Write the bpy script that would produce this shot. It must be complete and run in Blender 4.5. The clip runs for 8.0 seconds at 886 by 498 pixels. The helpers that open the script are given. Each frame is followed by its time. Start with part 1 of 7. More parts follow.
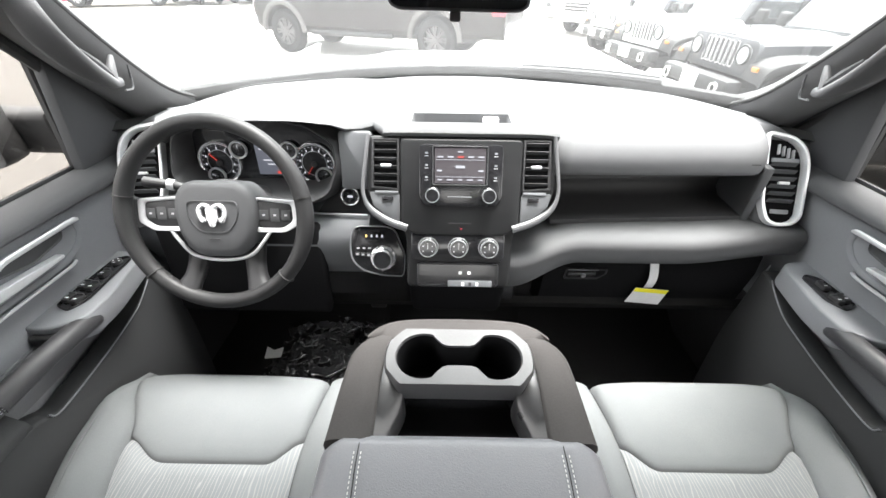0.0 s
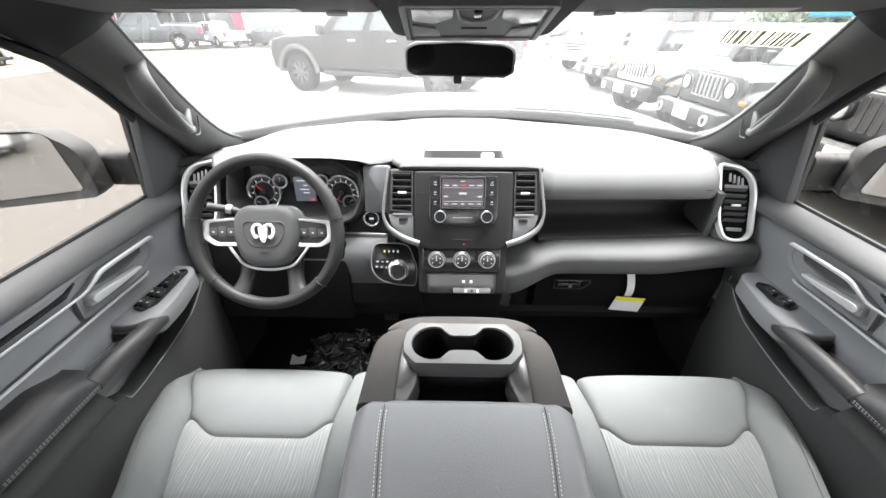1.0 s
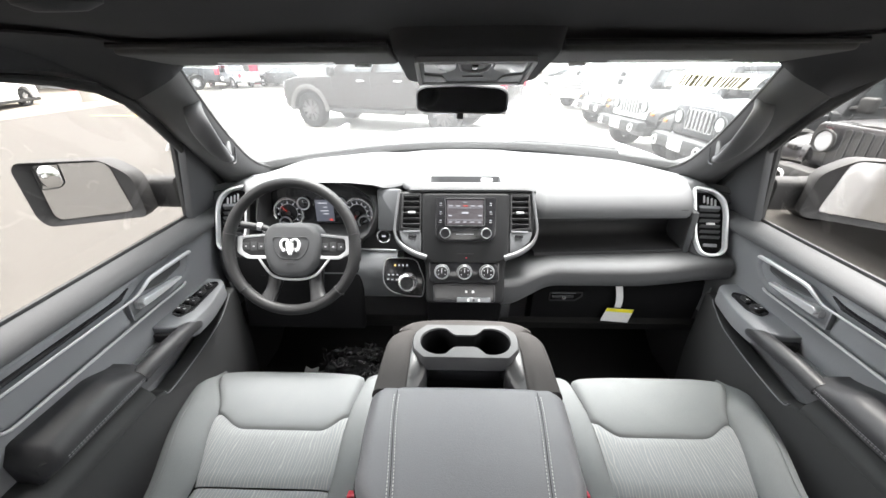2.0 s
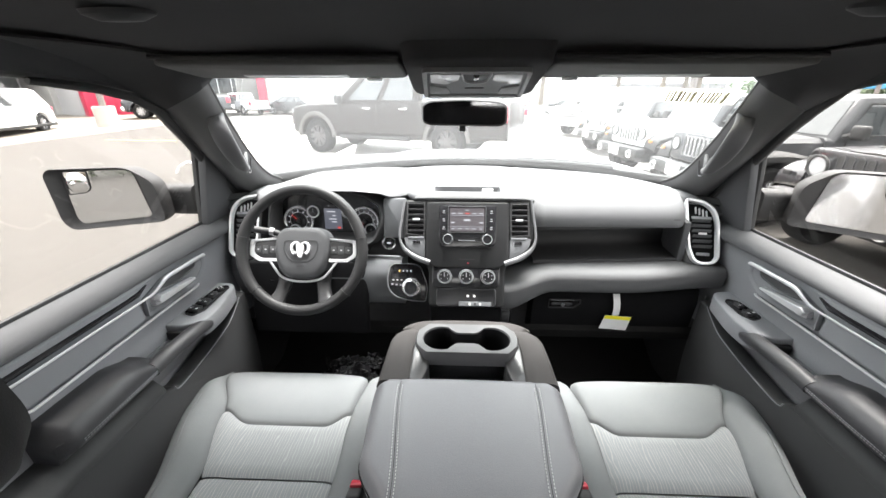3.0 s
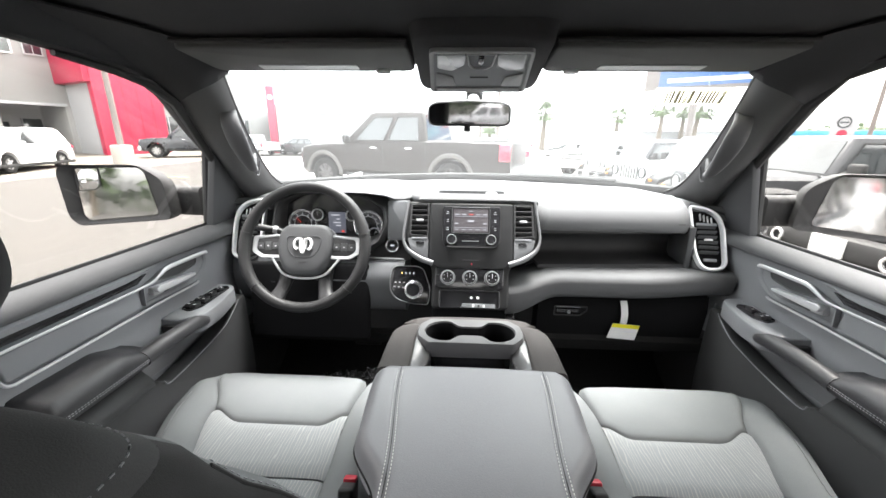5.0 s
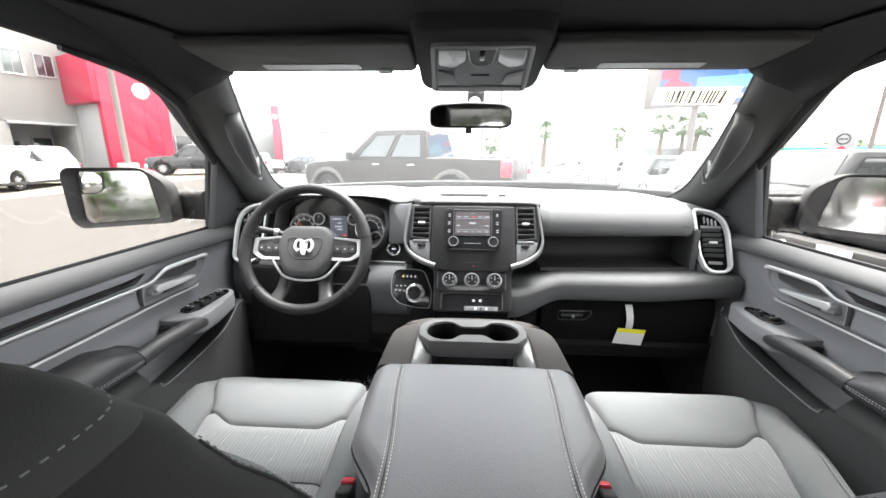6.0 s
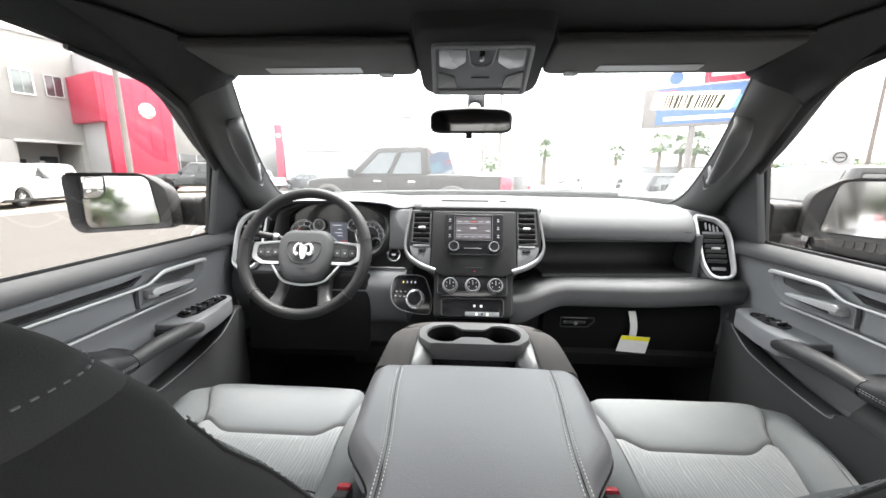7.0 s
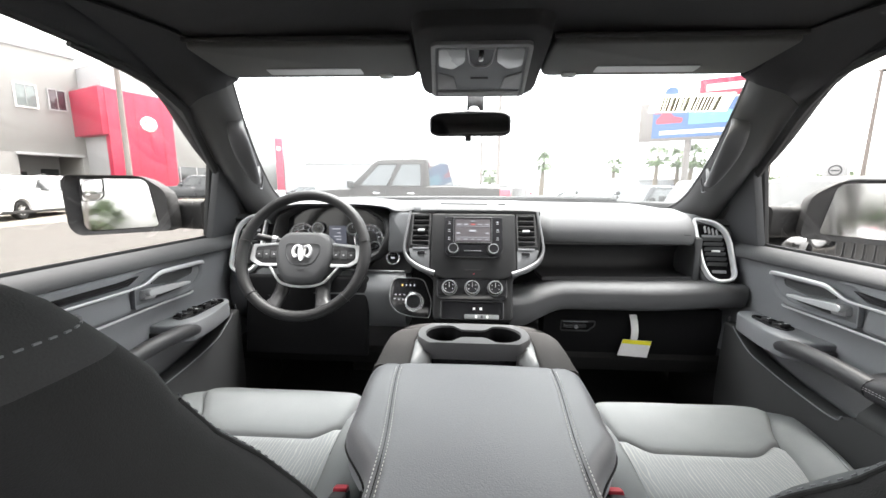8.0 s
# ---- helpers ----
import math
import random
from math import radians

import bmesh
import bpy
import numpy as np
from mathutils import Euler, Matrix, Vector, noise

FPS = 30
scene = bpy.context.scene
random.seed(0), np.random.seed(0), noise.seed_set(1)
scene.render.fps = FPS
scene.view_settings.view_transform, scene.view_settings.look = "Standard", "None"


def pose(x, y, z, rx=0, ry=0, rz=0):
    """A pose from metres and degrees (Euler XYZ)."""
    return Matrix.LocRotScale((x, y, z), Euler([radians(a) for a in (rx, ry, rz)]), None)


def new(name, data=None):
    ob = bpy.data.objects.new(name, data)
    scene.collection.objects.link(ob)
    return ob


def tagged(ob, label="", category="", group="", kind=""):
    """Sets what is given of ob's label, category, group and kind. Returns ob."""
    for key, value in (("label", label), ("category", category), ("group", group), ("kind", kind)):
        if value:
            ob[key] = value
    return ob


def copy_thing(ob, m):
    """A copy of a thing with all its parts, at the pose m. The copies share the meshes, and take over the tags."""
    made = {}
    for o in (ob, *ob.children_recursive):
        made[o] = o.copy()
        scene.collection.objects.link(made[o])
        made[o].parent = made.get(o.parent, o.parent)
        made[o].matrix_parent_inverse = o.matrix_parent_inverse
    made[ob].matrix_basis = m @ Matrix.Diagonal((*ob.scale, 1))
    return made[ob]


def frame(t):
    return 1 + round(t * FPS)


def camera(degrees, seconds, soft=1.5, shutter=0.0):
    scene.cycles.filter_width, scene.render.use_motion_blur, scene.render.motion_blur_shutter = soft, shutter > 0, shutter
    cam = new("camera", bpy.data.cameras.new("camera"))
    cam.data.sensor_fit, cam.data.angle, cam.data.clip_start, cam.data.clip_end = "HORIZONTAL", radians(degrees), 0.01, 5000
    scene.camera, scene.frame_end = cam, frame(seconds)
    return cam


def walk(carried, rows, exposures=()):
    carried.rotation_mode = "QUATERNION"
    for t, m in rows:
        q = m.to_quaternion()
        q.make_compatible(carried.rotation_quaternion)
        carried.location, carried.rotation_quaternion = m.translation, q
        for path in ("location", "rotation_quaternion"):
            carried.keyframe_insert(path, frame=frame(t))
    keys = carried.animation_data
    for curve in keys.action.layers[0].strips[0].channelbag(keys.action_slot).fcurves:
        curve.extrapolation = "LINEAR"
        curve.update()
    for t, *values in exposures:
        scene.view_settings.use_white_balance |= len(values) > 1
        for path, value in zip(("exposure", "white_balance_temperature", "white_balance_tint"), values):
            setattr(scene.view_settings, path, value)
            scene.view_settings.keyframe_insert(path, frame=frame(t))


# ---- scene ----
cam = camera(99.6, 8.0)
METRES, EYE, TILT, LEAN, TURN, SIDE = 0.63, 1.72, -36.0, -0.63, 0.7, -0.04
ROWS = [
    (0.0, 0.0, 0.0, 0.0, 0.0, 0.0, 0.0),
    (0.5, -0.0002, -0.1342, -0.0306, 0.39, 2.01, 0.12),
    (1.0, -0.0028, -0.2632, -0.072, 0.83, 4.46, 0.22),
    (1.5, -0.0047, -0.3743, -0.1138, 1.18, 7.01, 0.29),
    (3.0, -0.007, -0.5033, -0.2817, 1.61, 13.16, -0.35),
    (3.5, -0.0073, -0.4974, -0.3352, 1.64, 14.9, -0.74),
    (4.0, -0.0102, -0.4802, -0.3898, 1.73, 16.3, -1.02),
    (4.5, -0.0112, -0.4568, -0.4317, 1.7, 17.91, -1.13),
    (6.0, -0.0089, -0.394, -0.5285, 2.12, 22.0, -1.22),
    (6.5, -0.0088, -0.3747, -0.5557, 2.16, 23.34, -1.25),
    (7.0, -0.0084, -0.3575, -0.5791, 2.19, 24.69, -1.3),
    (7.5, -0.0093, -0.341, -0.6021, 2.12, 25.75, -1.29),
    (8.0, -0.01, -0.3298, -0.6203, 2.05, 26.63, -1.24),
]
walk(cam, [(t, pose(SIDE, 0, EYE, TILT, LEAN, TURN) @ pose(METRES * x, METRES * y, METRES * z, 90 + pitch, roll, yaw)) for t, x, y, z, yaw, pitch, roll in ROWS],
     exposures=[(0.0, 5.24), (0.5, 5.21), (1.5, 5.17), (3.5, 5.20), (6.0, 5.17), (8.0, 5.06)])

# ---- sky, sun ----
SUN_UP, SUN_TURN = 74.0, 20.0
world = bpy.data.worlds.new("sky")
world.use_nodes = True
scene.world = world
wn, wl = world.node_tree.nodes, world.node_tree.links
wn.clear()
sky = wn.new("ShaderNodeTexSky")
sky.sky_type, sky.sun_disc = "NISHITA", False
sky.sun_elevation, sky.sun_rotation, sky.dust_density = radians(SUN_UP), radians(SUN_TURN), 4.0
grey = wn.new("ShaderNodeHueSaturation")
grey.inputs["Saturation"].default_value = 0.08
cloud = wn.new("ShaderNodeTexNoise")
cloud.inputs["Scale"].default_value, cloud.inputs["Detail"].default_value = 2.6, 6
ramp = wn.new("ShaderNodeMapRange")
ramp.inputs["From Min"].default_value, ramp.inputs["From Max"].default_value = 0.35, 0.7
ramp.inputs["To Min"].default_value, ramp.inputs["To Max"].default_value = 0.85, 1.2
wmul = wn.new("ShaderNodeMix")
wmul.data_type, wmul.blend_type = "RGBA", "MULTIPLY"
wmul.inputs[0].default_value = 1
wtex = wn.new("ShaderNodeTexCoord")
back = wn.new("ShaderNodeBackground")
back.inputs["Strength"].default_value = 0.12
wout = wn.new("ShaderNodeOutputWorld")
wl.new(wtex.outputs["Generated"], cloud.inputs["Vector"])
wl.new(cloud.outputs["Fac"], ramp.inputs["Value"])
wl.new(sky.outputs["Color"], grey.inputs["Color"])
wl.new(grey.outputs["Color"], wmul.inputs[6])
wl.new(ramp.outputs["Result"], wmul.inputs[7])
wl.new(wmul.outputs[2], back.inputs["Color"])
wl.new(back.outputs["Background"], wout.inputs["Surface"])

sun = new("sun", bpy.data.lights.new("sun", "SUN"))
sun.data.energy, sun.data.angle, sun.data.color = 0.6, radians(25), (1.0, 0.97, 0.93)
sun.rotation_euler = (radians(90 - SUN_UP), 0, radians(180 - SUN_TURN))


# ---- materials ----
def surf(name, col, rough=0.5, metal=0.0, vary=0.12, grain=0.0, size=400.0, blotch=6.0, spec=0.5, coat=0.0, pick=0.0):
    """A surface with broad and fine variation of colour and gloss, and a fine relief."""
    m = bpy.data.materials.new(name)
    m.use_nodes = True
    n, l = m.node_tree.nodes, m.node_tree.links
    p = n["Principled BSDF"]
    p.inputs["Metallic"].default_value = metal
    p.inputs["Specular IOR Level"].default_value = spec
    p.inputs["Coat Weight"].default_value = coat
    p.inputs["Coat Roughness"].default_value = 0.05
    tc = n.new("ShaderNodeTexCoord")
    big = n.new("ShaderNodeTexNoise")
    big.inputs["Scale"].default_value, big.inputs["Detail"].default_value = blotch, 5
    small = n.new("ShaderNodeTexNoise")
    small.inputs["Scale"].default_value, small.inputs["Detail"].default_value = size, 2
    add = n.new("ShaderNodeMath")
    add.operation = "ADD"
    half = n.new("ShaderNodeMath")
    half.operation, half.inputs[1].default_value = "MULTIPLY", 0.5
    rng = n.new("ShaderNodeMapRange")
    rng.inputs["From Min"].default_value, rng.inputs["From Max"].default_value = 0.3, 0.7
    rng.inputs["To Min"].default_value, rng.inputs["To Max"].default_value = 1 - vary, 1 + vary
    mul = n.new("ShaderNodeMix")
    mul.data_type, mul.blend_type = "RGBA", "MULTIPLY"
    mul.inputs[0].default_value = 1
    mul.inputs[6].default_value = (*col, 1)
    rr = n.new("ShaderNodeMapRange")
    rr.inputs["From Min"].default_value, rr.inputs["From Max"].default_value = 0.3, 0.7
    rr.inputs["To Min"].default_value, rr.inputs["To Max"].default_value = max(0.02, rough - 0.06), min(1, rough + 0.06)
    for tex in (big, small):
        l.new(tc.outputs["Object"], tex.inputs["Vector"])
    l.new(big.outputs["Fac"], add.inputs[0])
    l.new(small.outputs["Fac"], add.inputs[1])
    l.new(add.outputs[0], half.inputs[0])
    l.new(half.outputs[0], rng.inputs["Value"])
    if pick:
        info = n.new("ShaderNodeObjectInfo")
        pr = n.new("ShaderNodeMapRange")
        pr.inputs["To Min"].default_value, pr.inputs["To Max"].default_value = 1 - pick, 1 + pick
        pm = n.new("ShaderNodeMath")
        pm.operation = "MULTIPLY"
        l.new(info.outputs["Random"], pr.inputs["Value"])
        l.new(rng.outputs[0], pm.inputs[0])
        l.new(pr.outputs[0], pm.inputs[1])
        l.new(pm.outputs[0], mul.inputs[7])
    else:
        l.new(rng.outputs[0], mul.inputs[7])
    l.new(mul.outputs[2], p.inputs["Base Color"])
    l.new(big.outputs["Fac"], rr.inputs["Value"])
    l.new(rr.outputs[0], p.inputs["Roughness"])
    if grain:
        b = n.new("ShaderNodeBump")
        b.inputs["Strength"].default_value, b.inputs["Distance"].default_value = grain, 0.0006
        l.new(small.outputs["Fac"], b.inputs["Height"])
        l.new(b.outputs[0], p.inputs["Normal"])
    return m


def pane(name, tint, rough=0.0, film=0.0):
    """Clear or tinted glass; film: its share of a pale translucent layer."""
    m = bpy.data.materials.new(name)
    m.use_nodes = True
    n, l = m.node_tree.nodes, m.node_tree.links
    n.clear()
    out = n.new("ShaderNodeOutputMaterial")
    clear = n.new("ShaderNodeBsdfTransparent")
    clear.inputs[0].default_value = (*tint, 1)
    gloss = n.new("ShaderNodeBsdfGlossy")
    gloss.inputs["Roughness"].default_value = rough
    fac = n.new("ShaderNodeLayerWeight")
    fac.inputs[0].default_value = 0.5
    pw = n.new("ShaderNodeMath")
    pw.operation, pw.inputs[1].default_value = "POWER", 4.0
    fres = n.new("ShaderNodeMapRange")
    fres.inputs["To Min"].default_value, fres.inputs["To Max"].default_value = 0.02, 0.55
    mix = n.new("ShaderNodeMixShader")
    l.new(fac.outputs["Facing"], pw.inputs[0])
    l.new(pw.outputs[0], fres.inputs["Value"])
    l.new(fres.outputs[0], mix.inputs[0])
    l.new(clear.outputs[0], mix.inputs[1])
    l.new(gloss.outputs[0], mix.inputs[2])
    last = mix
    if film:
        veil = n.new("ShaderNodeBsdfTranslucent")
        veil.inputs[0].default_value = (0.8, 0.8, 0.8, 1)
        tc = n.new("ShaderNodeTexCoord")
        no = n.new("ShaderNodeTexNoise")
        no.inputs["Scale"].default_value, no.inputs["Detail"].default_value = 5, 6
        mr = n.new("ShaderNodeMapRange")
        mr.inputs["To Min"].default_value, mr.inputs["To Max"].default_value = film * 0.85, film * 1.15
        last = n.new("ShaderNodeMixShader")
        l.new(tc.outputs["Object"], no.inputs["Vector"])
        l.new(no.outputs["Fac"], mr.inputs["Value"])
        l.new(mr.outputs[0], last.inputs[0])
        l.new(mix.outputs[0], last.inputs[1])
        l.new(veil.outputs[0], last.inputs[2])
    l.new(last.outputs[0], out.inputs["Surface"])
    return m


def glow(name, col, power):
    m = bpy.data.materials.new(name)
    m.use_nodes = True
    p = m.node_tree.nodes["Principled BSDF"]
    p.inputs["Base Color"].default_value = (0.02, 0.02, 0.02, 1)
    p.inputs["Emission Color"].default_value = (*col, 1)
    p.inputs["Emission Strength"].default_value = power
    return m


def woven(name, col, line, lines):
    """Seat cloth with fine wavering pale lines that run lengthwise."""
    m = surf(name, col, 0.9, vary=0.1, grain=0.6, size=900, spec=0.2)
    n, l = m.node_tree.nodes, m.node_tree.links
    p = n["Principled BSDF"]
    tc = n.new("ShaderNodeTexCoord")
    mp = n.new("ShaderNodeMapping")
    mp.inputs["Scale"].default_value = (1, 0.22, 0.1)
    wv = n.new("ShaderNodeTexWave")
    wv.inputs["Scale"].default_value = lines
    wv.inputs["Distortion"].default_value, wv.inputs["Detail"].default_value = 7.0, 2.0
    wv.inputs["Detail Scale"].default_value = 1.3
    rp = n.new("ShaderNodeMapRange")
    rp.inputs["From Min"].default_value, rp.inputs["From Max"].default_value = 0.86, 0.97
    mx = n.new("ShaderNodeMix")
    mx.data_type = "RGBA"
    mx.inputs[7].default_value = (*line, 1)
    old = p.inputs["Base Color"].links[0].from_socket
    l.new(tc.outputs["Object"], mp.inputs["Vector"])
    l.new(mp.outputs[0], wv.inputs["Vector"])
    l.new(wv.outputs["Fac"], rp.inputs["Value"])
    l.new(rp.outputs[0], mx.inputs[0])
    l.new(old, mx.inputs[6])
    l.new(mx.outputs[2], p.inputs["Base Color"])
    return m


SOFT = surf("soft_black_vinyl", (0.100, 0.101, 0.104), 0.72, grain=0.5, size=700, spec=0.2)
MID = surf("grey_moulded_plastic", (0.158, 0.163, 0.172), 0.68, grain=0.45, size=700, spec=0.28)
DARK = surf("black_moulded_plastic", (0.022, 0.022, 0.023), 0.6, grain=0.4, size=700, spec=0.3)
# Near-black: shade under the dash and inside wells is put into this plastic.
SHADEBLACK = surf("shaded_black_plastic", (0.006, 0.006, 0.0065), 0.8, grain=0.4, size=700, spec=0.06)
PADGREY = surf("grey_lower_pad_vinyl", (0.064, 0.065, 0.067), 0.75, grain=0.5, size=700, spec=0.2)
STACK = surf("charcoal_stack_plastic", (0.040, 0.041, 0.043), 0.62, grain=0.4, size=700, spec=0.3)
VISOR = surf("grey_visor_vinyl", (0.085, 0.084, 0.083), 0.8, grain=0.4, size=700, spec=0.2)
DULL = surf("dull_silver_paint", (0.25, 0.255, 0.262), 0.4, metal=0.45, vary=0.05)
PIANO = surf("gloss_black_plastic", (0.012, 0.012, 0.013), 0.16, vary=0.05)
SATIN = surf("satin_silver_paint", (0.43, 0.435, 0.445), 0.42, metal=0.4, vary=0.05)
CHROME = surf("bright_chrome", (0.82, 0.82, 0.83), 0.22, metal=0.75, vary=0.03)
HIDE = surf("grey_leatherette", (0.124, 0.124, 0.132), 0.48, grain=0.5, size=520)
RIMHIDE = surf("black_wheel_leather", (0.013, 0.013, 0.0135), 0.5, grain=0.45, size=600, spec=0.22)
CLOTH = surf("light_grey_seat_cloth", (0.112, 0.117, 0.120), 1.0, grain=0.6, size=900, spec=0.02)
CLOTHDK = surf("dark_grey_seat_cloth", (0.0185, 0.0185, 0.019), 0.85, grain=0.6, size=900, spec=0.2)
CLOTHMID = surf("mid_grey_seat_cloth", (0.045, 0.046, 0.047), 0.95, grain=0.6, size=900, spec=0.1)
RIB = woven("patterned_seat_cloth", (0.150, 0.157, 0.160), (0.215, 0.22, 0.217), 44)
THREAD = surf("pale_thread", (0.5, 0.5, 0.48), 0.8)
CARPET = surf("black_carpet", (0.018, 0.018, 0.018), 0.95, grain=1.0, size=500, spec=0.1)
LINER = surf("dark_headliner_cloth", (0.050, 0.050, 0.052), 0.95, grain=0.6, size=900, spec=0.1)
TRIMDK = surf("dark_pillar_trim", (0.068, 0.068, 0.069), 0.7, grain=0.4, size=700)
PALE = surf("pale_grey_plastic", (0.33, 0.33, 0.34), 0.45)
RUBBER = surf("black_rubber", (0.02, 0.02, 0.02), 0.7)
WHITE = surf("white_print", (0.75, 0.75, 0.75), 0.5)
RED = surf("red_plastic", (0.36, 0.014, 0.03), 0.4)
YELLOW = surf("yellow_card", (0.78, 0.72, 0.02), 0.6)
CARD = surf("white_card", (0.70, 0.70, 0.70), 0.7)
MIRROR = surf("mirror_silver", (0.55, 0.555, 0.56), 0.02, metal=1.0, vary=0.02)
LENS = surf("clear_lamp_lens", (0.36, 0.37, 0.38), 0.25, vary=0.08)
FILM = surf("clear_plastic_film", (0.055, 0.055, 0.057), 0.10, metal=0.35, coat=1.0, spec=1.0)
SCREEN = glow("lit_radio_screen", (0.055, 0.040, 0.052), 0.030)
DISPLAY = glow("lit_cluster_display", (0.06, 0.065, 0.085), 0.045)
LIT = glow("lit_white_marks", (0.8, 0.82, 0.9), 0.024)
LITRED = glow("lit_red_marks", (0.9, 0.05, 0.03), 0.032)
AMBER = glow("lit_amber_mark", (0.9, 0.6, 0.2), 0.06)
# Film share: some dust, with veiling glare painted in as milky haze.
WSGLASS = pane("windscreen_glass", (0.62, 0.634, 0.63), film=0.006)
SIDEGLASS = pane("tinted_side_glass", (0.60, 0.592, 0.578))


# ---- mesh helpers ----
I = Matrix.Identity(4)


def face(o, tilt, yaw=0.0):
    """A frame on a panel: x to the right, y up the panel, z out of it; tilt: degrees by which its top leans away."""
    s, c = math.sin(radians(tilt)), math.cos(radians(tilt))
    m = Matrix(((1, 0, 0, 0), (0, s, -c, 0), (0, c, s, 0), (0, 0, 0, 1)))
    return Matrix.Translation(o) @ pose(0, 0, 0, 0, 0, yaw) @ m


def at(m, x, y, z=0.0):
    return m @ Matrix.Translation((x, y, z))


def join(*bms):
    out = bmesh.new()
    for b in bms:
        me = bpy.data.meshes.new("t")
        b.to_mesh(me)
        out.from_mesh(me)
        b.free()
        bpy.data.meshes.remove(me)
    return out


def soften(bm, width, seg=2, angle=25):
    if width > 0:
        bm.normal_update()
        es = [e for e in bm.edges if len(e.link_faces) == 2 and e.calc_face_angle(0) > radians(angle)]
        bmesh.ops.bevel(bm, geom=es, offset=width, segments=seg, profile=0.5, affect="EDGES", clamp_overlap=True)
    return bm


def box(w, h, d, m=I, bev=0.003, seg=2):
    bm = bmesh.new()
    bmesh.ops.create_cube(bm, size=1, matrix=Matrix.Diagonal((w, h, d, 1)))
    soften(bm, bev, seg)
    bm.transform(m)
    return bm


def prism(pts, z0, z1, m=I, bev=0.0, seg=2):
    bm = bmesh.new()
    a = [bm.verts.new((x, y, z0)) for x, y in pts]
    b = [bm.verts.new((x, y, z1)) for x, y in pts]
    n = len(pts)
    bm.faces.new(list(reversed(a)))
    bm.faces.new(b)
    for i in range(n):
        bm.faces.new((a[i], a[(i + 1) % n], b[(i + 1) % n], b[i]))
    bmesh.ops.recalc_face_normals(bm, faces=bm.faces)
    soften(bm, bev, seg, 50)
    bm.transform(m)
    return bm


def hoop(outer, inner, z0, z1, m=I, bev=0.0, seg=2, dip=0.0):
    """A flat frame between two outlines of as many points; dip: how much its inner edge lies lower."""
    bm = bmesh.new()
    rows = [[bm.verts.new((x, y, z)) for x, y in ring] for ring, z in ((outer, z0), (outer, z1), (inner, z1 - dip), (inner, z0))]
    n = len(outer)
    for k in range(4):
        a, b = rows[k], rows[(k + 1) % 4]
        for i in range(n):
            bm.faces.new((a[i], a[(i + 1) % n], b[(i + 1) % n], b[i]))
    bmesh.ops.recalc_face_normals(bm, faces=bm.faces)
    soften(bm, bev, seg, 40)
    bm.transform(m)
    return bm


def rrect(w, h, r, n=5, cx=0.0, cy=0.0):
    r = min(r, w / 2 - 1e-4, h / 2 - 1e-4)
    pts = []
    for k, (sx, sy) in enumerate(((1, 1), (-1, 1), (-1, -1), (1, -1))):
        for i in range(n + 1):
            a = math.pi / 2 * (k + i / n)
            pts.append((cx + sx * (w / 2 - r) + r * math.cos(a), cy + sy * (h / 2 - r) + r * math.sin(a)))
    return pts


def circle(r, n=32, cx=0.0, cy=0.0):
    return [(cx + r * math.cos(2 * math.pi * i / n), cy + r * math.sin(2 * math.pi * i / n)) for i in range(n)]


def rounded(pts, r, n=4):
    """An outline with its corners rounded; r: one radius or one for each corner."""
    out, k = [], len(pts)
    for i in range(k):
        p, a, b = Vector(pts[i]), Vector(pts[i - 1]), Vector(pts[(i + 1) % k])
        rad = r[i] if isinstance(r, (list, tuple)) else r
        ua, ub = (a - p), (b - p)
        d = min(rad, ua.length * 0.48, ub.length * 0.48)
        s, e = p + ua.normalized() * d, p + ub.normalized() * d
        for j in range(n + 1):
            t = j / n
            q = s * (1 - t) ** 2 + p * 2 * t * (1 - t) + e * t * t
            out.append((q.x, q.y))
    return out


def inset(pts, d):
    """The outline moved inwards by d (it runs counter-clockwise)."""
    k, out = len(pts), []
    for i in range(k):
        a, b = Vector(pts[i - 1]), Vector(pts[(i + 1) % k])
        t = (b - a).normalized()
        out.append((pts[i][0] - t.y * d, pts[i][1] + t.x * d))
    return out


def lathe(prof, m=I, seg=32):
    bm = bmesh.new()
    rows = []
    for r, z in prof:
        if r < 1e-6:
            rows.append([bm.verts.new((0, 0, z))])
        else:
            rows.append([bm.verts.new((r * math.cos(2 * math.pi * i / seg), r * math.sin(2 * math.pi * i / seg), z)) for i in range(seg)])
    for a, b in zip(rows, rows[1:]):
        for i in range(seg):
            j = (i + 1) % seg
            q = [a[i % len(a)], a[j % len(a)], b[j % len(b)], b[i % len(b)]]
            q = list(dict.fromkeys(q))
            if len(q) > 2:
                bm.faces.new(q)
    bmesh.ops.recalc_face_normals(bm, faces=bm.faces)
    bm.transform(m)
    return bm


def knob(r, h, m=I, edge=0.002, seg=32):
    return lathe([(0, 0), (r, 0), (r, h - edge), (r - edge, h), (0, h)], m, seg)


def spline(pts, n):
    """n points along a smooth curve through pts."""
    p = [Vector(q) for q in pts]
    p = [2 * p[0] - p[1]] + p + [2 * p[-1] - p[-2]]
    out = []
    for i in range(n):
        u = i / (n - 1) * (len(pts) - 1)
        k = min(int(u), len(pts) - 2)
        t = u - k
        a, b, c, d = p[k:k + 4]
        out.append(0.5 * ((2 * b) + (c - a) * t + (2 * a - 5 * b + 4 * c - d) * t * t + (3 * b - a - 3 * c + d) * t ** 3))
    return out


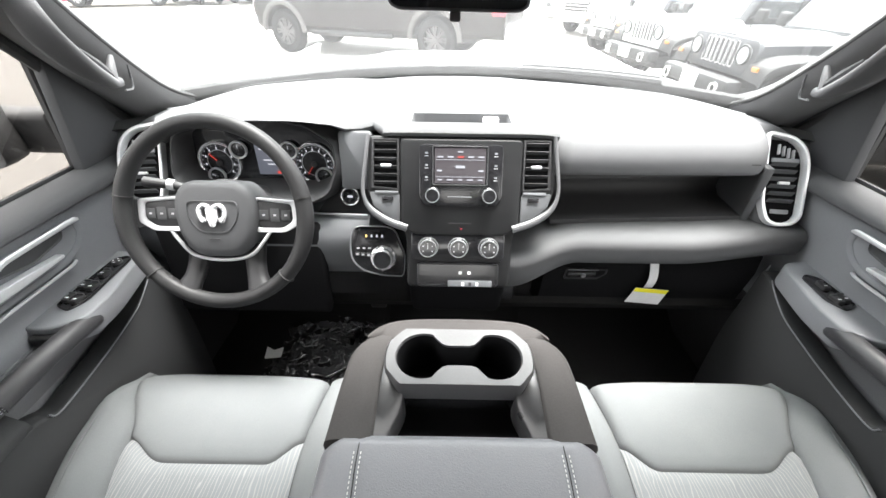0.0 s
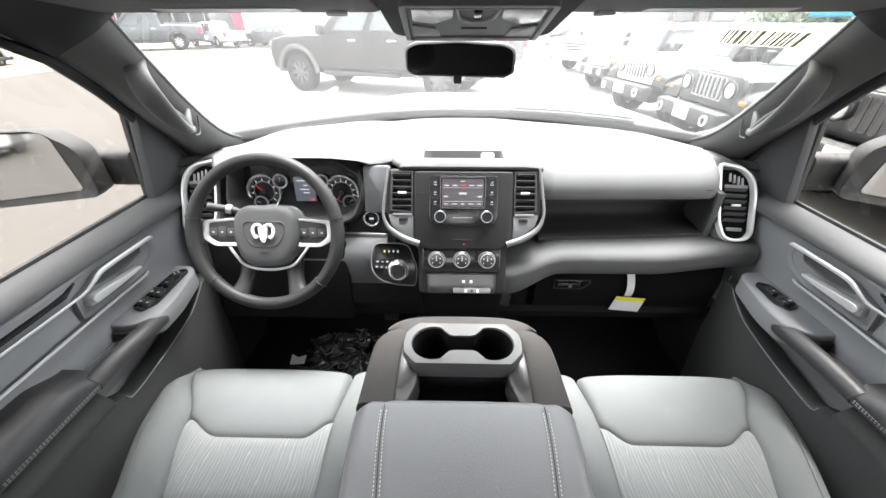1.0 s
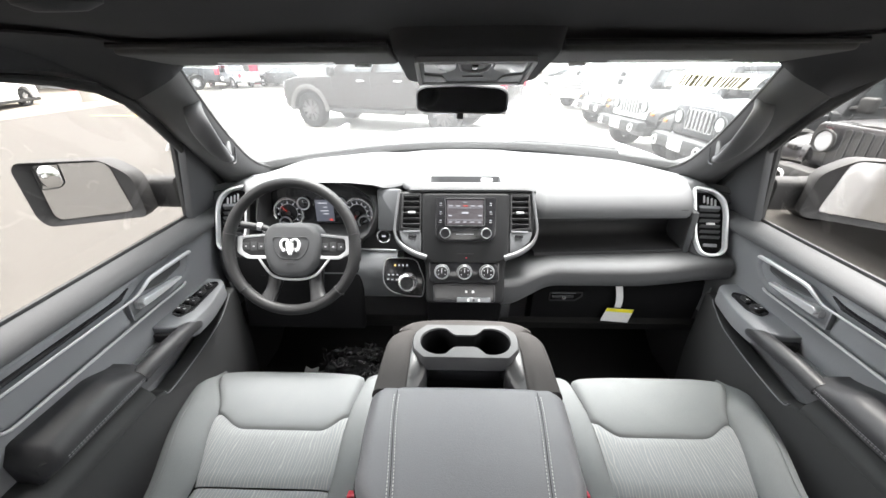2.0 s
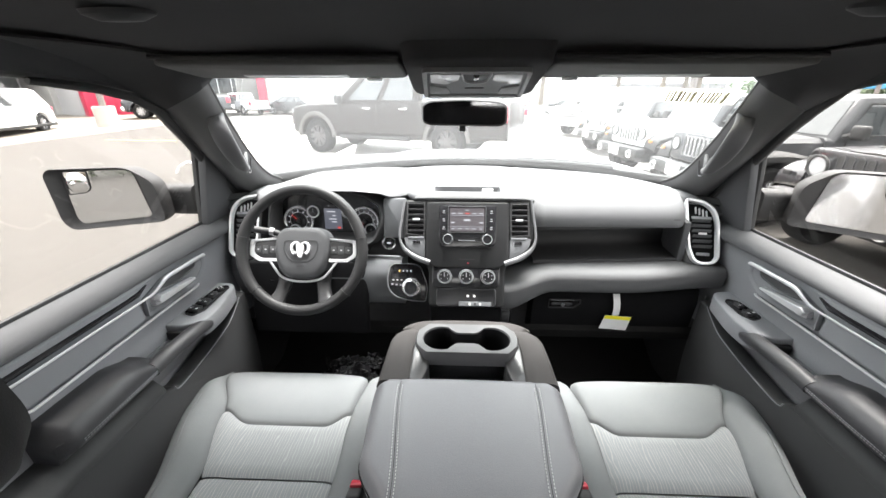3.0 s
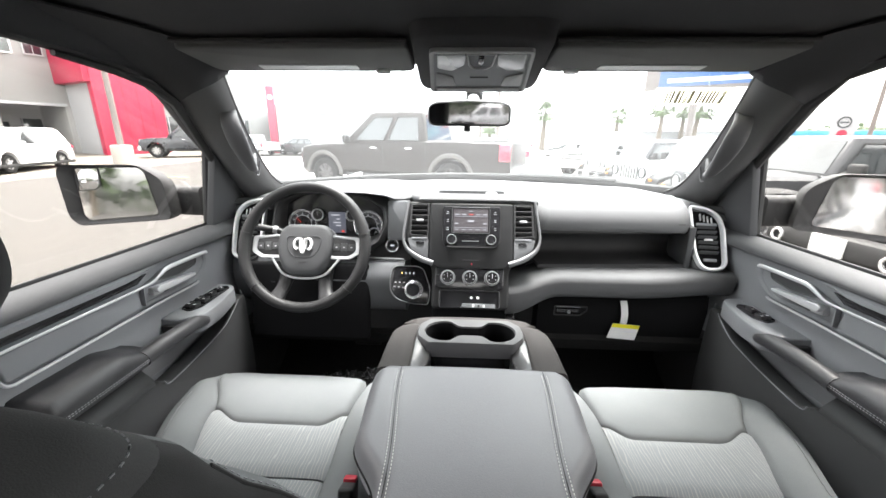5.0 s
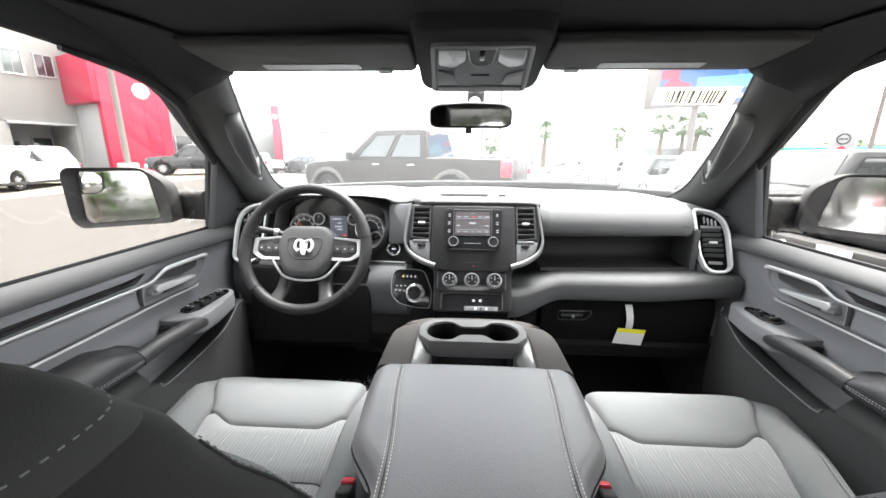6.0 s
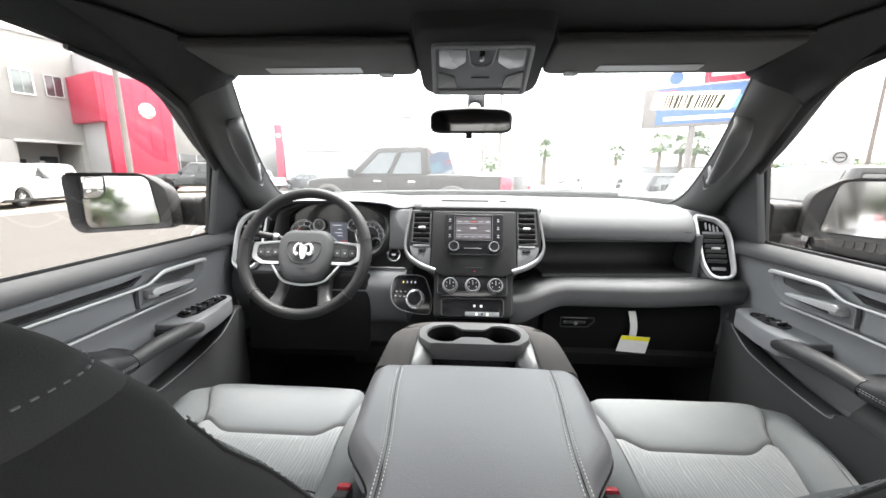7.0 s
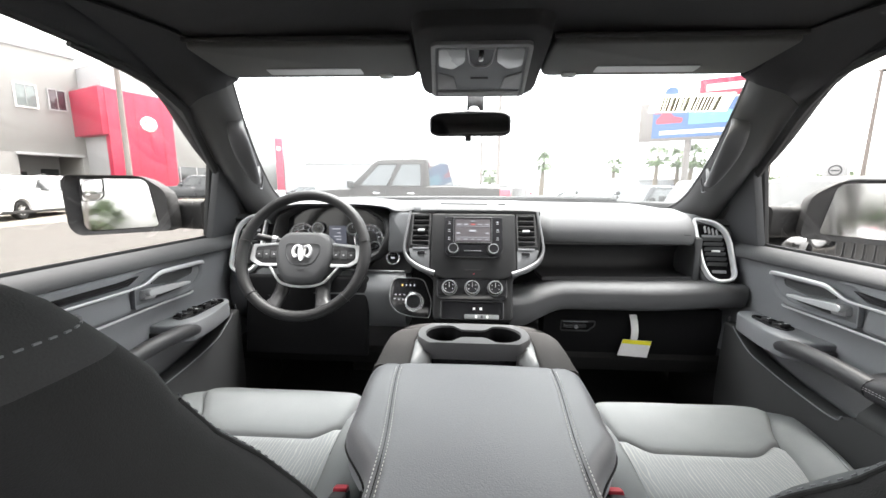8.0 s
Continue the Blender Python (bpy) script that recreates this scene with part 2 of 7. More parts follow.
def loft(rings, caps=True, closed=True):
    bm = bmesh.new()
    rows = [[bm.verts.new(p) for p in r] for r in rings]
    n = len(rings[0])
    for a, b in zip(rows, rows[1:]):
        for i in range(n if closed else n - 1):
            j = (i + 1) % n
            bm.faces.new((a[i], a[j], b[j], b[i]))
    if caps and closed:
        bm.faces.new(list(reversed(rows[0])))
        bm.faces.new(rows[-1])
    bmesh.ops.recalc_face_normals(bm, faces=bm.faces)
    return bm


def tube(path, r, seg=10, closed=False, flat=1.0, up=(0, 0, 1), m=I):
    """A bar along a path; r: one radius or one for each point; flat: its width across 'up' against its height."""
    path = [Vector(p) for p in path]
    n = len(path)
    rings = []
    for i, p in enumerate(path):
        a = path[i - 1] if (i or closed) else p
        b = path[(i + 1) % n] if (i < n - 1 or closed) else p
        t = (b - a).normalized()
        s = t.cross(Vector(up))
        s = s.normalized() if s.length > 1e-5 else t.orthogonal().normalized()
        u = s.cross(t).normalized()
        rr = r[i] if isinstance(r, (list, tuple)) else r
        rings.append([p + s * (rr * flat * math.cos(2 * math.pi * k / seg)) + u * (rr * math.sin(2 * math.pi * k / seg)) for k in range(seg)])
    if closed:
        rings.append(rings[0])
    bm = loft(rings, caps=not closed)
    if closed:
        bmesh.ops.remove_doubles(bm, verts=bm.verts, dist=1e-6)
    bm.transform(m)
    return bm


def sheet(rows, thick, m=I):
    """A skin through a grid of points, thickened downwards by its normals."""
    bm = loft(rows, caps=False, closed=False)
    bm.normal_update()
    faces, rim = bm.faces[:], [e for e in bm.edges if e.is_boundary]
    twin = {v: bm.verts.new(v.co - v.normal * thick) for v in bm.verts[:]}
    for f in faces:
        bm.faces.new([twin[v] for v in reversed(f.verts)])
    for e in rim:
        a, b = e.verts
        bm.faces.new((a, b, twin[b], twin[a]))
    bmesh.ops.recalc_face_normals(bm, faces=bm.faces)
    bm.transform(m)
    return bm


def slab(rows, off):
    """A skin through a grid of points with its back moved by off."""
    off = Vector(off)
    return loft([[Vector(v) for v in r] + [Vector(v) + off for v in reversed(r)] for r in rows])


def data_of(name, bm, mat, angle=38):
    me = bpy.data.meshes.new(name)
    bm.to_mesh(me)
    bm.free()
    me.polygons.foreach_set("use_smooth", [True] * len(me.polygons))
    me.set_sharp_from_angle(angle=radians(angle))
    me.materials.append(mat)
    return me


def thing(name, loc=(0, 0, 0), label="", category="", group="", kind=""):
    e = new(name)
    e.empty_display_size = 0.1
    e.location = loc
    return tagged(e, label, category, group, kind)


def part(name, bm, mat, parent, label="", angle=38):
    ob = new(name, data_of(name, bm, mat, angle))
    ob.parent = parent
    if parent.type == "EMPTY":
        ob.matrix_parent_inverse = Matrix.Translation(-parent.location)
    return tagged(ob, label)


def solo(name, bm, mat, label="", category="", group="", kind="", angle=38):
    return tagged(new(name, data_of(name, bm, mat, angle)), label, category, group, kind)


def smooth(a, b, x):
    t = max(0.0, min(1.0, (x - a) / (b - a)))
    return t * t * (3 - 2 * t)


# ---- cabin shell ----
def wind_base(x):
    return 1.345 - 0.62 * x * x


def roof_z(x, y):
    z = 1.885 - 0.06 * smooth(0.05, 0.60, y) * (1 - 0.75 * smooth(0.5, 0.78, abs(x))) - 0.022 * (x / 0.7) ** 2
    return z


def build_floor():
    rows = []
    for y, z in ((-1.5, 0.66), (0.75, 0.64), (0.95, 0.66), (1.18, 0.80), (1.30, 1.0), (1.32, 1.30)):
        row = []
        for i in range(25):
            x = -0.9 + 1.8 * i / 24
            hump = 0.10 * (1 - smooth(0.12, 0.24, abs(x)))
            row.append((x, y, z + hump))
        rows.append(row)
    return sheet(rows, 0.03)


solo("floor", build_floor(), CARPET, "black carpet over the cabin floor and footwells", "floor", kind="structure")


def build_liner():
    rows = []
    for j in range(22):
        y = -1.45 + 2.06 * j / 21
        row = []
        for i in range(31):
            x = -0.80 + 1.6 * i / 30
            z = roof_z(x, y) - 0.012 * smooth(0.60, 0.80, abs(x))
            if 0.14 < y:
                z -= 0.012 * (1 - smooth(0.13, 0.19, abs(x + 0.015))) * smooth(0.14, 0.24, y)
            row.append((x, y, z))
        rows.append(row)
    return sheet(rows, -0.02)


solo("ceiling", build_liner(), LINER, "dark cloth headliner, lower along the windscreen", "headliner", kind="structure")

# outer roof and rear wall close the cab
roof_rows = [[(x, y, 1.965 - 0.05 * (x / 0.8) ** 2 - 0.09 * smooth(0.1, 0.62, y)) for x in (-0.82, -0.6, -0.3, 0, 0.3, 0.6, 0.82)] for y in (-1.5, -1.0, -0.4, 0.1, 0.4, 0.62)]
BODYPAINT = surf("silver_truck_paint", (0.55, 0.55, 0.56), 0.25, metal=0.4, vary=0.05, coat=0.6)
solo("roof", sheet(roof_rows, 0.02), BODYPAINT, "painted steel roof of the truck", "roof", kind="structure")
rear = join(box(1.76, 0.06, 0.62, pose(0, -1.5, 0.98), 0.01), box(0.2, 0.06, 0.62, pose(-0.78, -1.5, 1.58), 0.01), box(0.2, 0.06, 0.62, pose(0.78, -1.5, 1.58), 0.01), box(1.36, 0.06, 0.12, pose(0, -1.5, 1.85), 0.01))
solo("wall_rear", rear, TRIMDK, "dark rear cab wall round the back window", "wall", kind="structure")
back_pane = solo("window_rear", box(1.36, 0.006, 0.52, pose(0, -1.5, 1.54), 0.001), SIDEGLASS, "tinted back window", "window", kind="structure")
back_pane.visible_shadow = False

for s in (-1, 1):
    solo("wall_kick", box(0.03, 0.62, 0.72, pose(s * 0.868, 1.24, 0.92), 0.01), CARPET, "black carpeted kick wall beside the footwell", "wall", kind="structure")

# windscreen
def ws_point(u, v):
    """u across from -1 to 1, v up from 0 to 1."""
    xb, xt = 0.775 * u, 0.655 * u
    yb, yt = wind_base(xb) + 0.02, 0.575 - 0.07 * u * u
    zb, zt = 1.455 - 0.01 * u * u, 1.84 - 0.02 * u * u
    bow = 0.03 * math.sin(math.pi * v)
    return Vector((xb + (xt - xb) * v, yb + (yt - yb) * v + bow * 0.6, zb + (zt - zb) * v + bow))


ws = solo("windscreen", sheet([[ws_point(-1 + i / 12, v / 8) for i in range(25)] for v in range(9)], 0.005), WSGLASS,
          "wide laminated windscreen with a faint film of dust and painted glare", "windscreen", kind="structure")
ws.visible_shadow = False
# ceramic band round the glass and the mirror's mount
band = [ws_point(-1 + i / 12, 0.0) + Vector((0, 0.004, 0.012)) for i in range(25)]
solo("trim", tube(band, 0.020, 8, flat=0.5), RUBBER, "black band along the foot of the windscreen", "trim", kind="structure")


HEADER = surf("dark_header_cloth", (0.048, 0.048, 0.050), 0.9, grain=0.5, size=900, spec=0.1)
HANDLE = surf("grey_handle_plastic", (0.066, 0.066, 0.068), 0.6, grain=0.4, size=700, spec=0.25)


def build_pillar(s):
    """Trim of the front pillar, with its grab handle; s: -1 for the driver's side."""
    p = thing("front_pillar_trim", (s * 0.70, 0.8, 1.45), "dark grey textured pillar trim with a moulded grab handle", "pillar trim", "front pillars", kind="structure")

    def q(v):
        return Vector((s * v[0], v[1], v[2]))

    inner = spline([(0.690, 1.115, 1.425), (0.716, 1.035, 1.455), (0.731, 0.958, 1.500), (0.711, 0.83, 1.598), (0.675, 0.70, 1.700), (0.628, 0.572, 1.790)], 18)
    outer = spline([(0.868, 1.06, 1.33), (0.858, 0.965, 1.430), (0.850, 0.895, 1.495), (0.838, 0.820, 1.560), (0.815, 0.715, 1.655), (0.760, 0.580, 1.730)], 18)
    rings = []
    for i, (a, b) in enumerate(zip(inner, outer)):
        g = math.sin(math.pi * min(1.0, i / 15)) ** 0.7
        q1 = a * 0.88 + b * 0.12 + Vector((-0.006, -0.016, -0.010))
        q2 = a * 0.70 + b * 0.30 + Vector((-0.004, -0.020 - 0.004 * g, -0.012))
        mid = a * 0.42 + b * 0.58 + Vector((-0.008, -0.026 - 0.012 * g, -0.014))
        q3 = a * 0.16 + b * 0.84 + Vector((-0.006, -0.018, -0.008))
        back_a, back_b = a + Vector((0.03, 0.03, 0.02)), b + Vector((0.02, 0.035, 0.02))
        rings.append([q(v) for v in (a, q1, q2, mid, q3, b, back_b, back_a)])
    part("cover", loft(rings), TRIMDK, p, angle=60)
    part("glass_bead", tube([q(v + Vector((0.002, 0.0, 0.004))) for v in inner], 0.005, 8), RUBBER, p, "black bead along the glass")
    seal = [v + Vector((-0.002, -0.014, -0.008)) for v in outer] + [Vector((x, y, z if s < 0 else z + dz)) for x, y, z, dz in ((0.757, 0.50, 1.752, 0.022), (0.760, 0.42, 1.768, 0.020), (0.764, 0.30, 1.780, 0.012))]
    part("door_seal", tube([q(v) for v in seal], [0.012] * 18 + [0.011, 0.009, 0.006], 8), RUBBER, p, "black seal along the pillar's outer edge")
    # the grab handle: a broad bar that stands off the cover, with a pale foot
    path = spline([(0.690, 0.690, 1.722), (0.679, 0.658, 1.688), (0.669, 0.660, 1.640), (0.677, 0.706, 1.588), (0.694, 0.768, 1.549), (0.708, 0.806, 1.540)], 30)
    wide = [0.011 + 0.014 * math.sin(math.pi * min(1.0, (i + 3) / 29)) ** 1.2 for i in range(30)]
    rings = []
    for i, v in enumerate(path):
        t = (path[min(i + 1, 29)] - path[max(i - 1, 0)]).normalized()
        side = t.cross(Vector((-0.35, -0.85, -0.25))).normalized()
        out = side.cross(t).normalized()
        w = wide[i]
        rings.append([q(v + side * (w * math.cos(2 * math.pi * k / 14)) + out * (0.010 * math.copysign(abs(math.sin(2 * math.pi * k / 14)) ** 0.7, math.sin(2 * math.pi * k / 14)))) for k in range(14)])
    grip = part("grab_handle", loft(rings), HANDLE, p, "grey moulded grab handle", 60)
    foot = spline([(0.700, 0.782, 1.538), (0.701, 0.790, 1.552), (0.704, 0.802, 1.570), (0.709, 0.818, 1.586)], 10)
    part("end_cap", tube([q(v) for v in foot], [0.009, 0.009, 0.009, 0.008, 0.008, 0.007, 0.007, 0.006, 0.005, 0.004], 10, flat=1.2), HANDLE, grip, "grey foot of the handle")
    # Black tube laid on the cover to paint the shade behind the bar.
    part("handle_shade", tube([q((0.694, 0.735, 1.610)), q((0.698, 0.760, 1.580)), q((0.702, 0.785, 1.556))], [0.004, 0.012, 0.010], 8), DARK, p, "black tube that paints the shade behind the handle")
    part("mould_edge", tube(spline([q((0.722, 0.868, 1.562)), q((0.728, 0.872, 1.540)), q((0.727, 0.862, 1.516)), q((0.715, 0.825, 1.520))], 14), 0.0022, 8), HANDLE, p, "grey moulded edge round the handle's foot")
    # black panel ahead of the door glass
    tri = [(1.06, 1.290), (1.06, 1.40), (0.98, 1.50), (0.90, 1.60), (0.79, 1.66), (0.776, 1.62), (0.790, 1.345), (0.81, 1.315)]
    m = Matrix(((0, 0, s, 0), (1, 0, 0, 0), (0, 1, 0, 0), (0, 0, 0, 1)))
    lean = Matrix.Translation((s * 0.882, 0, 1.34)) @ pose(0, 0, 0, 0, -s * 13, 0) @ Matrix.Translation((0, 0, -1.34))
    part("corner_panel", prism(rounded(tri, 0.012), -0.012, 0.012, lean @ m, 0.004), STACK, p, "black corner panel ahead of the door glass")
    part("glass_channel", tube([(s * 0.899, 0.806, 1.345), (s * 0.880, 0.800, 1.45), (s * 0.850, 0.790, 1.61)], 0.011, 8), RUBBER, p, "black rubber glass channel")
    part("channel_lip", tube([(s * 0.889, 0.828, 1.345), (s * 0.870, 0.821, 1.45), (s * 0.842, 0.808, 1.59)], 0.005, 8), DARK, p)
    # dark cloth that turns down from the headliner to the pillar
    top = spline([(0.560, 0.600, 1.822), (0.590, 0.520, 1.826), (0.615, 0.430, 1.832), (0.655, 0.340, 1.838), (0.715, 0.220, 1.842)], 14)
    low = spline([(0.622, 0.584, 1.792), (0.640, 0.552, 1.766), (0.672, 0.528, 1.744), (0.708, 0.540, 1.732), (0.752, 0.575, 1.724)], 14)
    rows = []
    for k in range(9):
        t = k / 8
        rows.append([q(a.lerp(b, t) + Vector((0.006, 0.010, 0.022)) * math.sin(math.pi * t)) for a, b in zip(top, low)])
    rows.append([q(b + Vector((0.012, 0.03, 0.016))) for b in low])
    part("headliner_corner", sheet(rows, 0.004), LINER, p, "dark headliner cloth over the top of the pillar", 70)
    return p


for s in (-1, 1):
    build_pillar(s)


# ---- doors ----
ARMPAD = surf("black_armrest_vinyl", (0.027, 0.027, 0.029), 0.45, grain=0.5, size=700, spec=0.35)
UPPAD = surf("black_door_pad_vinyl", (0.070, 0.071, 0.074), 0.72, grain=0.5, size=700, spec=0.2)
LOWER = surf("charcoal_door_plastic", (0.034, 0.035, 0.036), 0.62, grain=0.4, size=700, spec=0.3)
KNOBDK = surf("dark_grey_switch_plastic", (0.045, 0.046, 0.048), 0.5, grain=0.3, size=700, spec=0.3)
KNEEDK = surf("grey_pocket_plastic", (0.125, 0.128, 0.133), 0.65, grain=0.4, size=700, spec=0.28)
INSERT = surf("grey_cloth_insert", (0.138, 0.143, 0.151), 0.7, grain=0.5, size=900)


def door_x(z):
    """Inner face of the door by height."""
    return 0.842 - 0.03 * smooth(1.22, 0.75, z)


def build_door(s):
    d = thing("front_door", (s * 0.9, 0.2, 0.62), "closed front door with black upper pad, grey panel and satin trim", "car door", "front doors", kind="structure")

    def q(x, y, z):
        return Vector((s * x, y, z))

    # inner panel
    rows = []
    for z in (0.62, 0.75, 0.9, 1.0, 1.08, 1.15, 1.20, 1.26, 1.322):
        rows.append([q(door_x(z) - 0.02 * smooth(0.75, 1.0, y), y, z) for y in [-0.45 + 1.5 * i / 20 for i in range(21)]])
    part("inner_panel", slab(rows[3:], (s * 0.03, 0, 0)), MID, d, angle=60)
    part("lower_panel", slab(rows[:4], (s * 0.03, 0, 0)), DARK, d, "charcoal foot of the door panel", 60)
    # upper pad that rolls out to the glass
    rings = []
    for i in range(17):
        y = -0.45 + 1.47 * i / 16
        h = 0.006 * smooth(0.5, 0.85, y)
        rings.append([q(x, y, z - (h if z < 1.33 else 0)) for x, z in ((0.842, 1.318), (0.829, 1.321), (0.822, 1.327), (0.822, 1.334), (0.829, 1.343), (0.846, 1.351), (0.870, 1.355), (0.892, 1.354), (0.897, 1.343), (0.897, 1.318))])
    part("upper_pad", loft(rings), UPPAD, d, "black soft pad below the glass", 60)
    part("glass_seal", box(0.014, 1.46, 0.026, pose(s * 0.902, 0.28, 1.347), 0.004), RUBBER, d)
    part("seal_lip", box(0.004, 1.46, 0.006, pose(s * 0.894, 0.28, 1.359), 0.001), STACK, d)
    # stepped band, black inlay and the two satin lines
    band = []
    for i in range(13):
        y = 0.10 + 0.385 * i / 12
        k = 1 - 0.75 * smooth(0.40, 0.485, y)
        band.append([q(x, y, z) for x, z in ((0.845, 1.321), (0.828, 1.321), (0.824 + 0.004 * (1 - k), 1.316), (0.826 + 0.004 * (1 - k), 1.321 - 0.017 * k), (0.845, 1.321 - 0.020 * k))])
    part("ridge", loft(band), MID, d, "grey stepped band", 30)
    mm = Matrix(((0, 0, -s, s * 0.838), (1, 0, 0, 0), (0, 1, 0, 0), (0, 0, 0, 1)))
    part("inlay", prism([(0.462, 1.304), (0.430, 1.286), (0.10, 1.284), (0.10, 1.300), (0.40, 1.302)], -0.004, 0.003, mm, 0.001), PIANO, d, "gloss black inlay strip")
    line1 = spline([(0.820, 0.672, 1.296), (0.817, 0.655, 1.301), (0.816, 0.60, 1.303), (0.816, 0.54, 1.304), (0.816, 0.505, 1.303), (0.817, 0.478, 1.292), (0.818, 0.455, 1.283), (0.821, 0.42, 1.280), (0.824, 0.34, 1.279), (0.826, 0.22, 1.279), (0.827, 0.115, 1.279)], 60)
    part("trim_line", tube([q(*v) for v in line1], [0.0030 + 0.0026 * smooth(0, 5, i) * (1 - smooth(24, 38, i)) for i in range(60)], 10, flat=0.7), SATIN, d, "satin silver line that widens over the handle bowl")
    line2 = spline([(0.829, 0.626, 1.2195), (0.824, 0.60, 1.2185), (0.823, 0.50, 1.220), (0.825, 0.35, 1.217), (0.827, 0.16, 1.2135), (0.827, 0.135, 1.2140), (0.828, 0.122, 1.222), (0.828, 0.115, 1.245)], 40)
    part("trim_line", tube([q(*v) for v in line2], 0.0032, 8), SATIN, d, "satin silver trim line")
    part("accent_panel", prism(rounded([(0.420, 1.274), (0.426, 1.224), (0.13, 1.218), (0.122, 1.274)], 0.010), -0.003, 0.008, mm, 0.004, 3), INSERT, d, "grey insert between the trim lines", 50)
    # handle bowl and pull
    bowl = rounded([(0.674, 1.293), (0.655, 1.299), (0.510, 1.300), (0.478, 1.286), (0.436, 1.276), (0.432, 1.226), (0.610, 1.223), (0.652, 1.240), (0.676, 1.266)], [0.01, 0.01, 0.015, 0.02, 0.008, 0.006, 0.03, 0.03, 0.02])
    b_in = inset(bowl, 0.008)
    part("handle_bowl", join(hoop(bowl, b_in, -0.002, 0.010, mm, 0.003, 2, 0.005), prism(b_in, -0.004, 0.0035, mm)), MID, d, "grey bowl behind the handle")
    # Dark plate on the bowl's floor: the shade of its upper hollow as colour.
    hollow = rounded([(0.640, 1.290), (0.508, 1.293), (0.486, 1.276), (0.560, 1.262), (0.632, 1.272)], 0.012)
    part("bowl_shade", join(hoop(hollow, inset(hollow, 0.004), 0.0, 0.0065, mm, 0.001, 1, 0.003), prism(inset(hollow, 0.003), 0.0, 0.0042, mm)), KNOBDK, d, "dark plate that paints the shade of the hollow over the handle")
    lever = rounded([(0.598, 1.258), (0.560, 1.262), (0.500, 1.268), (0.464, 1.271), (0.454, 1.264), (0.458, 1.253), (0.490, 1.251), (0.550, 1.251), (0.596, 1.252)], 0.004)
    hd = part("door_handle", prism(lever[::-1], 0.012, 0.030, mm, 0.004, 3), SATIN, d, "satin silver inner door handle")
    part("handle_foot", prism(rounded([(0.492, 1.266), (0.456, 1.268), (0.452, 1.246), (0.488, 1.242)], 0.006)[::-1], 0.002, 0.018, mm, 0.003), PALE, hd)
    # Flat charcoal patch paints the lever's shadow into the bowl.
    part("handle_shadow", prism(rounded([(0.60, 1.251), (0.50, 1.244), (0.50, 1.236), (0.59, 1.240)], 0.003), 0.003, 0.0048, mm), STACK, d)
    # switch pod, pull bar and armrest
    top = rounded([(0.772, 0.704), (0.792, 0.730), (0.850, 0.735), (0.852, 0.480), (0.800, 0.478), (0.748, 0.512), (0.746, 0.58)], [0.014, 0.02, 0.01, 0.006, 0.02, 0.01, 0.04])
    top = [(s * x, y) for x, y in top]
    if s < 0:
        top = top[::-1]
    part("switch_pod", prism(top, 1.116, 1.167, I, 0.009, 3), MID, d, "grey armrest pod that carries the switches")
    # Solid black block stands in for the shaded gap at the pod's end.
    part("pod_shade", box(0.05, 0.028, 0.026, pose(s * 0.812, 0.482, 1.138), 0.004), DARK, d, "black block that paints the shade of the gap behind the pod")
    y0 = 0.535 if s < 0 else 0.572
    y1 = 0.706 if s < 0 else 0.676
    bank = rounded([(s * 0.800, y1 + 0.004), (s * 0.824, y1 - 0.012), (s * 0.830, y0 + 0.004), (s * 0.796, y0 - 0.010), (s * 0.778, y0 + 0.022), (s * 0.784, y1 - 0.006)], 0.010)
    bank = bank[::-1] if s > 0 else bank
    plate = part("switch_plate", join(prism(bank, 1.162, 1.1695, I, 0.002), hoop(bank, inset(bank, 0.003), 1.162, 1.172, I, 0.001)), PIANO, d, "gloss black switch plate")
    spots = [(0.797, 0.556), (0.816, 0.560), (0.796, 0.596), (0.815, 0.600), (0.803, 0.640)] if s < 0 else [(0.798, 0.592), (0.815, 0.596), (0.804, 0.636)]
    for x, y in spots:
        part("window_switch", box(0.016, 0.026, 0.010, pose(s * x, y, 1.172, -8, 0, 0), 0.003), DARK, plate)
        part("switch_lip", box(0.015, 0.005, 0.005, pose(s * x, y + 0.011, 1.1765, -8, 0, 0), 0.002), KNOBDK, plate)
        part("mark", box(0.007, 0.003, 0.0006, pose(s * x, y - 0.004, 1.1777, -8, 0, 0), 0), WHITE, plate)
    if s < 0:
        part("mirror_switch", knob(0.011, 0.008, pose(s * 0.806, 0.682, 1.168), 0.002, 20), DARK, plate)
        for a in range(4):
            part("mark", box(0.004, 0.0015, 0.0006, pose(s * 0.806 + 0.007 * math.cos(a * math.pi / 2), 0.682 + 0.007 * math.sin(a * math.pi / 2), 1.1763), 0), WHITE, plate)
    bar_path = spline([(0.768, 0.535, 1.138), (0.762, 0.512, 1.146), (0.762, 0.46, 1.150), (0.768, 0.40, 1.148), (0.775, 0.335, 1.140)], 16)
    part("pull_bar", tube([q(*v) for v in bar_path], [0.0185, 0.020] + [0.0195] * 14, 16, flat=1.10), ARMPAD, d, "black padded pull bar")
    rings = []
    for i in range(27):
        y = 0.352 - 0.245 * (i / 26)
        e = (1 - smooth(0.107, 0.135, y))
        g = smooth(0.352, 0.27, y)
        hi = 1.160 + 0.022 * g - 0.030 * e * e
        xi = 0.757 + 0.020 * e * e
        rings.append([q(*v) for v in ((0.845, y, 1.100), (0.806, y, 1.100), (0.786, y, 1.108), (xi + 0.008, y, 1.124), (xi, y, 1.138), (xi + 0.001, y, 1.148 + 0.006 * g), (xi + 0.010, y, hi - 0.008), (xi + 0.026, y, hi - 0.001), (0.808, y, hi + 0.003), (0.845, y, hi + 0.003))])
